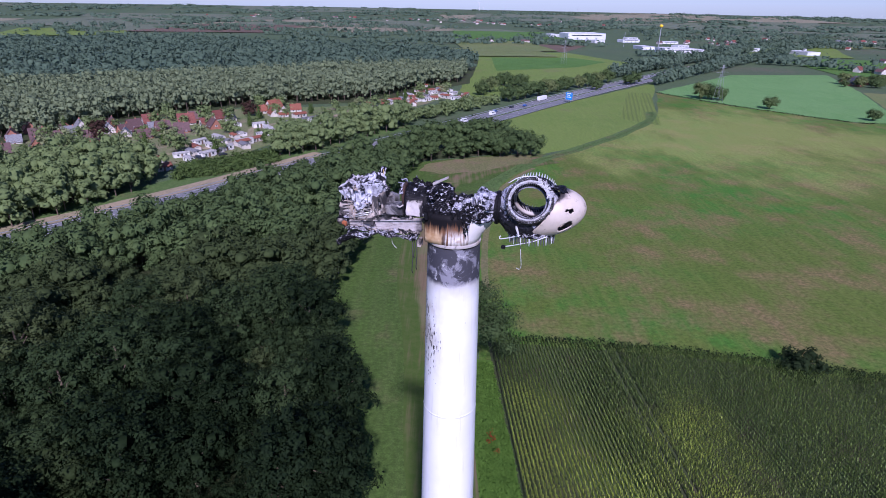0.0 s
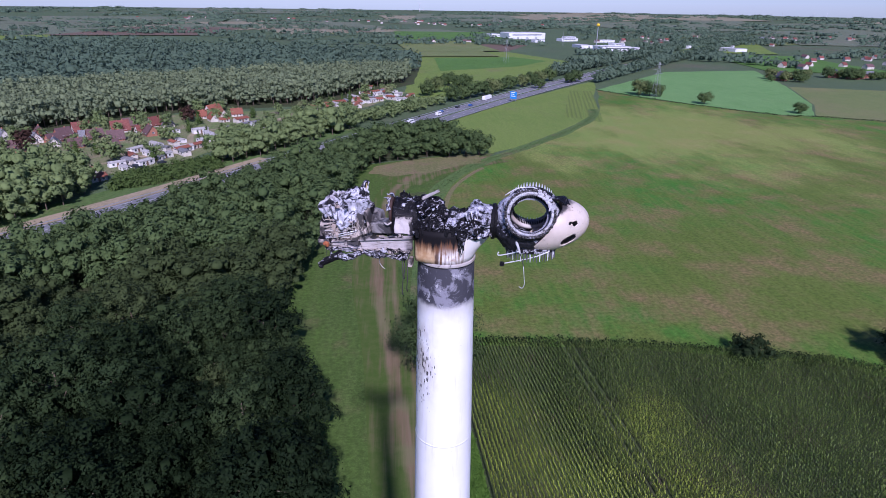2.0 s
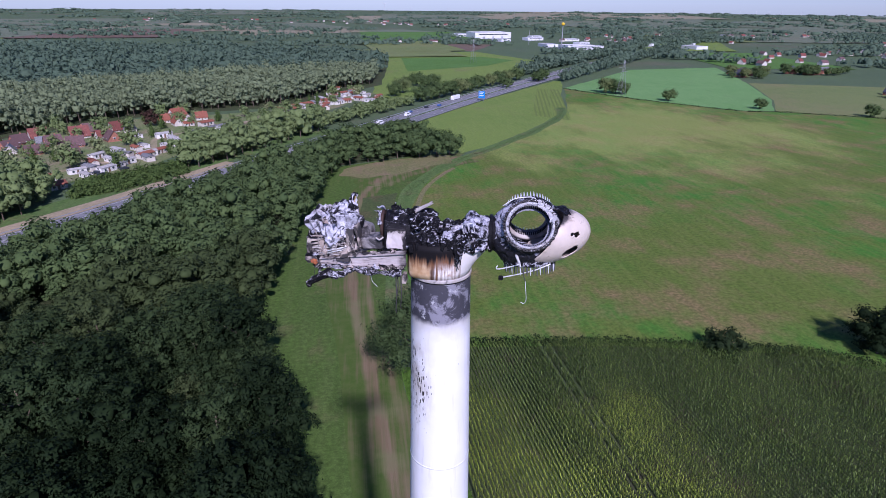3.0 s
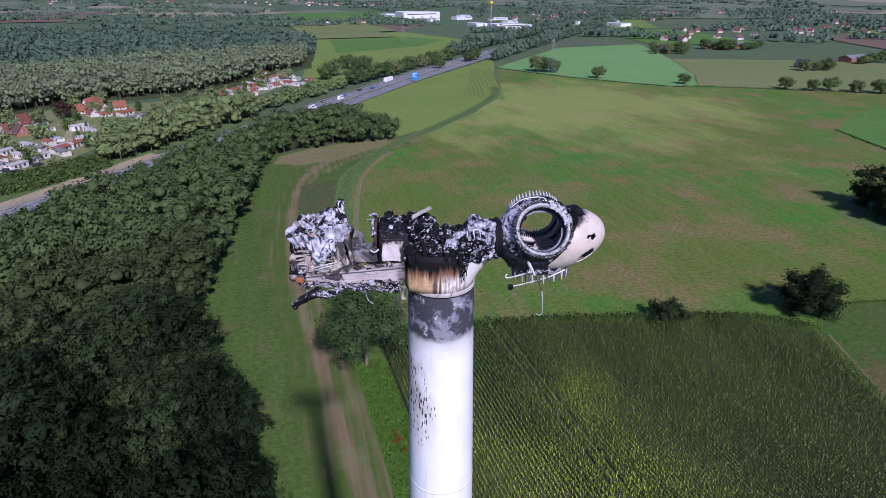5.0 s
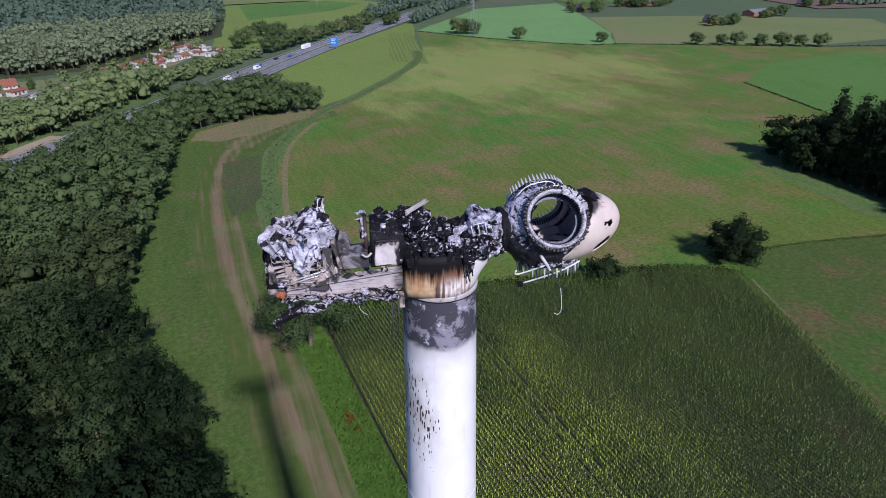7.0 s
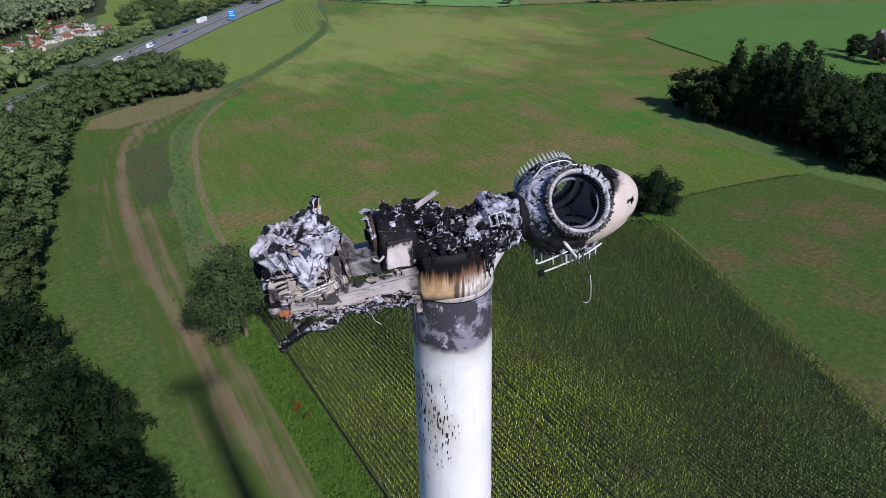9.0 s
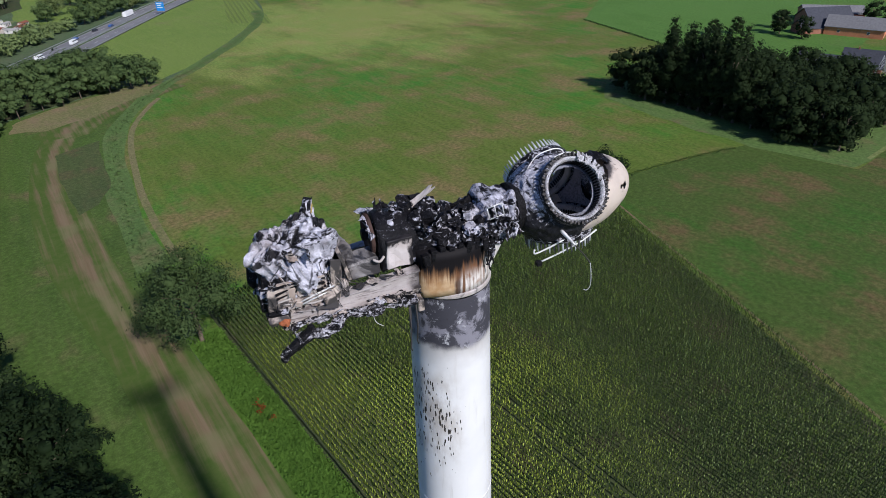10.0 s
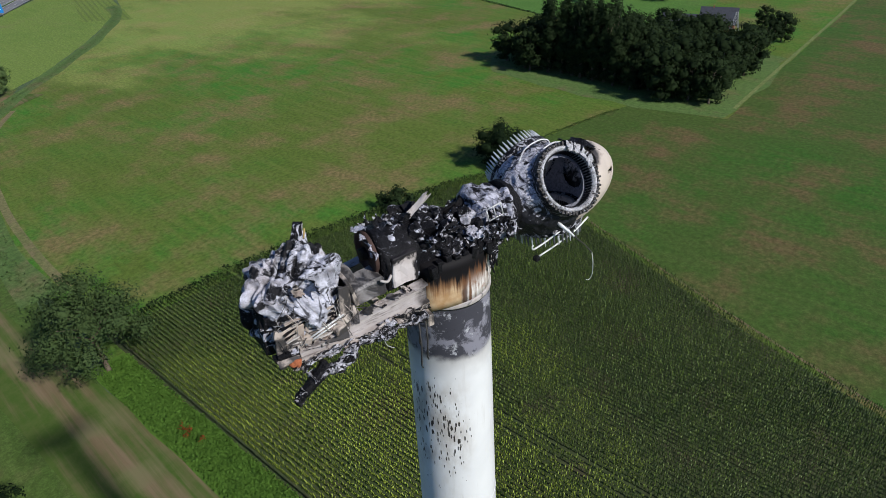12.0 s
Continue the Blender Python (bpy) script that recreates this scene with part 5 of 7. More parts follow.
# ---------------------------------------------------------------- the burnt wind turbine
def soot_paint():
    """White tower paint: scorched grey and black at the top, flecks and runs of soot below on one side."""
    n = Nodes("tower_paint", 0.42, 0, 0.5)
    z = n.axis(2)
    x, y = n.axis(0), n.axis(1)
    rag = n.noise(1.6, 5, 0.6)
    drip = n.noise(1.0, 5, 0.6, n.mapped((5, 5, 0.5)))
    edge = n.math("ADD", z, n.math("MULTIPLY", n.math("SUBTRACT", rag, 0.5), 0.45))
    burnt = n.ramp(edge, 63.15, 63.42)
    peel = n.ramp(n.noise(1.7, 6, 0.65, None, 0.8), 0.47, 0.56)
    scorch = n.mix(peel, (0.046, 0.045, 0.058), (0.225, 0.220, 0.260))
    scorch = n.mix(n.ramp(n.noise(3.2, 5, 0.7), 0.60, 0.68), scorch, (0.42, 0.42, 0.45))
    scorch = n.mix(n.ramp(n.noise(9, 4, 0.7), 0.55, 0.75, 0, 0.7), scorch, (0.028, 0.026, 0.030))
    white = n.mix(n.ramp(n.noise(0.8, 4), 0.4, 0.7, 0, 0.5), (0.80, 0.80, 0.80), (0.70, 0.705, 0.71))
    white = n.mix(n.ramp(drip, 0.56, 0.78, 0, 0.45), white, (0.52, 0.50, 0.46))
    smoke = n.math("MULTIPLY", n.ramp(edge, 62.55, 63.4), 0.55)
    white = n.mix(smoke, white, (0.30, 0.27, 0.25))
    # the sooty side
    side = n.math("ADD", n.math("MULTIPLY", x, -0.86), n.math("MULTIPLY", y, -0.51))
    near = n.ramp(side, 0.45, 1.0)
    band = n.math("MULTIPLY", n.ramp(z, 57.6, 60.6), n.ramp(z, 62.9, 61.9))
    fleck_at = n.mapped((15, 15, 3.4))
    fleck = n.math("ADD", n.cells(1.0, fleck_at), n.math("MULTIPLY", n.noise(0.9, 3, 0.6), 0.5))
    fleck = n.math("ADD", fleck, n.math("MULTIPLY", n.math("SUBTRACT", n.noise(1.0, 5, 0.7, n.mapped((9, 9, 1.1))), 0.5), 1.1))
    amount = n.math("MULTIPLY", near, n.math("ADD", band, n.math("MULTIPLY", n.ramp(z, 50, 60), 0.25)))
    limit = n.math("ADD", n.math("MULTIPLY", amount, 0.36), 0.12)
    spots = n.ramp(n.math("SUBTRACT", limit, fleck), 0.0, 0.05)
    stain = n.math("MULTIPLY", n.math("MULTIPLY", near, band), n.ramp(n.noise(1.2, 5, 0.6, n.mapped((1.6, 1.6, 0.7))), 0.38, 0.7, 0, 0.62))
    white = n.mix(stain, white, (0.33, 0.27, 0.21))
    white = n.mix(spots, white, (0.035, 0.030, 0.028))
    c = n.mix(burnt, white, scorch)
    n.bump(n.math("ADD", n.math("MULTIPLY", peel, burnt), n.math("MULTIPLY", n.noise(12, 3), 0.2)), 0.25, 0.01)
    return n.done(c, n.math("ADD", n.math("MULTIPLY", burnt, 0.35), 0.38))


def char(name, pale, amount, scale=2.2, gloss=0.55, brown=0.25, swirl=2.2, lines=0.0):
    """Burnt remains: black char, streaks and flakes of pale ash, brown heat stains, darker creases."""
    n = Nodes(name, gloss, 0, 0.16)
    warp = n.mapped((1.0, 1.0, 1.7), 25)
    flake = n.noise(scale, 8, 0.66, warp, swirl)
    ash = n.ramp(flake, 0.585 - amount, 0.635 - amount)
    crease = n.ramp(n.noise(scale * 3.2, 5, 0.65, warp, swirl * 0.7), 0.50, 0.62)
    fine = n.ramp(n.noise(scale * 10, 5, 0.75), 0.36, 0.64)
    black = n.mix(fine, (0.0025, 0.0025, 0.0035), (0.011, 0.0105, 0.013))
    black = n.mix(n.ramp(n.noise(scale * 6, 4, 0.7, None, 1.0), 0.60, 0.68, 0, 0.7), black, tuple(c * 0.30 for c in pale))
    light = n.mix(fine, tuple(c * 0.72 for c in pale), pale)
    light = n.mix(n.ramp(n.noise(scale * 1.7, 5, 0.65, None, 1.0), 0.42, 0.62, 0, 0.75), light, tuple(c * 0.42 for c in pale))
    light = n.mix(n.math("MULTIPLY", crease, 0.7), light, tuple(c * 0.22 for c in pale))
    light = n.mix(n.ramp(n.noise(scale * 0.9, 4), 0.50, 0.62, 0, brown), light, (0.30, 0.23, 0.19))
    c = n.mix(ash, black, light)
    if lines:  # dark lines along ragged cell edges
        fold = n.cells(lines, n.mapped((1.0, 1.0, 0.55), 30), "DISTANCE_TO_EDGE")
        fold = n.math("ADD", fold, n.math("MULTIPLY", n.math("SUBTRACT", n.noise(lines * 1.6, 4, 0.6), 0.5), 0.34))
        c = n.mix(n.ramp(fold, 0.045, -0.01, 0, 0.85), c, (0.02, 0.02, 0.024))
    # darker where the mesh is hollow
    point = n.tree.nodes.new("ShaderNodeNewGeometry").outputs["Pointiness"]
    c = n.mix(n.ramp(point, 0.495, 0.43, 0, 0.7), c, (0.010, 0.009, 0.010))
    n.bump(n.math("ADD", flake, n.math("MULTIPLY", n.noise(scale * 12, 5, 0.75), 0.35)), 0.9, 0.06)
    return n.done(c)


def hub_shell():
    """Cast hub: flaked pale ash over its top, black soot below."""
    n = Nodes("hub_casting", 0.5, 0, 0.3)
    z = n.axis(2)
    flake = n.noise(2.4, 8, 0.68, None, 0.9)
    plates = n.cells(4.0, n.mapped((1, 1, 1)), "DISTANCE_TO_EDGE")
    amount = n.ramp(z, 65.75, 66.75, -0.05, 0.17)
    ash = n.ramp(n.math("ADD", flake, amount), 0.56, 0.64)
    fine = n.ramp(n.noise(20, 5, 0.75), 0.36, 0.66)
    black = n.mix(fine, (0.005, 0.005, 0.007), (0.020, 0.020, 0.026))
    pale = n.mix(fine, (0.22, 0.22, 0.27), (0.58, 0.58, 0.66))
    pale = n.mix(n.ramp(plates, 0.05, 0.01, 0, 0.8), pale, (0.03, 0.03, 0.035))
    c = n.mix(ash, black, pale)
    n.bump(n.math("ADD", flake, n.math("MULTIPLY", n.noise(25, 4, 0.7), 0.3)), 0.8, 0.05)
    return n.done(c)


def scorched(name, pale, brown, dirt):
    """Painted steel after the fire: pale paint, brown heat stains, soft soot, a few burnt-through spots."""
    n = Nodes(name, 0.55, 0, 0.4)
    c = n.mix(n.ramp(n.noise(1.1, 4, 0.55), 0.35, 0.7), pale, tuple(v * 0.78 for v in pale))
    c = n.mix(n.ramp(n.noise(2.3, 5, 0.6, n.mapped((1, 1, 0.35))), 0.50, 0.74, 0, 0.8), c, brown)
    c = n.mix(n.ramp(n.noise(1.6, 6, 0.62, None, 0.7), 0.66 - dirt, 0.80 - dirt, 0, 0.95), c, (0.030, 0.028, 0.030))
    n.bump(n.noise(4, 5, 0.6), 0.3, 0.03)
    return n.done(c)


def scorched_plate():
    """Plate of the bedplate: beige heat-stained steel with brown runs under black char, white burnt paint streaks."""
    n = Nodes("scorched_plate", 0.65, 0, 0.15)
    x, z = n.axis(0), n.axis(2)
    runs = n.noise(1.0, 5, 0.62, n.mapped((13, 13, 0.45)))
    tan = n.mix(n.ramp(n.noise(2.0, 4), 0.35, 0.7), (0.60, 0.45, 0.28), (0.38, 0.22, 0.10))
    white = n.mix(n.ramp(runs, 0.36, 0.56), (0.16, 0.085, 0.048), (0.70, 0.66, 0.62))
    front = n.mix(n.ramp(x, 0.55, 0.85), white, (0.62, 0.60, 0.58))
    c = n.mix(n.ramp(n.math("ADD", x, n.math("MULTIPLY", n.math("SUBTRACT", runs, 0.5), 0.22)), -0.26, -0.10), tan, front)
    seam = n.math("ABSOLUTE", n.math("ADD", x, 0.16))
    c = n.mix(n.ramp(n.math("ADD", seam, n.math("MULTIPLY", n.noise(3.0, 4), 0.14)), 0.17, 0.09, 0, 0.9), c, (0.060, 0.026, 0.014))
    hot = n.math("MULTIPLY", n.ramp(x, -0.55, -0.2), n.ramp(x, 0.75, 0.35))
    c = n.mix(n.math("MULTIPLY", hot, n.ramp(n.noise(3, 4), 0.5, 0.7, 0, 0.7)), c, (0.22, 0.085, 0.025))
    dark = n.math("ADD", z, n.math("MULTIPLY", n.math("SUBTRACT", runs, 0.5), 0.9))
    dark = n.math("ADD", dark, n.math("MULTIPLY", n.ramp(x, 0.4, 0.80), -0.62))
    c = n.mix(n.ramp(dark, 65.18, 65.48, 0, 0.85), c, (0.17, 0.075, 0.032))
    c = n.mix(n.ramp(dark, 65.38, 65.66), c, (0.008, 0.007, 0.008))
    c = n.mix(n.ramp(x, -1.02, -1.10), c, (0.03, 0.026, 0.026))
    n.bump(n.noise(6, 5, 0.6), 0.35, 0.02)
    return n.done(c)


M_TOWER = soot_paint()
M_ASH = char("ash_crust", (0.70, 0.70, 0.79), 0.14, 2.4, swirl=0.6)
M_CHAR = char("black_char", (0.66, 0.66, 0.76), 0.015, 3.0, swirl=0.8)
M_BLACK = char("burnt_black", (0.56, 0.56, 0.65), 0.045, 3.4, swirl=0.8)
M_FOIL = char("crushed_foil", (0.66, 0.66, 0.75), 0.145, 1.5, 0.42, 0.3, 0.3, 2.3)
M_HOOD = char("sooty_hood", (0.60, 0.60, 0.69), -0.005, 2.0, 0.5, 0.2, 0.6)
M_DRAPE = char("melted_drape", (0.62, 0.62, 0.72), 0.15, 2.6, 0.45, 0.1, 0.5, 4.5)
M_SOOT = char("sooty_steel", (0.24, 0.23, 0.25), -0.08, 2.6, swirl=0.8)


def beam_paint():
    """Pale burnt paint on the tapered beams: a rusty smear, dirty streaks along them, soot towards the bedplate."""
    n = Nodes("scorched_beam", 0.6, 0, 0.3)
    along = n.mapped((0.5, 1.0, 5.0))
    c = n.mix(n.ramp(n.noise(2.2, 5, 0.6), 0.35, 0.7), (0.48, 0.44, 0.43), (0.34, 0.30, 0.285))
    c = n.mix(n.ramp(n.noise(2.4, 6, 0.68, along), 0.52, 0.66, 0, 0.85), c, (0.12, 0.10, 0.095))
    c = n.mix(n.ramp(n.noise(1.5, 6, 0.7, None, 0.5), 0.60, 0.68, 0, 0.8), c, (0.17, 0.115, 0.085))
    soot = n.math("ADD", n.axis(0), n.math("MULTIPLY", n.noise(2.0, 5, 0.6), 0.7))
    c = n.mix(n.ramp(soot, -0.98, -0.70, 0, 0.92), c, (0.020, 0.017, 0.018))
    n.bump(n.noise(9, 5, 0.65), 0.3, 0.015)
    return n.done(c)


M_BEAM = beam_paint()
M_CABINET = scorched("scorched_cabinet", (0.47, 0.40, 0.35), (0.20, 0.13, 0.095), 0.23)
M_STRIP = char("silvery_strip", (0.66, 0.65, 0.72), 0.10, 3.4)
M_LOWER = char("scorched_cover", (0.60, 0.53, 0.49), 0.12, 2.6, 0.6, 0.8)
M_PALE = scorched("pale_casting", (0.50, 0.46, 0.44), (0.28, 0.22, 0.18), 0.14)


def flank_paint():
    """Pale gearbox flank: chalky burnt paint, blackened raggedly from its upper edge and along its front."""
    n = Nodes("gearbox_flank", 0.6, 0, 0.3)
    c = n.mix(n.ramp(n.noise(2.0, 5, 0.6), 0.35, 0.7), (0.58, 0.53, 0.52), (0.44, 0.39, 0.37))
    c = n.mix(n.ramp(n.noise(5.0, 5, 0.7), 0.56, 0.66, 0, 0.6), c, (0.24, 0.19, 0.17))
    ragged_top = n.math("ADD", n.axis(2), n.math("MULTIPLY", n.noise(3.0, 5, 0.65), 0.5))
    c = n.mix(n.ramp(ragged_top, 66.56, 66.64), c, (0.018, 0.016, 0.018))
    front = n.math("ADD", n.axis(0), n.math("MULTIPLY", n.noise(2.2, 5, 0.65), 0.5))
    c = n.mix(n.ramp(front, -0.92, -0.84), c, (0.018, 0.016, 0.018))
    n.bump(n.noise(8, 5, 0.65), 0.3, 0.02)
    return n.done(c)


M_FLANK = flank_paint()
M_MOTOR = scorched("sooty_motor", (0.25, 0.235, 0.235), (0.12, 0.10, 0.09), 0.22)
M_ORANGE_RUST = plain("orange_rust", (0.36, 0.11, 0.045), 0.85, 0, 0.3, 9)
M_RUST = plain("rusty_steel", (0.052, 0.030, 0.025), 0.8, 0.2, 0.4, 6)
M_PLATE = scorched_plate()
M_SHELL = hub_shell()
M_RING = char("bearing_ring", (0.52, 0.52, 0.58), 0.07, 4.0, 0.45)
M_WHITE_ASH = char("white_ash", (0.66, 0.66, 0.70), 0.20, 3.2, 0.55)
M_INNER = plain("hub_inside", (0.20, 0.205, 0.25), 0.5, 0, 0.3, 3)
M_STUD = plain("stud_steel", (0.52, 0.53, 0.55), 0.45, 0.2, 0.25, 8)
M_STUD_DARK = plain("sooty_stud", (0.10, 0.10, 0.11), 0.5, 0.4, 0.25, 8)
M_WIRE = plain("burnt_wire", (0.045, 0.042, 0.04), 0.7, 0.2, 0.2, 8)
M_PIPE = plain("pale_pipe", (0.62, 0.62, 0.62), 0.45, 0.3, 0.25, 8)


def spinner_paint():
    n = Nodes("spinner_paint", 0.45, 0, 0.4)
    c = n.mix(n.ramp(n.noise(1.4, 5, 0.6), 0.35, 0.7), (0.58, 0.50, 0.43), (0.48, 0.41, 0.355))
    c = n.mix(n.ramp(n.noise(3.5, 6, 0.7, None, 0.6), 0.64, 0.70), c, (0.05, 0.035, 0.03))
    c = n.mix(n.ramp(n.noise(1.0, 4, 0.6, n.mapped((1.2, 6, 3))), 0.58, 0.75, 0, 0.5), c, (0.42, 0.28, 0.20))
    crack = n.math("ABSOLUTE", n.math("SUBTRACT", n.noise(2.2, 6, 0.7, None, 0.8), 0.5))
    web = n.math("MULTIPLY", n.ramp(crack, 0.016, 0.004), n.ramp(n.noise(1.3, 3), 0.52, 0.60, 0, 0.8))
    c = n.mix(web, c, (0.04, 0.028, 0.024))
    rim = n.math("ADD", n.math("SUBTRACT", n.axis(2), n.math("MULTIPLY", n.axis(0), 0.55)), n.math("MULTIPLY", n.noise(2.6, 5, 0.65), 0.55))
    c = n.mix(n.ramp(rim, 64.98, 65.16, 0, 0.94), c, (0.022, 0.020, 0.024))
    n.bump(n.noise(5, 4), 0.2, 0.02)
    return n.done(c)


M_SPINNER = spinner_paint()


def crumple(bm, amount, scale, seed, fold=0.6):
    """Moves the corners of a mesh into sharp folds and dents."""
    for v in bm.verts:
        p = v.co * scale + Vector((seed * 7.3, seed * 3.1, seed))
        ridge = 1 - 2 * abs(noise.noise(p))
        ridge2 = 1 - 2 * abs(noise.noise(p * 2.3 + Vector((4, 9, 1))))
        ridge3 = 1 - 2 * abs(noise.noise(p * 5.1 + Vector((2, 5, 8))))
        d = noise.noise_vector(p * 0.8) + 0.22 * noise.noise_vector(p * 3.1)
        n = v.normal if v.normal.length > 0 else Vector((0, 0, 1))
        v.co += n * amount * ((ridge - 0.5) * fold + (ridge2 - 0.5) * 0.45 + (ridge3 - 0.5) * 0.14) + d * amount * 0.8


def crease(bm, amount, scale, seed, tall=1.0):
    """Straight sharp folds across each other, as in crushed sheet metal; tall > 1 makes them run downwards."""
    rs = random.Random(seed)
    folds = []
    for k in range(9):
        d = Vector((rs.gauss(0, 1), rs.gauss(0, 1), rs.gauss(0, 1) / tall)).normalized()
        f = scale * rs.uniform(0.5, 1.2) * (1.0 if k < 5 else 2.4)
        folds.append((d * f, rs.random(), rs.uniform(0.6, 1.2) / (1.0 if k < 5 else 2.6)))
    for v in bm.verts:
        w = noise.noise_vector(v.co * scale * 0.55 + Vector((seed, 0, 0)))
        h = 0.0
        for d, phase, weight in folds:
            t = (v.co + w * 0.28 / scale).dot(d) + phase
            h += weight * (abs(2 * (t - math.floor(t)) - 1) - 0.5)
        v.co += v.normal * amount * h * 0.55 + noise.noise_vector(v.co * scale * 0.6 + Vector((0, seed, 0))) * amount * 0.7


def foil(name, centre, size, amount, scale, seed, material, parent, label="", level=6, boxy=0.0, tall=1.0, under=None):
    """A crushed hood of sheet metal; what lies under a height in its own frame is torn away raggedly."""
    bm = bmesh.new()
    bmesh.ops.create_icosphere(bm, subdivisions=level, radius=1.0)
    for v in bm.verts:
        m = max(abs(c) for c in v.co)
        p = v.co.lerp(v.co / m, boxy)
        v.co = Vector((p.x * size[0], p.y * size[1], p.z * size[2]))
    bm.normal_update()
    crease(bm, amount, scale, seed, tall)
    if under is not None:
        gone = [v for v in bm.verts if v.co.z < under + 0.22 * noise.noise(v.co * 2.3) + 0.08 * noise.noise(v.co * 9)]
        bmesh.ops.delete(bm, geom=gone, context="VERTS")
    bmesh.ops.translate(bm, verts=bm.verts, vec=centre)
    ob = part(name, bm, material, parent, label)
    mod = ob.modifiers.new("wall", "SOLIDIFY")
    mod.thickness, mod.offset = 0.015, -1
    return ob


def rock(name, centre, size, amount, scale, seed, material, parent, label="", level=5, boxy=0.0, turn=0.0):
    """A burnt lump: a ball or soft box with folds."""
    bm = bmesh.new()
    bmesh.ops.create_icosphere(bm, subdivisions=level, radius=1.0)
    for v in bm.verts:
        p = v.co.copy()
        m = max(abs(p.x), abs(p.y), abs(p.z))
        p = p.lerp(p / m, boxy) if boxy else p
        v.co = Vector((p.x * size[0], p.y * size[1], p.z * size[2]))
    bm.normal_update()
    crumple(bm, amount * 0.5, scale, seed)
    bm.normal_update()
    crease(bm, amount * 0.75, scale * 1.3, seed)
    bmesh.ops.transform(bm, matrix=Matrix.Translation(centre) @ Matrix.Rotation(turn, 4, "Z"), verts=bm.verts)
    return part(name, bm, material, parent, label)


def sheet(bm, centre, w, h, turn, seed, bend=0.25, thick=0.012):
    """A torn bent piece of sheet, with thickness."""
    rs = random.Random(seed)
    n = 6
    grid = [[None] * (n + 1) for _ in range(n + 1)]
    back = [[None] * (n + 1) for _ in range(n + 1)]
    m = Matrix.Translation(centre) @ turn
    for i in range(n + 1):
        for j in range(n + 1):
            u, v = i / n - 0.5, j / n - 0.5
            edge = 1.0 if 0 < i < n and 0 < j < n else rs.uniform(0.7, 1.15)
            p = Vector((u * w * edge, v * h * edge, 0))
            q = p * (2.2 / max(w, h)) + Vector((seed * 1.7, seed * 0.9, 0))
            p.z = bend * max(w, h) * (noise.noise(q) + 0.4 * abs(noise.noise(q * 2.7)))
            grid[i][j] = bm.verts.new(m @ p)
            back[i][j] = bm.verts.new(m @ (p + Vector((0, 0, thick))))
    for i in range(n):
        for j in range(n):
            bm.faces.new((grid[i][j], grid[i][j + 1], grid[i + 1][j + 1], grid[i + 1][j]))
            bm.faces.new((back[i][j], back[i + 1][j], back[i + 1][j + 1], back[i][j + 1]))
    for i in range(n):
        bm.faces.new((grid[i][0], grid[i + 1][0], back[i + 1][0], back[i][0]))
        bm.faces.new((grid[i + 1][n], grid[i][n], back[i][n], back[i + 1][n]))
        bm.faces.new((grid[0][i + 1], grid[0][i], back[0][i], back[0][i + 1]))
        bm.faces.new((grid[n][i], grid[n][i + 1], back[n][i + 1], back[n][i]))


def any_turn(rs, flat=0.5):
    return Euler((rs.gauss(0, flat), rs.gauss(0, flat), rs.uniform(0, 6.28))).to_matrix().to_4x4()


turbine = tagged(new("wind_turbine"), "burnt-out wind turbine on a white steel tower, blades gone", "wind turbine")
turbine.matrix_basis = pose(0, 0, 0, 0, 0, -14)


def tower_radius(z):
    return 1.95 - 0.0148 * z


def build_tower():
    bm = bmesh.new()
    zs = [0, 0.4] + [4 + 3.0 * i for i in range(20)] + [63.0, 64.0, 64.72]
    revolve(bm, [(tower_radius(z), z) for z in zs], 72)
    tower = part("tower", bm, M_TOWER, turbine, "white tower, scorched black at the top", True)
    for z in (20.6, 42.3, 57.35):
        bm = bmesh.new()
        r = tower_radius(z)
        revolve(bm, [(r - 0.01, z - 0.035), (r + 0.007, z - 0.03), (r + 0.007, z + 0.03), (r - 0.01, z + 0.035)], 72)
        part("weld_seam", bm, M_TOWER, tower, smooth=True)
    bm = bmesh.new()
    r = tower_radius(64.7)
    revolve(bm, [(r - 0.25, 64.72), (r + 0.02, 64.76), (r + 0.03, 64.78), (r + 0.03, 64.86), (r + 0.02, 64.88), (r - 0.25, 64.88)], 72)
    part("tower_flange", bm, M_PALE, turbine, "pale sooty flange ring under the nacelle", True)
    bm = bmesh.new()
    revolve(bm, [(tower_radius(0) + 1.6, 0), (tower_radius(0) + 1.6, 0.25), (tower_radius(0) + 0.2, 0.35)], 48)
    part("foundation", bm, M_INNER, turbine, "round concrete foundation")


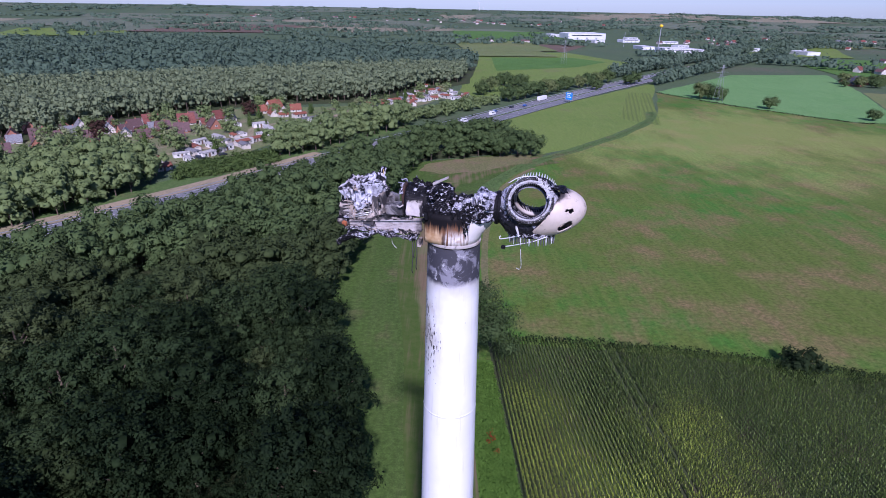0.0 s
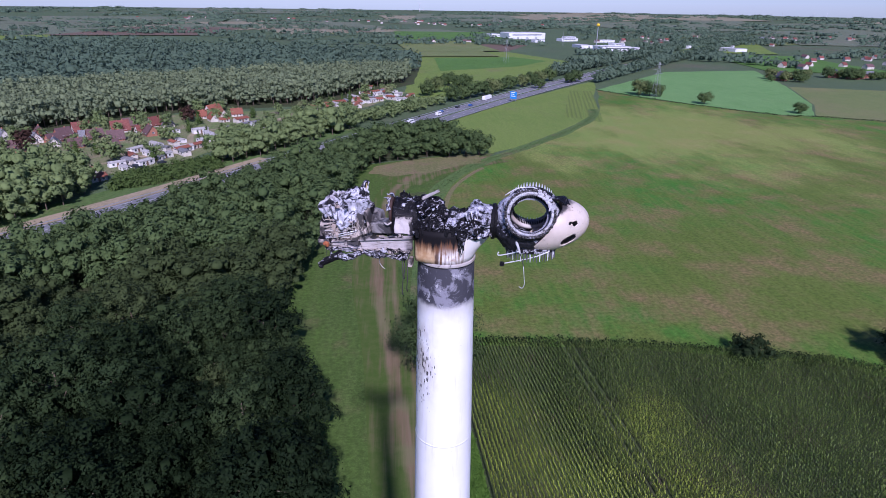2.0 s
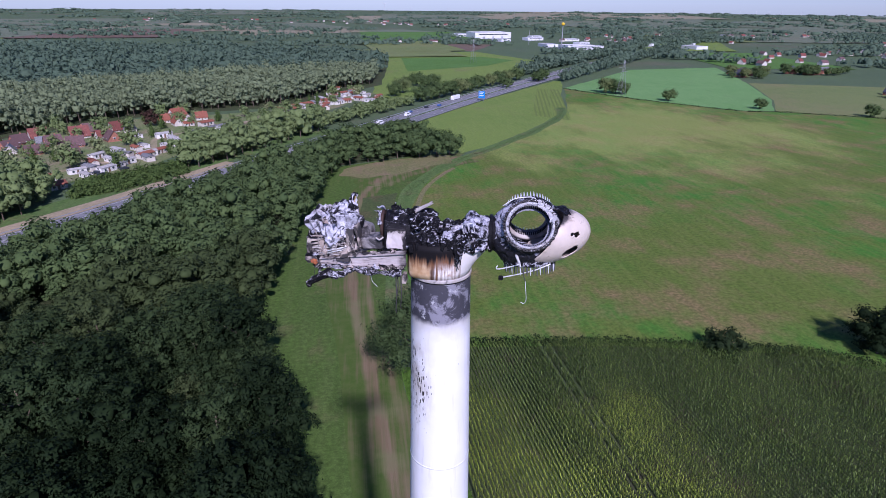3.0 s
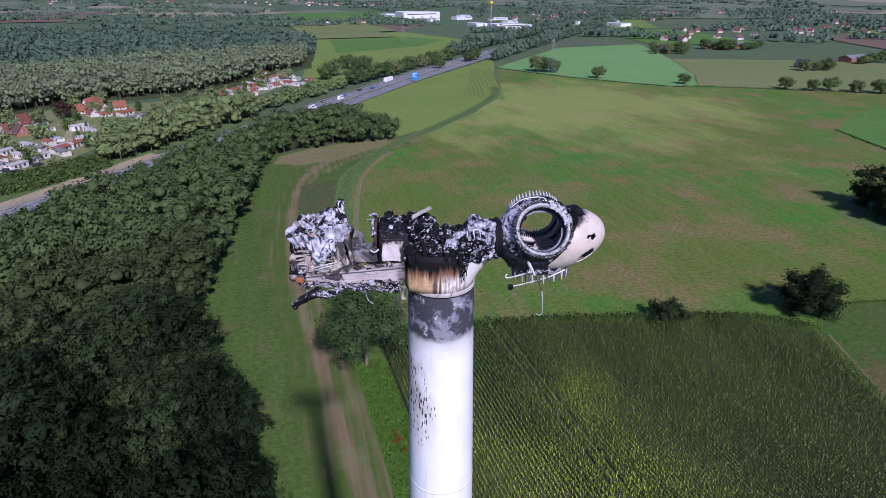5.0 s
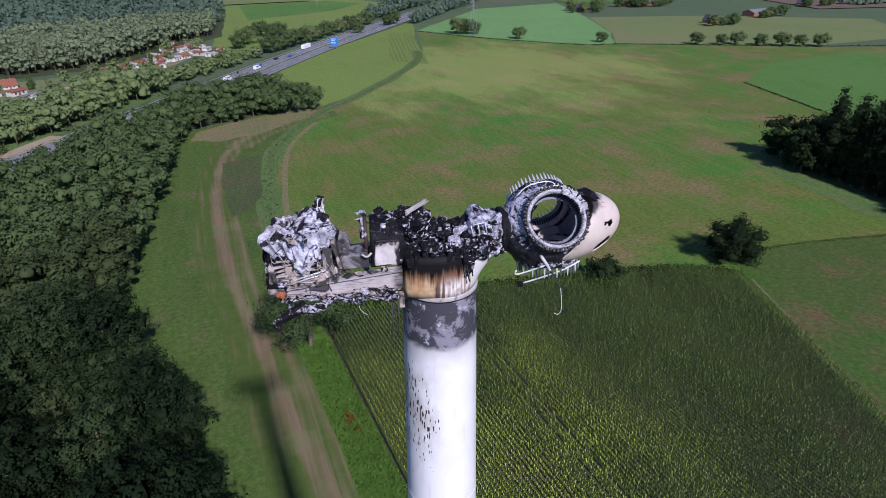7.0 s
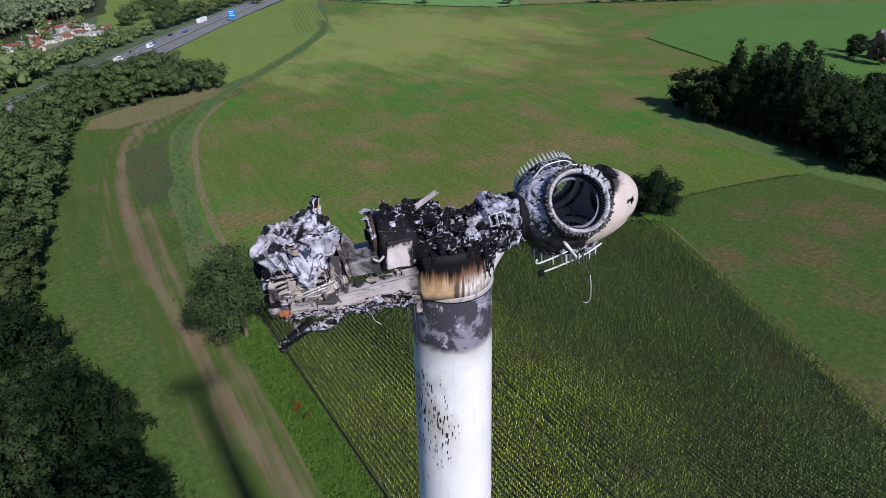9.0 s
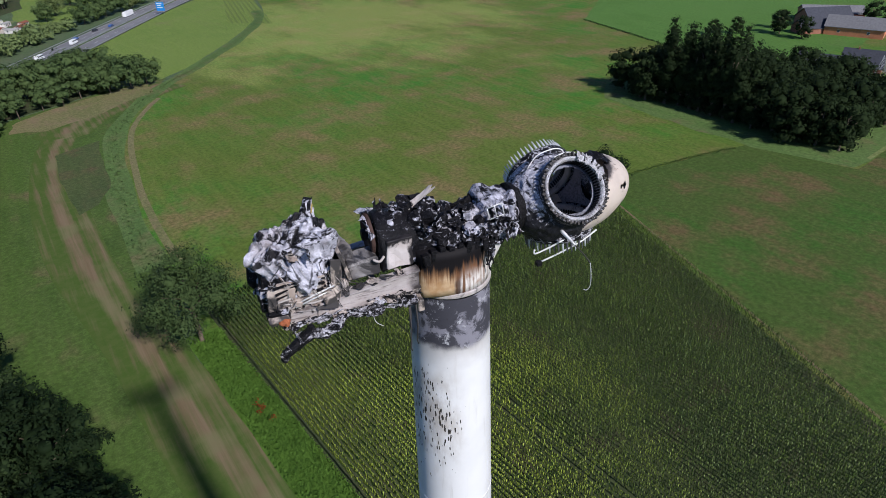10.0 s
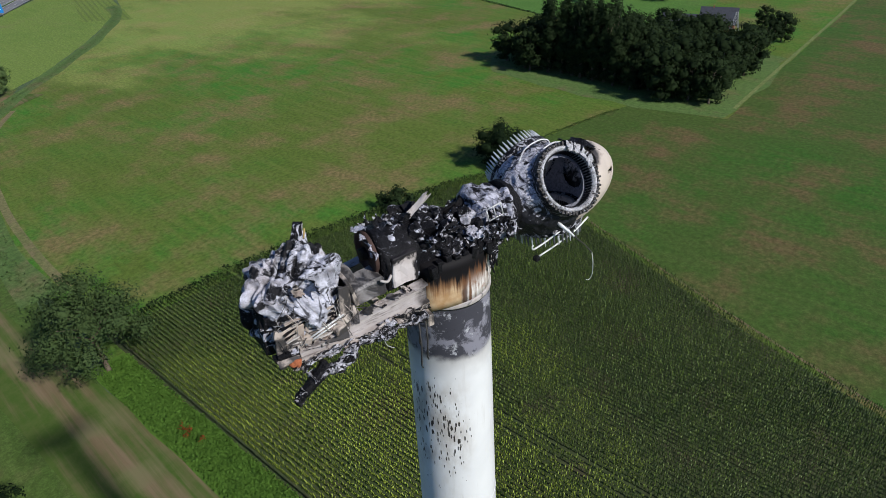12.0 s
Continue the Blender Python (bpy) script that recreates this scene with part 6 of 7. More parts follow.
def build_bedplate():
    """A cast saddle: a drum over the tower that narrows and rises towards the hub."""
    bm = bmesh.new()
    rings = []
    n = 56
    levels = ((64.88, 0), (65.05, 0.08), (65.25, 0.25), (65.5, 0.55), (65.8, 0.85), (66.0, 1.0))
    for z, f in levels:
        ring = []
        for i in range(n):
            a = 2 * math.pi * i / n
            c, s = math.cos(a), math.sin(a)
            # rounded box whose front reaches out as it rises
            x0, x1, w = -1.10, 0.98 + 0.72 * f, 0.99 - 0.02 * f
            k = 1 / max(abs(c), abs(s)) ** 0.45 if c < 0 else 1 / max(abs(c), abs(s)) ** 0.25
            x = (x1 if c > 0 else -x0) * c * (k if c < 0 else 1)
            x = max(x, x0)
            y = w * s * (min(k, 1.0 / max(0.2, abs(s)) if abs(s) > 0.01 else 1) if c < 0 else 1)
            if c > 0:
                y *= 1 - 0.38 * f * c
            ring.append(bm.verts.new((x, y, z)))
        rings.append(ring)
    for a, b in zip(rings, rings[1:]):
        for i in range(n):
            j = (i + 1) % n
            bm.faces.new((a[i], a[j], b[j], b[i]))
    bm.faces.new(rings[-1])
    bm.faces.new(rings[0][::-1])
    bed = part("bedplate", bm, M_PLATE, turbine, "heat-stained steel bedplate, brown and white streaks below black char", True)
    bm = bmesh.new()
    box(bm, -1.14, -1.0, -1.05, -0.72, 64.72, 65.02, None, 0.02)
    part("bracket", bm, M_CABINET, bed, "beige bracket on the tower flange")


def build_rear_frame():
    """Two tapered I-beams with cross members carry the tail."""
    frame_ob = part("rear_frame", frame_mesh(), M_BEAM, turbine, "scorched steel frame carrying the tail")
    for y in (-0.82, 0.82):
        bm = bmesh.new()
        top = ((-3.85, 65.42), (-2.6, 65.57), (-1.02, 65.74))
        bot = ((-3.85, 65.10), (-2.6, 65.19), (-1.02, 65.28))
        for yy0, yy1, zlo, zhi in ((y - 0.02, y + 0.02, 0, 1), (y - 0.13, y + 0.13, 0.93, 1.0), (y - 0.13, y + 0.13, 0.0, 0.08)):
            rings = []
            for (x, zt), (_, zb) in zip(top, bot):
                a, b = zb + (zt - zb) * zlo, zb + (zt - zb) * zhi
                rings.append([bm.verts.new((x, yy0, a)), bm.verts.new((x, yy1, a)), bm.verts.new((x, yy1, b)), bm.verts.new((x, yy0, b))])
            for r, s in zip(rings, rings[1:]):
                for i in range(4):
                    j = (i + 1) % 4
                    bm.faces.new((r[i], r[j], s[j], s[i]))
            bm.faces.new(rings[0][::-1])
            bm.faces.new(rings[-1])
        part("beam", bm, M_BEAM, frame_ob, "pale scorched tapered beam")


def frame_mesh():
    bm = bmesh.new()
    for x, z in ((-3.75, 65.15), (-2.75, 65.12), (-1.9, 65.12)):
        box(bm, x - 0.07, x + 0.07, -0.80, 0.80, z, z + 0.2, None, 0.01)
    for k in range(7):
        y = -0.55 + 0.18 * k
        box(bm, -3.7, -2.8, y, y + 0.05, 65.30, 65.34)
    return bm


def build_tail():
    """What is left of the rear cover and the machine inside it."""
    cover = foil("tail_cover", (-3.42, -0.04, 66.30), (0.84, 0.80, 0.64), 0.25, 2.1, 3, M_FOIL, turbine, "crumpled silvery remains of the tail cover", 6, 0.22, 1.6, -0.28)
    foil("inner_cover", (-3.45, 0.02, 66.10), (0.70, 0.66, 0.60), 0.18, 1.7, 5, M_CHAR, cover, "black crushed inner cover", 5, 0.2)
    rock("generator", (-2.9, 0.1, 65.85), (0.65, 0.6, 0.42), 0.10, 2.4, 8, M_MOTOR, turbine, "burnt generator block", 5, 0.6)
    foil("melted_mass", (-3.92, 0.45, 65.75), (0.5, 0.6, 0.5), 0.16, 1.8, 13, M_CHAR, turbine, "black melted mass at the tail", 5, 0.0, 1.8)
    rs = random.Random(4)
    for x0, x1, y0, y1, z0, z1, lean, m_box in ((-4.20, -3.66, -0.90, -0.84, 65.55, 66.05, 0.10, M_CABINET), (-4.20, -3.66, -0.80, -0.30, 65.52, 65.58, 0.10, M_CABINET), (-3.58, -3.12, -0.90, -0.82, 65.86, 66.12, -0.06, M_PALE), (-2.92, -2.70, -0.92, -0.84, 65.52, 66.45, 0.12, M_CABINET), (-2.62, -2.54, -0.80, -0.25, 65.8, 66.50, -0.2, M_CABINET), (-4.3, -4.1, -0.6, 0.6, 65.4, 66.2, 0.15, M_CHAR), (-3.62, -3.56, -0.88, -0.5, 65.4, 66.0, 0.05, M_CABINET)):
        bm = bmesh.new()
        c = Vector(((x0 + x1) / 2, (y0 + y1) / 2, (z0 + z1) / 2))
        box(bm, x0 - c.x, x1 - c.x, y0 - c.y, y1 - c.y, z0 - c.z, z1 - c.z, None, 0.012)
        bmesh.ops.subdivide_edges(bm, edges=bm.edges[:], cuts=3, use_grid_fill=True)
        bm.normal_update()
        crumple(bm, 0.035, 3.0, x0)
        bmesh.ops.transform(bm, matrix=Matrix.Translation(c) @ Matrix.Rotation(lean, 4, "Y"), verts=bm.verts)
        part("cabinet_panel", bm, m_box, turbine, "warped beige cabinet panel")
    rock("lower_cover", (-3.5, -0.42, 65.86), (0.66, 0.40, 0.30), 0.13, 2.2, 17, M_LOWER, turbine, "scorched beige lower cover of the tail", 6, 0.5)
    for k in range(11):  # warped louvre slats on the near side
        bm = bmesh.new()
        z = 65.60 + 0.055 * k
        x0, x1 = -4.08 + rs.uniform(0, 0.25), -2.95 - rs.uniform(0, 0.35)
        made = box(bm, x0, x1, -0.93, -0.88, z, z + 0.028)
        bmesh.ops.subdivide_edges(bm, edges=[e for e in bm.edges if abs(e.verts[0].co.x - e.verts[1].co.x) > 0.3], cuts=8)
        for v in bm.verts:
            v.co += Vector((0, 0.10 * noise.noise(v.co * 2.1), 0.07 * noise.noise(v.co * 1.7 + Vector((0, 0, k * 0.15)))))
        part("louvre_slat", bm, rs.choice((M_CABINET, M_PALE, M_SOOT)), cover)
    for k in range(8):  # flaps of the cover hanging at the tail end
        bm = bmesh.new()
        a = rs.uniform(2.4, 4.2)
        sheet(bm, (-3.45 + math.cos(a) * 0.76, -0.05 + math.sin(a) * 0.70, rs.uniform(65.7, 66.5)), rs.uniform(0.4, 0.7), rs.uniform(0.3, 0.6), Euler((1.3 + rs.gauss(0, 0.3), rs.gauss(0, 0.3), a + 1.57)).to_matrix().to_4x4(), k + 150, 0.22)
        part("torn_sheet", bm, M_ASH, cover)
    for k in range(26):  # burnt strands hanging down the near side
        x, z = rs.uniform(-4.2, -2.7), rs.uniform(65.7, 66.5)
        p = Vector((x, -0.88 - 0.1 * rs.random(), z))
        tube("loose_wire", [p, p + Vector((rs.gauss(0.06, 0.06), -0.03, -rs.uniform(0.1, 0.3))), p + Vector((rs.gauss(0.12, 0.10), 0.0, -rs.uniform(0.3, 0.6)))], rs.choice((0.004, 0.006, 0.009)), rs.choice((M_WIRE, M_SOOT, M_PALE, M_CABINET)), cover, sides=4)
    for k in range(16):  # bare bars and rails between the panels
        x, z = rs.uniform(-4.15, -2.7), rs.uniform(65.45, 66.1)
        a = Vector((x, rs.uniform(-0.95, -0.75), z))
        b = a + Vector((rs.uniform(-0.1, 0.45), rs.uniform(0.0, 0.25), rs.choice((-0.35, 0.02, 0.3)) + rs.gauss(0, 0.05)))
        tube("bare_bar", [a, a.lerp(b, 0.5) + Vector((0, 0, rs.gauss(0, 0.03))), b], rs.choice((0.012, 0.018, 0.025)), rs.choice((M_PALE, M_CABINET, M_SOOT)), cover, sides=5)
    for k in range(22):
        bm = bmesh.new()
        x, y, z = rs.uniform(-4.1, -2.6), rs.uniform(-0.98, -0.55), rs.uniform(65.25, 66.0)
        m = Matrix.Translation((x, y, z)) @ Euler((rs.gauss(0, 0.3), rs.gauss(0, 0.25), rs.gauss(0, 0.3))).to_matrix().to_4x4()
        box(bm, -rs.uniform(0.06, 0.24), rs.uniform(0.06, 0.24), -0.05, 0.10, -rs.uniform(0.04, 0.14), rs.uniform(0.04, 0.14), m, 0.012)
        part("burnt_box", bm, rs.choice((M_CABINET, M_CABINET, M_SOOT, M_CHAR)), cover)
    for k in range(30):
        bm = bmesh.new()
        a = rs.uniform(0, 6.28)
        c = (-3.42 + math.cos(a) * rs.uniform(0.4, 0.85), -0.1 + math.sin(a) * rs.uniform(0.4, 0.8), rs.uniform(65.5, 66.75))
        sheet(bm, c, rs.uniform(0.2, 0.55), rs.uniform(0.15, 0.4), any_turn(rs, 0.9), k + 50)
        part("torn_sheet", bm, rs.choice((M_ASH, M_ASH, M_CHAR, M_LOWER)), cover)
    bm = bmesh.new()
    sheet(bm, (-2.95, 0.45, 67.0), 0.20, 0.50, Euler((1.25, 0.25, 0.3)).to_matrix().to_4x4(), 7, 0.2, 0.03)
    part("torn_sheet", bm, M_ASH, cover, "pale torn sheet standing up")
    # sagging strip of the lower cover along the near side, with the drooping tail end
    for side, y in (("near", -0.95), ("far", 0.95)):
        bm = bmesh.new()
        n = 34
        rows = []
        for i in range(n + 1):
            f = i / n
            x = -1.15 - 2.65 * f
            z = 65.08 - 0.05 * math.sin(f * 9) - 0.05 * f
            yy = y + 0.05 * math.sin(f * 14) + (f * f * (-0.30 if y < 0 else 0.1))
            w, h = 0.13 + 0.05 * math.sin(f * 21), 0.095 + 0.035 * math.sin(f * 17 + 1)
            rows.append([bm.verts.new((x, yy + math.cos(a) * w, z + math.sin(a) * h)) for a in (k * math.pi / 4 for k in range(8))])
        for a, b in zip(rows, rows[1:]):
            for i in range(8):
                bm.faces.new((a[i], a[(i + 1) % 8], b[(i + 1) % 8], b[i]))
        bm.faces.new(rows[0])
        bm.faces.new(rows[-1][::-1])
        bmesh.ops.subdivide_edges(bm, edges=bm.edges[:], cuts=2, use_grid_fill=True)
        bm.normal_update()
        crumple(bm, 0.10, 4.0, 5 if side == "near" else 9)
        part("sagging_cover", bm, M_STRIP, turbine, "sagging strip of burnt lower cover")
    bm = bmesh.new()
    droop = smooth3([(-3.40, -1.10, 65.02), (-3.66, -1.15, 64.94), (-3.90, -1.19, 64.82), (-4.08, -1.22, 64.70), (-4.14, -1.23, 64.57)], 6)
    add_tube(bm, droop, [0.17 - 0.09 * i / (len(droop) - 1) for i in range(len(droop))], 10)
    bm.normal_update()
    crease(bm, 0.05, 4.5, 23)
    part("drooping_end", bm, M_SOOT, turbine, "black drooping end of the lower cover")
    for k in range(6):
        bm = bmesh.new()
        sheet(bm, droop[-1 - 2 * k] + Vector((0, -0.06, 0.07)), rs.uniform(0.10, 0.24), rs.uniform(0.08, 0.16), any_turn(rs, 0.5), k + 640, 0.3)
        part("torn_sheet", bm, M_STRIP, cover)
    for k in range(16):  # melted rags hanging from the lower edge of the beam
        bm = bmesh.new()
        x = -3.9 + 0.18 * k
        sheet(bm, (x, -0.97 + rs.uniform(-0.04, 0.04), 65.13 + 0.05 * (x + 3.9) + rs.uniform(-0.05, 0.04)), rs.uniform(0.25, 0.5), rs.uniform(0.10, 0.2), Euler((1.5 + rs.gauss(0, 0.3), rs.gauss(0, 0.15), rs.gauss(0, 0.2))).to_matrix().to_4x4(), k + 660, 0.25)
        part("melted_rag", bm, rs.choice((M_STRIP, M_LOWER, M_STRIP)), cover)
    for k in range(9):  # crust along the top flange of the beam
        bm = bmesh.new()
        x = -3.85 + 0.3 * k
        sheet(bm, (x, -0.82, 65.46 + 0.11 * (x + 3.85)), rs.uniform(0.2, 0.4), rs.uniform(0.12, 0.24), any_turn(rs, 0.12), k + 690, 0.12)
        part("soot_crust", bm, rs.choice((M_MOTOR, M_LOWER, M_LOWER)), cover)
    bm = bmesh.new()
    bmesh.ops.create_icosphere(bm, subdivisions=3, radius=0.11)
    bm.normal_update()
    crease(bm, 0.07, 6.0, 4)
    bmesh.ops.translate(bm, verts=bm.verts, vec=(-3.98, -1.02, 65.32))
    part("rusted_lump", bm, M_ORANGE_RUST, cover, "orange rusted lump at the tail")
    tube("leaning_bar", [(-2.98, 0.40, 66.66), (-2.93, 0.38, 66.9), (-2.88, 0.36, 67.14)], 0.016, plain("scorched_brass", (0.35, 0.25, 0.08), 0.5), cover, "thin brass-yellow bar leaning on the torn sheet", sides=5)
    bm = bmesh.new()
    add_tube(bm, [(-3.05, 0.48, 66.6), (-3.02, 0.5, 66.9), (-2.96, 0.52, 67.18)], [0.13, 0.11, 0.10], 8)
    bm.normal_update()
    crease(bm, 0.06, 5.0, 8)
    part("bent_post", bm, M_CHAR, cover, "charred stub of a post on the tail")
    for x0, z0, x1, z1 in ((-3.75, 65.62, -2.85, 65.86), (-3.7, 65.56, -2.8, 65.80), (-3.0, 65.3, -2.95, 65.9)):
        tube("pale_rail", [(x0, -0.92, z0), ((x0 + x1) / 2, -0.93, (z0 + z1) / 2 + 0.02), (x1, -0.9, z1)], 0.022, M_PIPE, cover, "pale scorched rail of the cabinet", sides=4)
    # bare wires
    for k in range(18):
        p = Vector((rs.uniform(-4.3, -2.7), rs.uniform(-1.05, -0.6), rs.uniform(64.9, 66.6)))
        pts = [p]
        for _ in range(4):
            p = p + Vector((rs.gauss(0.02, 0.13), rs.gauss(0, 0.06), rs.gauss(-0.06, 0.14)))
            pts.append(p)
        tube("loose_wire", smooth3(pts), 0.007, M_WIRE if k % 4 else M_BEAM, cover, sides=4)
    for x, y, z0, z1 in ((-1.34, -0.98, 64.95, 63.62), (-1.18, -0.98, 64.95, 63.78), (-1.3, -0.9, 64.95, 64.2)):
        tube("hanging_cable", [(x, y, z0), (x + 0.02, y, (z0 + z1) / 2), (x - 0.02, y, z1 + 0.1), (x + 0.01, y + 0.01, z1)], 0.018, M_WIRE, turbine, "charred cable hanging down")
    tube("hanging_wire", smooth3([(-2.15, -0.95, 64.9), (-2.1, -0.97, 64.7), (-1.95, -0.97, 64.55)]), 0.008, M_PIPE, turbine)


def smooth3(points, n=4):
    p = [Vector(q) for q in points]
    p = [2 * p[0] - p[1], *p, 2 * p[-1] - p[-2]]
    out = []
    for i in range(1, len(p) - 2):
        for k in range(n):
            t = k / n
            out.append(0.5 * ((2 * p[i]) + (p[i + 1] - p[i - 1]) * t + (2 * p[i - 1] - 5 * p[i] + 4 * p[i + 1] - p[i + 2]) * t * t + (3 * p[i] - p[i - 1] - 3 * p[i + 1] + p[i + 2]) * t ** 3))
    return [*out, p[-2]]


def build_drive():
    """Gearbox, brake disc, shaft and the char heaped on the bedplate."""
    rs = random.Random(14)
    lie = Matrix.Rotation(math.pi / 2, 4, "Y")
    bm = bmesh.new()
    box(bm, -0.34, 0.34, -0.30, 0.30, -0.22, 0.20, None, 0.05)
    bmesh.ops.subdivide_edges(bm, edges=bm.edges[:], cuts=4, use_grid_fill=True)
    bm.normal_update()
    crumple(bm, 0.03, 2.0, 12)
    bmesh.ops.transform(bm, matrix=Matrix.Translation((-2.16, -0.40, 65.92)) @ Matrix.Rotation(-0.08, 4, "Y"), verts=bm.verts)
    part("motor", bm, M_MOTOR, turbine, "sooty grey motor block")
    tube("bent_bracket", smooth3([(-1.98, -0.78, 66.16), (-1.86, -0.84, 66.12), (-1.74, -0.80, 66.20)]), 0.03, M_PALE, turbine, "short pale bent bracket")
    bm = bmesh.new()
    revolve(bm, [(0.12, -0.03), (0.36, -0.03), (0.37, -0.045), (0.46, -0.045), (0.47, -0.03), (0.47, 0.03), (0.46, 0.04), (0.12, 0.04)], 40, Matrix.Translation((-1.86, -0.05, 66.38)) @ lie, True)
    part("brake_disc", bm, M_RUST, turbine, "rusty brake disc standing on edge", True)
    bm = bmesh.new()
    revolve(bm, [(0.001, -0.04), (0.13, -0.04), (0.14, 0.10), (0.001, 0.10)], 20, Matrix.Translation((-1.96, -0.05, 66.38)) @ lie)
    part("shaft", bm, M_SOOT, turbine, "blackened drive shaft", True)
    bm = bmesh.new()
    rows = []
    for i in range(25):  # hood over the gearbox: upright near side, rounded top
        f = i / 24
        x = -1.74 + 1.22 * f
        grow = 1.0 - 0.10 * f
        side = [(-0.64, 65.74), (-0.66, 65.95), (-0.66, 66.18)]
        arc = [(-0.66 * math.cos(math.pi * k / 14), 66.22 + 0.58 * math.sin(math.pi * k / 14)) for k in range(15)]
        rows.append([bm.verts.new((x, y * grow, 65.74 + (z - 65.74) * grow)) for y, z in side + arc + [(0.66, 66.0), (0.64, 65.74)]])
    for a, b in zip(rows, rows[1:]):
        for k in range(len(a) - 1):
            bm.faces.new((a[k], a[k + 1], b[k + 1], b[k]))
    bm.faces.new(rows[0][::-1])
    bm.faces.new(rows[-1])
    bmesh.ops.recalc_face_normals(bm, faces=bm.faces[:])
    bm.normal_update()
    crumple(bm, 0.05, 2.0, 21)
    gear = part("gearbox", bm, M_HOOD, turbine, "burnt gearbox housing, black with ash on its crown", True)
    bm = bmesh.new()
    made = box(bm, -0.30, 0.30, -0.06, 0.30, -0.36, 0.34, None, 0.02)
    bmesh.ops.subdivide_edges(bm, edges=bm.edges[:], cuts=3, use_grid_fill=True)
    bm.normal_update()
    crumple(bm, 0.05, 2.4, 6)
    bmesh.ops.transform(bm, matrix=Matrix.Translation((-1.36, -0.63, 66.12)) @ Matrix.Rotation(0.05, 4, "Y") @ Matrix.Rotation(0.10, 4, "Z"), verts=bm.verts)
    part("housing_panel", bm, M_FLANK, gear, "pale scorched flank of the gearbox")
    for k, (y, z, w, h, a) in enumerate(((-0.22, 66.78, 0.42, 0.26, 0.5), (0.10, 66.84, 0.40, 0.30, 0.2), (-0.46, 66.60, 0.34, 0.24, 0.9))):
        bm = bmesh.new()  # torn shroud left round the brake disc
        sheet(bm, (-1.92, y, z), w, h, Euler((a, 0.45, 1.2)).to_matrix().to_4x4(), 910 + k, 0.35)
        part("torn_shroud", bm, M_DRAPE, gear, "silvery torn shroud of the brake")
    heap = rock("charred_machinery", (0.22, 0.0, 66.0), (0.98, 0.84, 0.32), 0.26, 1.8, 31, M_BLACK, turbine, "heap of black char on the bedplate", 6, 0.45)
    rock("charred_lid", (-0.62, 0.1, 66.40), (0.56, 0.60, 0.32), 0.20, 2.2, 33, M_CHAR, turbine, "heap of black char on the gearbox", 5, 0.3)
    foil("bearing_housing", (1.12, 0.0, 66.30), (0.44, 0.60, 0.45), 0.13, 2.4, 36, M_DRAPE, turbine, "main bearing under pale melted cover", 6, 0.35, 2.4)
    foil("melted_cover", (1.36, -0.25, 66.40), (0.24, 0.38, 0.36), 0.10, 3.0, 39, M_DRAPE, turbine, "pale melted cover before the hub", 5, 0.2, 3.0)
    for k in range(64):
        bm = bmesh.new()
        x = rs.uniform(-1.6, 1.4)
        top = 66.70 if x < -0.3 else 66.40
        c = (x, rs.uniform(-0.85, 0.7), rs.uniform(65.95, top))
        if -1.85 < c[0] < -0.85 and c[1] < -0.25 and c[2] < 66.6:
            c = (c[0], c[1] + 0.5, c[2] + 0.3)
        sheet(bm, c, rs.uniform(0.15, 0.5), rs.uniform(0.12, 0.38), any_turn(rs, 0.8), k)
        part("torn_sheet", bm, rs.choice((M_CHAR, M_ASH, M_SOOT, M_CHAR)), heap)
    for k in range(46):  # broken slabs and boxes standing out of the char
        bm = bmesh.new()
        x, y = rs.uniform(-1.5, 1.2), rs.uniform(-0.75, 0.75)
        if x < -0.9 and y < -0.2:
            y += 0.6
        z = (66.58 if x < -0.25 else 66.30) - 0.25 * abs(y) + rs.uniform(-0.12, 0.14)
        m = Matrix.Translation((x, y, z)) @ any_turn(rs, 0.5)
        w, d, h = rs.uniform(0.06, 0.22), rs.uniform(0.02, 0.12), rs.uniform(0.06, 0.2)
        box(bm, -w, w, -d, d, -h, h, m, 0.012)
        part("burnt_slab", bm, rs.choice((M_CHAR, M_SOOT, M_SOOT, M_ASH)), heap)
    for k in range(26):  # pale crusts lying over the heap
        bm = bmesh.new()
        x, y = rs.uniform(-1.4, 1.3), rs.uniform(-0.7, 0.6)
        z = (66.72 if x < -0.25 else 66.42) - 0.3 * abs(y)
        sheet(bm, (x, y, z), rs.uniform(0.25, 0.6), rs.uniform(0.15, 0.4), any_turn(rs, 0.35), k + 420, 0.35, 0.01)
        part("torn_sheet", bm, M_ASH if k % 3 else M_CHAR, heap)
    for k in range(22):  # pale melted rags over the near edge of the saddle
        bm = bmesh.new()
        x = rs.uniform(0.15, 1.45)
        sheet(bm, (x, -0.80 + 0.30 * max(0.0, x - 0.9) + rs.uniform(-0.05, 0.08), rs.uniform(65.92, 66.36)), rs.uniform(0.16, 0.38), rs.uniform(0.14, 0.34), Euler((1.1 + rs.gauss(0, 0.3), rs.gauss(0, 0.3), rs.gauss(0.2, 0.3))).to_matrix().to_4x4(), k + 820, 0.4)
        part("melted_rag", bm, M_DRAPE if k % 4 else M_CHAR, heap)
    for k in range(9):
        bm = bmesh.new()
        x = -0.85 + 0.20 * k
        m = Matrix.Translation((x, -0.86 + rs.uniform(-0.03, 0.08), 66.0 + rs.uniform(-0.05, 0.06))) @ Matrix.Rotation(rs.gauss(0, 0.2), 4, "Y")
        box(bm, -0.07, 0.07, -0.08, 0.08, -0.18, rs.uniform(0.08, 0.18), m, 0.015)
        part("black_module", bm, M_SOOT, heap)
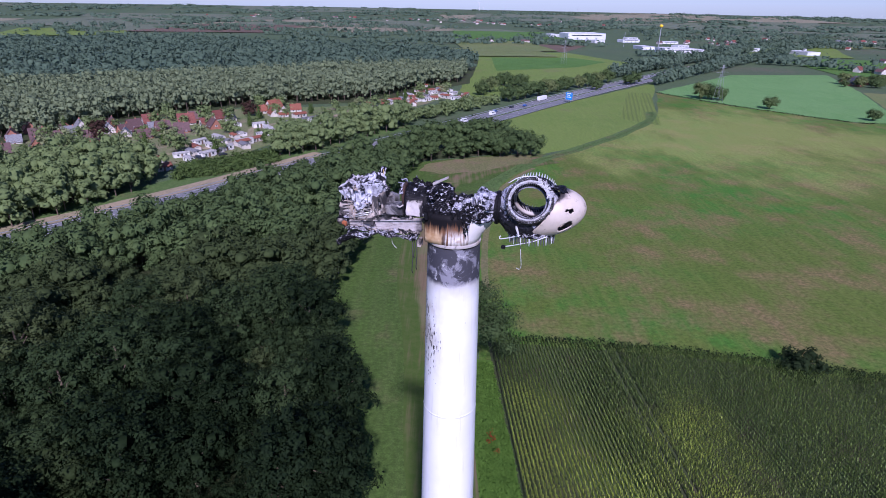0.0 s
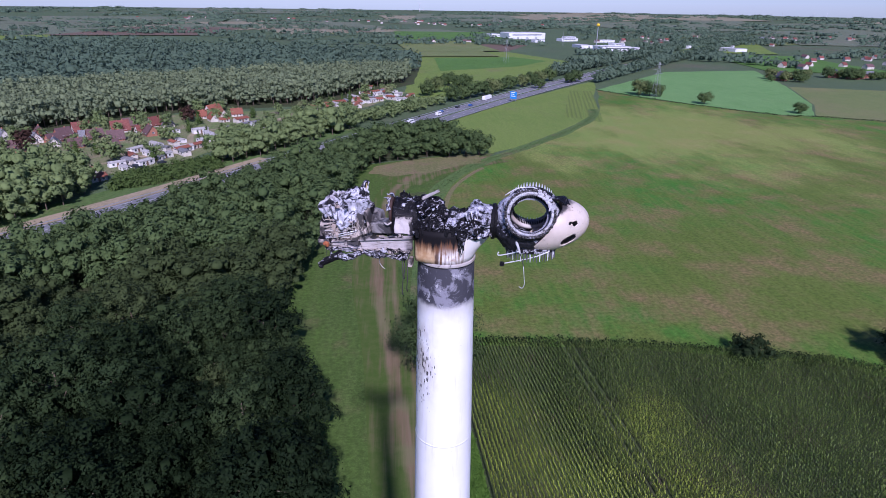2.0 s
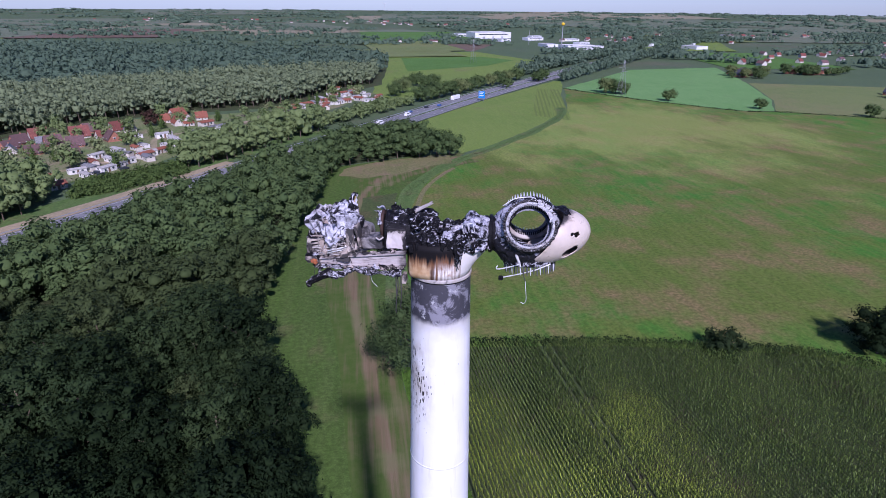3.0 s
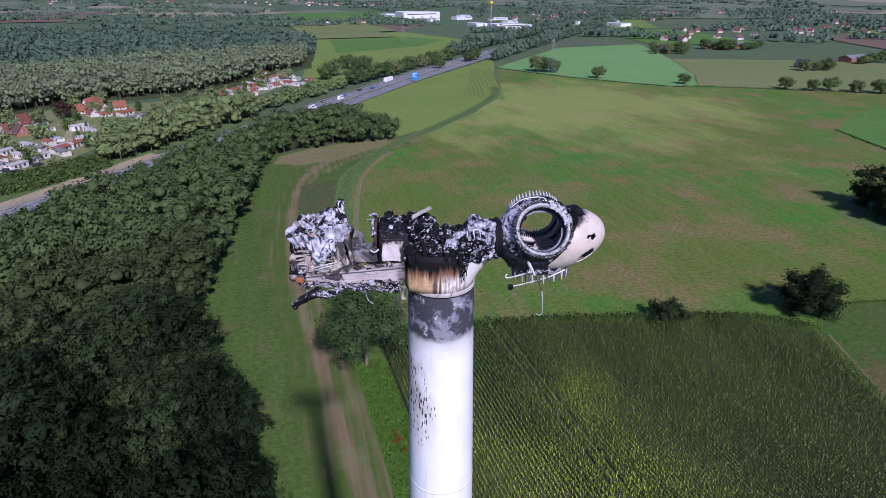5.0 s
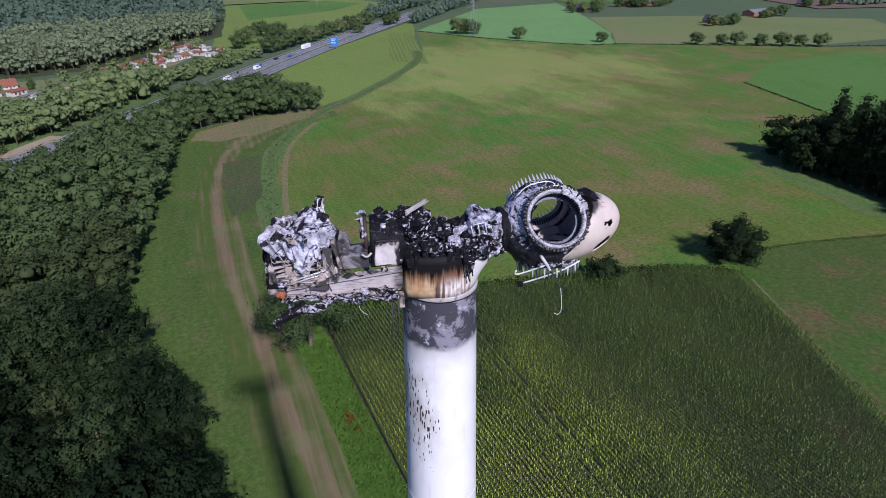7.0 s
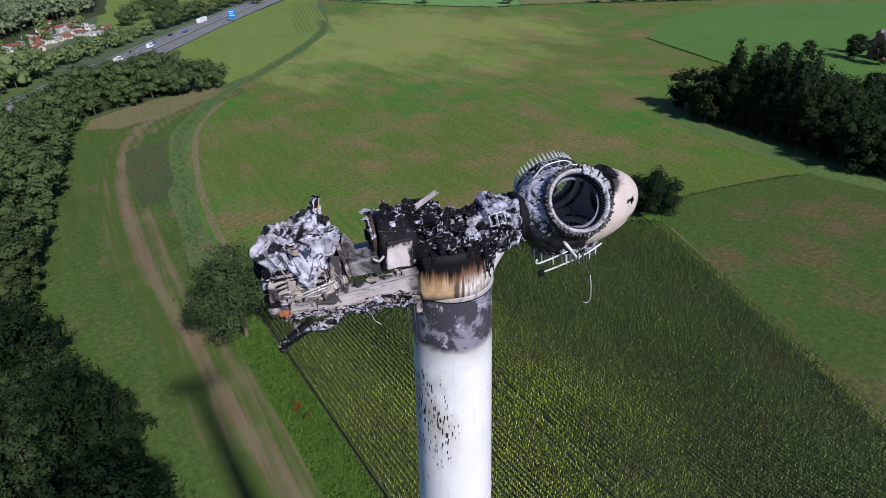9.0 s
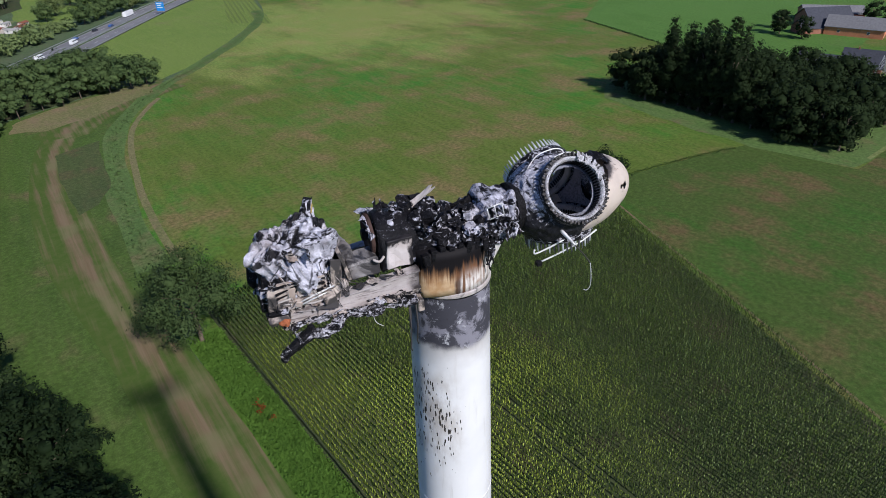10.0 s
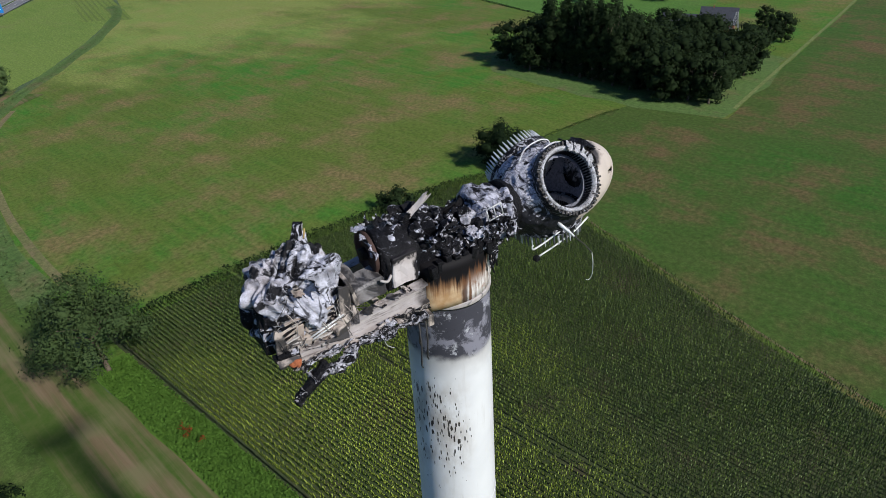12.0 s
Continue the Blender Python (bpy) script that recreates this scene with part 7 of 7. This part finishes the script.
    for x, y, z in ((0.78, -0.62, 66.18), (0.98, -0.58, 66.20), (0.6, -0.5, 66.25)):
        bm = bmesh.new()
        revolve(bm, [(0.001, -0.16), (0.085, -0.16), (0.09, -0.12), (0.09, 0.12), (0.07, 0.16), (0.001, 0.16)], 16, Matrix.Translation((x, y, z)))
        part("canister", bm, M_SOOT, heap, "small black canister", True)
    bm = bmesh.new()
    sheet(bm, (-0.55, 0.02, 66.98), 0.62, 0.13, Euler((0.35, -0.48, 0.15)).to_matrix().to_4x4(), 77, 0.10, 0.04)
    part("bent_strut", bm, M_PALE, heap, "bent pale strut pointing up")
    tube("bent_tube", smooth3([(-0.9, 0.0, 66.72), (-0.6, 0.05, 66.95), (-0.33, 0.10, 67.12)]), 0.035, M_PALE, heap)
    # square lattice before the bearing
    q = [Vector(p) for p in ((0.72, -0.60, 66.66), (1.06, -0.64, 66.74), (1.12, -0.66, 66.46), (0.78, -0.62, 66.38))]
    for a, b in ((q[0], q[1]), (q[1], q[2]), (q[2], q[3]), (q[3], q[0]), (q[0].lerp(q[1], 0.5), q[2].lerp(q[3], 0.5))):
        tube("frame_bar", [a, a.lerp(b, 0.5), b], 0.016, M_PIPE, heap, sides=5)
    # char hanging over the side of the saddle
    for k in range(6):
        x = rs.uniform(0.55, 0.8)
        p = Vector((x, -0.86, 65.95))
        pts = [p + Vector((rs.gauss(0, 0.03), -0.06 - 0.01 * i, -0.17 * i)) for i in range(rs.randint(3, 7))]
        tube("hanging_char", smooth3(pts, 3), [0.03 * (1 - 0.6 * i / (len(smooth3(pts, 3)) - 1)) + 0.01 * (i % 2) for i in range(len(smooth3(pts, 3)))], M_CHAR, heap, sides=5)


HUB = Vector((2.84, 0.0, 66.20))


def build_hub():
    """A hollow casting with three open blade flanges set with studs."""
    # blade directions: up towards the near side, up and away, straight down
    normals = [Vector((-0.06 * math.sin(a), math.cos(a), math.sin(a))).normalized() for a in (radians(144), radians(22), radians(262))]

    reach = (1.08, 0.92, 0.84)

    def shell(radius, name, material, parent, label=""):
        bm = bmesh.new()
        bmesh.ops.create_icosphere(bm, subdivisions=6, radius=radius)
        for v in bm.verts:
            v.co.x *= 0.98 if v.co.x > 0 else 1.16
        gone = [v for v in bm.verts if any(v.co.dot(n) > min(d, 0.92) - 0.06 for n, d in zip(normals, reach))]
        if material is M_INNER:  # oval opening towards the nose
            gone = list({*gone, *(v for v in bm.verts if v.co.x > 0 and (v.co.y / 0.30) ** 2 + ((v.co.z - 0.12) / 0.36) ** 2 < 1)})
        bmesh.ops.delete(bm, geom=gone, context="VERTS")
        bm.normal_update()
        if material is M_SHELL:
            crumple(bm, 0.07, 2.4, 2)
        bmesh.ops.translate(bm, verts=bm.verts, vec=HUB)
        return part(name, bm, material, parent, label, True)

    hub = shell(1.09, "hub", M_SHELL, turbine, "scorched cast hub with open blade flanges")
    shell(1.01, "hub_lining", M_INNER, hub, "smooth blue-grey inside of the hub")
    stud_bm = bmesh.new()
    revolve(stud_bm, [(0.001, 0), (0.024, 0), (0.020, 0.14), (0.008, 0.29), (0.001, 0.30)], 7)
    stud_me = bpy.data.meshes.new("stud")
    stud_bm.to_mesh(stud_me)
    stud_bm.free()
    stud_me.materials.append(M_STUD)
    dark_me = stud_me.copy()
    dark_me.materials.clear()
    dark_me.materials.append(M_STUD_DARK)
    for k, n in enumerate(normals):
        m = Matrix.Translation(HUB + n * (reach[k] - 0.98)) @ n.to_track_quat("Z", "Y").to_matrix().to_4x4()
        bm = bmesh.new()
        revolve(bm, [(0.745, 0.64), (0.80, 0.60), (0.815, 0.95), (0.80, 0.985), (0.755, 0.985)] if k == 0 else [(0.745, 0.64), (0.855, 0.60), (0.87, 0.95), (0.855, 0.985), (0.755, 0.985)], 72, m, True)
        part("blade_flange", bm, M_RING, hub, "sooty flange for a blade", True)
        bm = bmesh.new()
        revolve(bm, [(0.640, 0.60), (0.745, 0.60), (0.745, 0.975), (0.72, 1.01), (0.68, 1.0), (0.640, 0.92)], 72, m, True)
        ring = part("inner_ring", bm, M_WHITE_ASH if k == 0 else M_PALE, hub, "pale ash-covered inner bearing ring", True)
        bm = bmesh.new()
        for i in range(60):
            a = 2 * math.pi * i / 60
            box(bm, 0.615, 0.645, -0.018, 0.018, 0.72, 0.93, m @ Matrix.Rotation(a, 4, "Z"))
        part("gear_teeth", bm, M_SOOT, ring, "dark gear teeth inside the ring")
        if k == 0:  # burnt bolt blocks round the open flange
            bm = bmesh.new()
            for i in range(54):
                a = 2 * math.pi * i / 54
                box(bm, 0.750 + 0.012 * math.sin(i * 1.9), 0.830 + 0.012 * math.sin(i * 3.3), -0.020, 0.020, 0.90, 1.005 + 0.012 * math.sin(i * 2.7), m @ Matrix.Rotation(a, 4, "Z"))
            part("bolt_block", bm, M_WIRE, ring, "black bolt stubs round the flange")
            continue
        count = 48
        for i in range(count):
            a = 2 * math.pi * i / count
            ob = new("stud", stud_me if k == 1 or (k == 2 and i % 3 == 0) else dark_me)
            ob.parent = hub
            short = 1.0 + 0.08 * math.sin(i * 2.1)
            ob.matrix_basis = m @ Matrix.Translation((0.80 * math.cos(a), 0.80 * math.sin(a), 0.97)) @ Matrix.Diagonal((1.25, 1.25, short, 1))
    bm = bmesh.new()
    lie = Matrix.Translation((1.62, 0, HUB.z)) @ Matrix.Rotation(math.pi / 2, 4, "Y")
    revolve(bm, [(0.001, -0.07), (0.60, -0.07), (0.61, -0.06), (0.61, 0.03), (0.60, 0.04), (0.56, 0.05), (0.54, 0.30), (0.001, 0.30)], 48, lie)
    part("shaft_flange", bm, M_SOOT, turbine, "black main shaft flange")
    rs = random.Random(8)
    for i in range(4):  # peeled white crust on the rim of the open flange
        a = 0.35 + 0.28 * i
        bm = bmesh.new()
        m0 = Matrix.Translation(HUB + normals[0] * (reach[0] - 0.98)) @ normals[0].to_track_quat("Z", "Y").to_matrix().to_4x4()
        sheet(bm, m0 @ Vector((0.72 * math.cos(a), 0.72 * math.sin(a), 1.02)), 0.26, 0.20, (m0.to_3x3() @ Euler((0.2, 0.2, a)).to_matrix()).to_4x4(), i + 500, 0.15, 0.012)
        part("ash_flake", bm, M_WHITE_ASH, hub)
    for i in range(14):  # flakes of ash crust on the upper rear of the hub
        a, b = rs.uniform(2.3, 4.0), rs.uniform(0.3, 1.2)
        d = Vector((math.cos(a) * math.cos(b), math.sin(a) * math.cos(b), math.sin(b)))
        bm = bmesh.new()
        sheet(bm, HUB + Vector((d.x * 1.2, d.y * 1.07, d.z * 1.07)), rs.uniform(0.2, 0.5), rs.uniform(0.2, 0.4), d.to_track_quat("Z", "Y").to_matrix().to_4x4(), i + 300, 0.12, 0.015)
        part("ash_flake", bm, M_ASH if i % 3 else M_CHAR, hub)
    build_spinner()
    rods()


def build_spinner():
    """The cream nose that is left of the spinner, torn along its rim, with an oval hatch."""
    bm = bmesh.new()
    bmesh.ops.create_icosphere(bm, subdivisions=6, radius=1.0)
    for v in bm.verts:
        v.co = Vector((v.co.x * 1.60, v.co.y * 1.02, v.co.z * 0.90))
    keep = []
    for v in bm.verts:
        rim = 0.24 + 0.12 * noise.noise(v.co * 1.6) + 0.05 * noise.noise(v.co * 6) + (0.85 * v.co.z if v.co.z > 0 else 1.25 * v.co.z)
        hatch = ((v.co.x - 0.86) / 0.23) ** 4 + ((v.co.z + 0.42 - (v.co.x - 0.86) * 0.35) / 0.12) ** 4 < 1 and v.co.y < 0
        torn = (Vector(((v.co.x - 1.12) * 0.7, 0, v.co.z - 0.14))).length < 0.05 + 0.09 * noise.noise(v.co * 8) and v.co.y < 0
        if v.co.x < rim or hatch or torn:
            keep.append(v)
    bmesh.ops.delete(bm, geom=keep, context="VERTS")
    at = Matrix.Translation((HUB.x, -0.10, HUB.z)) @ Matrix.Rotation(radians(-12), 4, "Y") @ Matrix.Translation((0.30, 0, -0.03))
    bmesh.ops.transform(bm, matrix=at, verts=bm.verts)
    ob = part("spinner", bm, M_SPINNER, turbine, "cream nose of the spinner, torn and singed", True)
    mod = ob.modifiers.new("wall", "SOLIDIFY")
    mod.thickness, mod.offset = 0.03, -1
    bm = bmesh.new()
    sheet(bm, at @ Vector((0.72, -0.10, 0.80)), 0.62, 0.7, (at.to_3x3() @ Euler((0.1, 0.50, 0.2)).to_matrix()).to_4x4(), 91, 0.18, 0.02)
    part("charred_flap", bm, M_CHAR, ob, "black charred flap on the nose")


def rods():
    """Bent pale rods and a loose sensor hanging under the hub."""
    tube("bent_rod", smooth3([(1.88, -0.80, 65.42), (1.84, -0.82, 65.36), (1.92, -0.83, 65.32), (2.4, -0.88, 65.48), (3.0, -0.92, 65.72)]), 0.022, M_PIPE, turbine, "bent pale rod under the hub")
    tube("bent_rod", smooth3([(2.02, -0.80, 65.02), (2.5, -0.86, 65.18), (3.05, -0.90, 65.38), (3.5, -0.88, 65.60)]), 0.022, M_PIPE, turbine, "bent pale rod with a black block at its end")
    bm = bmesh.new()
    box(bm, 1.92, 2.07, -0.88, -0.74, 64.94, 65.08, None, 0.03)
    part("sensor_block", bm, M_SOOT, turbine, "black block at the rod's end")
    tube("loose_rod", smooth3([(2.42, -0.98, 65.90), (2.52, -1.20, 65.76), (2.58, -1.38, 65.66)]), [0.03, 0.045, 0.045, 0.04, 0.04, 0.035, 0.03, 0.028, 0.02], M_PIPE, turbine, "pale rod sticking out below the flange")
    tube("charred_cable", smooth3([(2.57, -1.36, 65.67), (2.66, -1.62, 65.54), (2.72, -1.80, 65.40)]), 0.014, M_WIRE, turbine, "thin charred cable at the rod's end")
    tube("hanging_wire", smooth3([(2.72, -1.80, 65.40), (2.75, -1.83, 65.15), (2.78, -1.82, 64.80), (2.72, -1.80, 64.66), (2.62, -1.80, 64.70)]), 0.010, M_PIPE, turbine, "thin wire hanging from the rod")
    tube("hand_rail", smooth3([(1.95, -0.15, 67.18), (2.3, 0.05, 67.36), (2.75, 0.12, 67.42), (2.95, 0.05, 67.40), (3.0, 0.0, 67.30)]), 0.016, M_PIPE, turbine, "bent pale hand rail on the hub")
    tube("hand_rail", smooth3([(2.6, -0.20, 67.36), (2.95, -0.15, 67.40), (3.2, -0.18, 67.34), (3.24, -0.2, 67.24)]), 0.016, M_PIPE, turbine, "bent pale hand rail on the hub")


build_tower()
build_bedplate()
build_rear_frame()
build_tail()
build_drive()
build_hub()
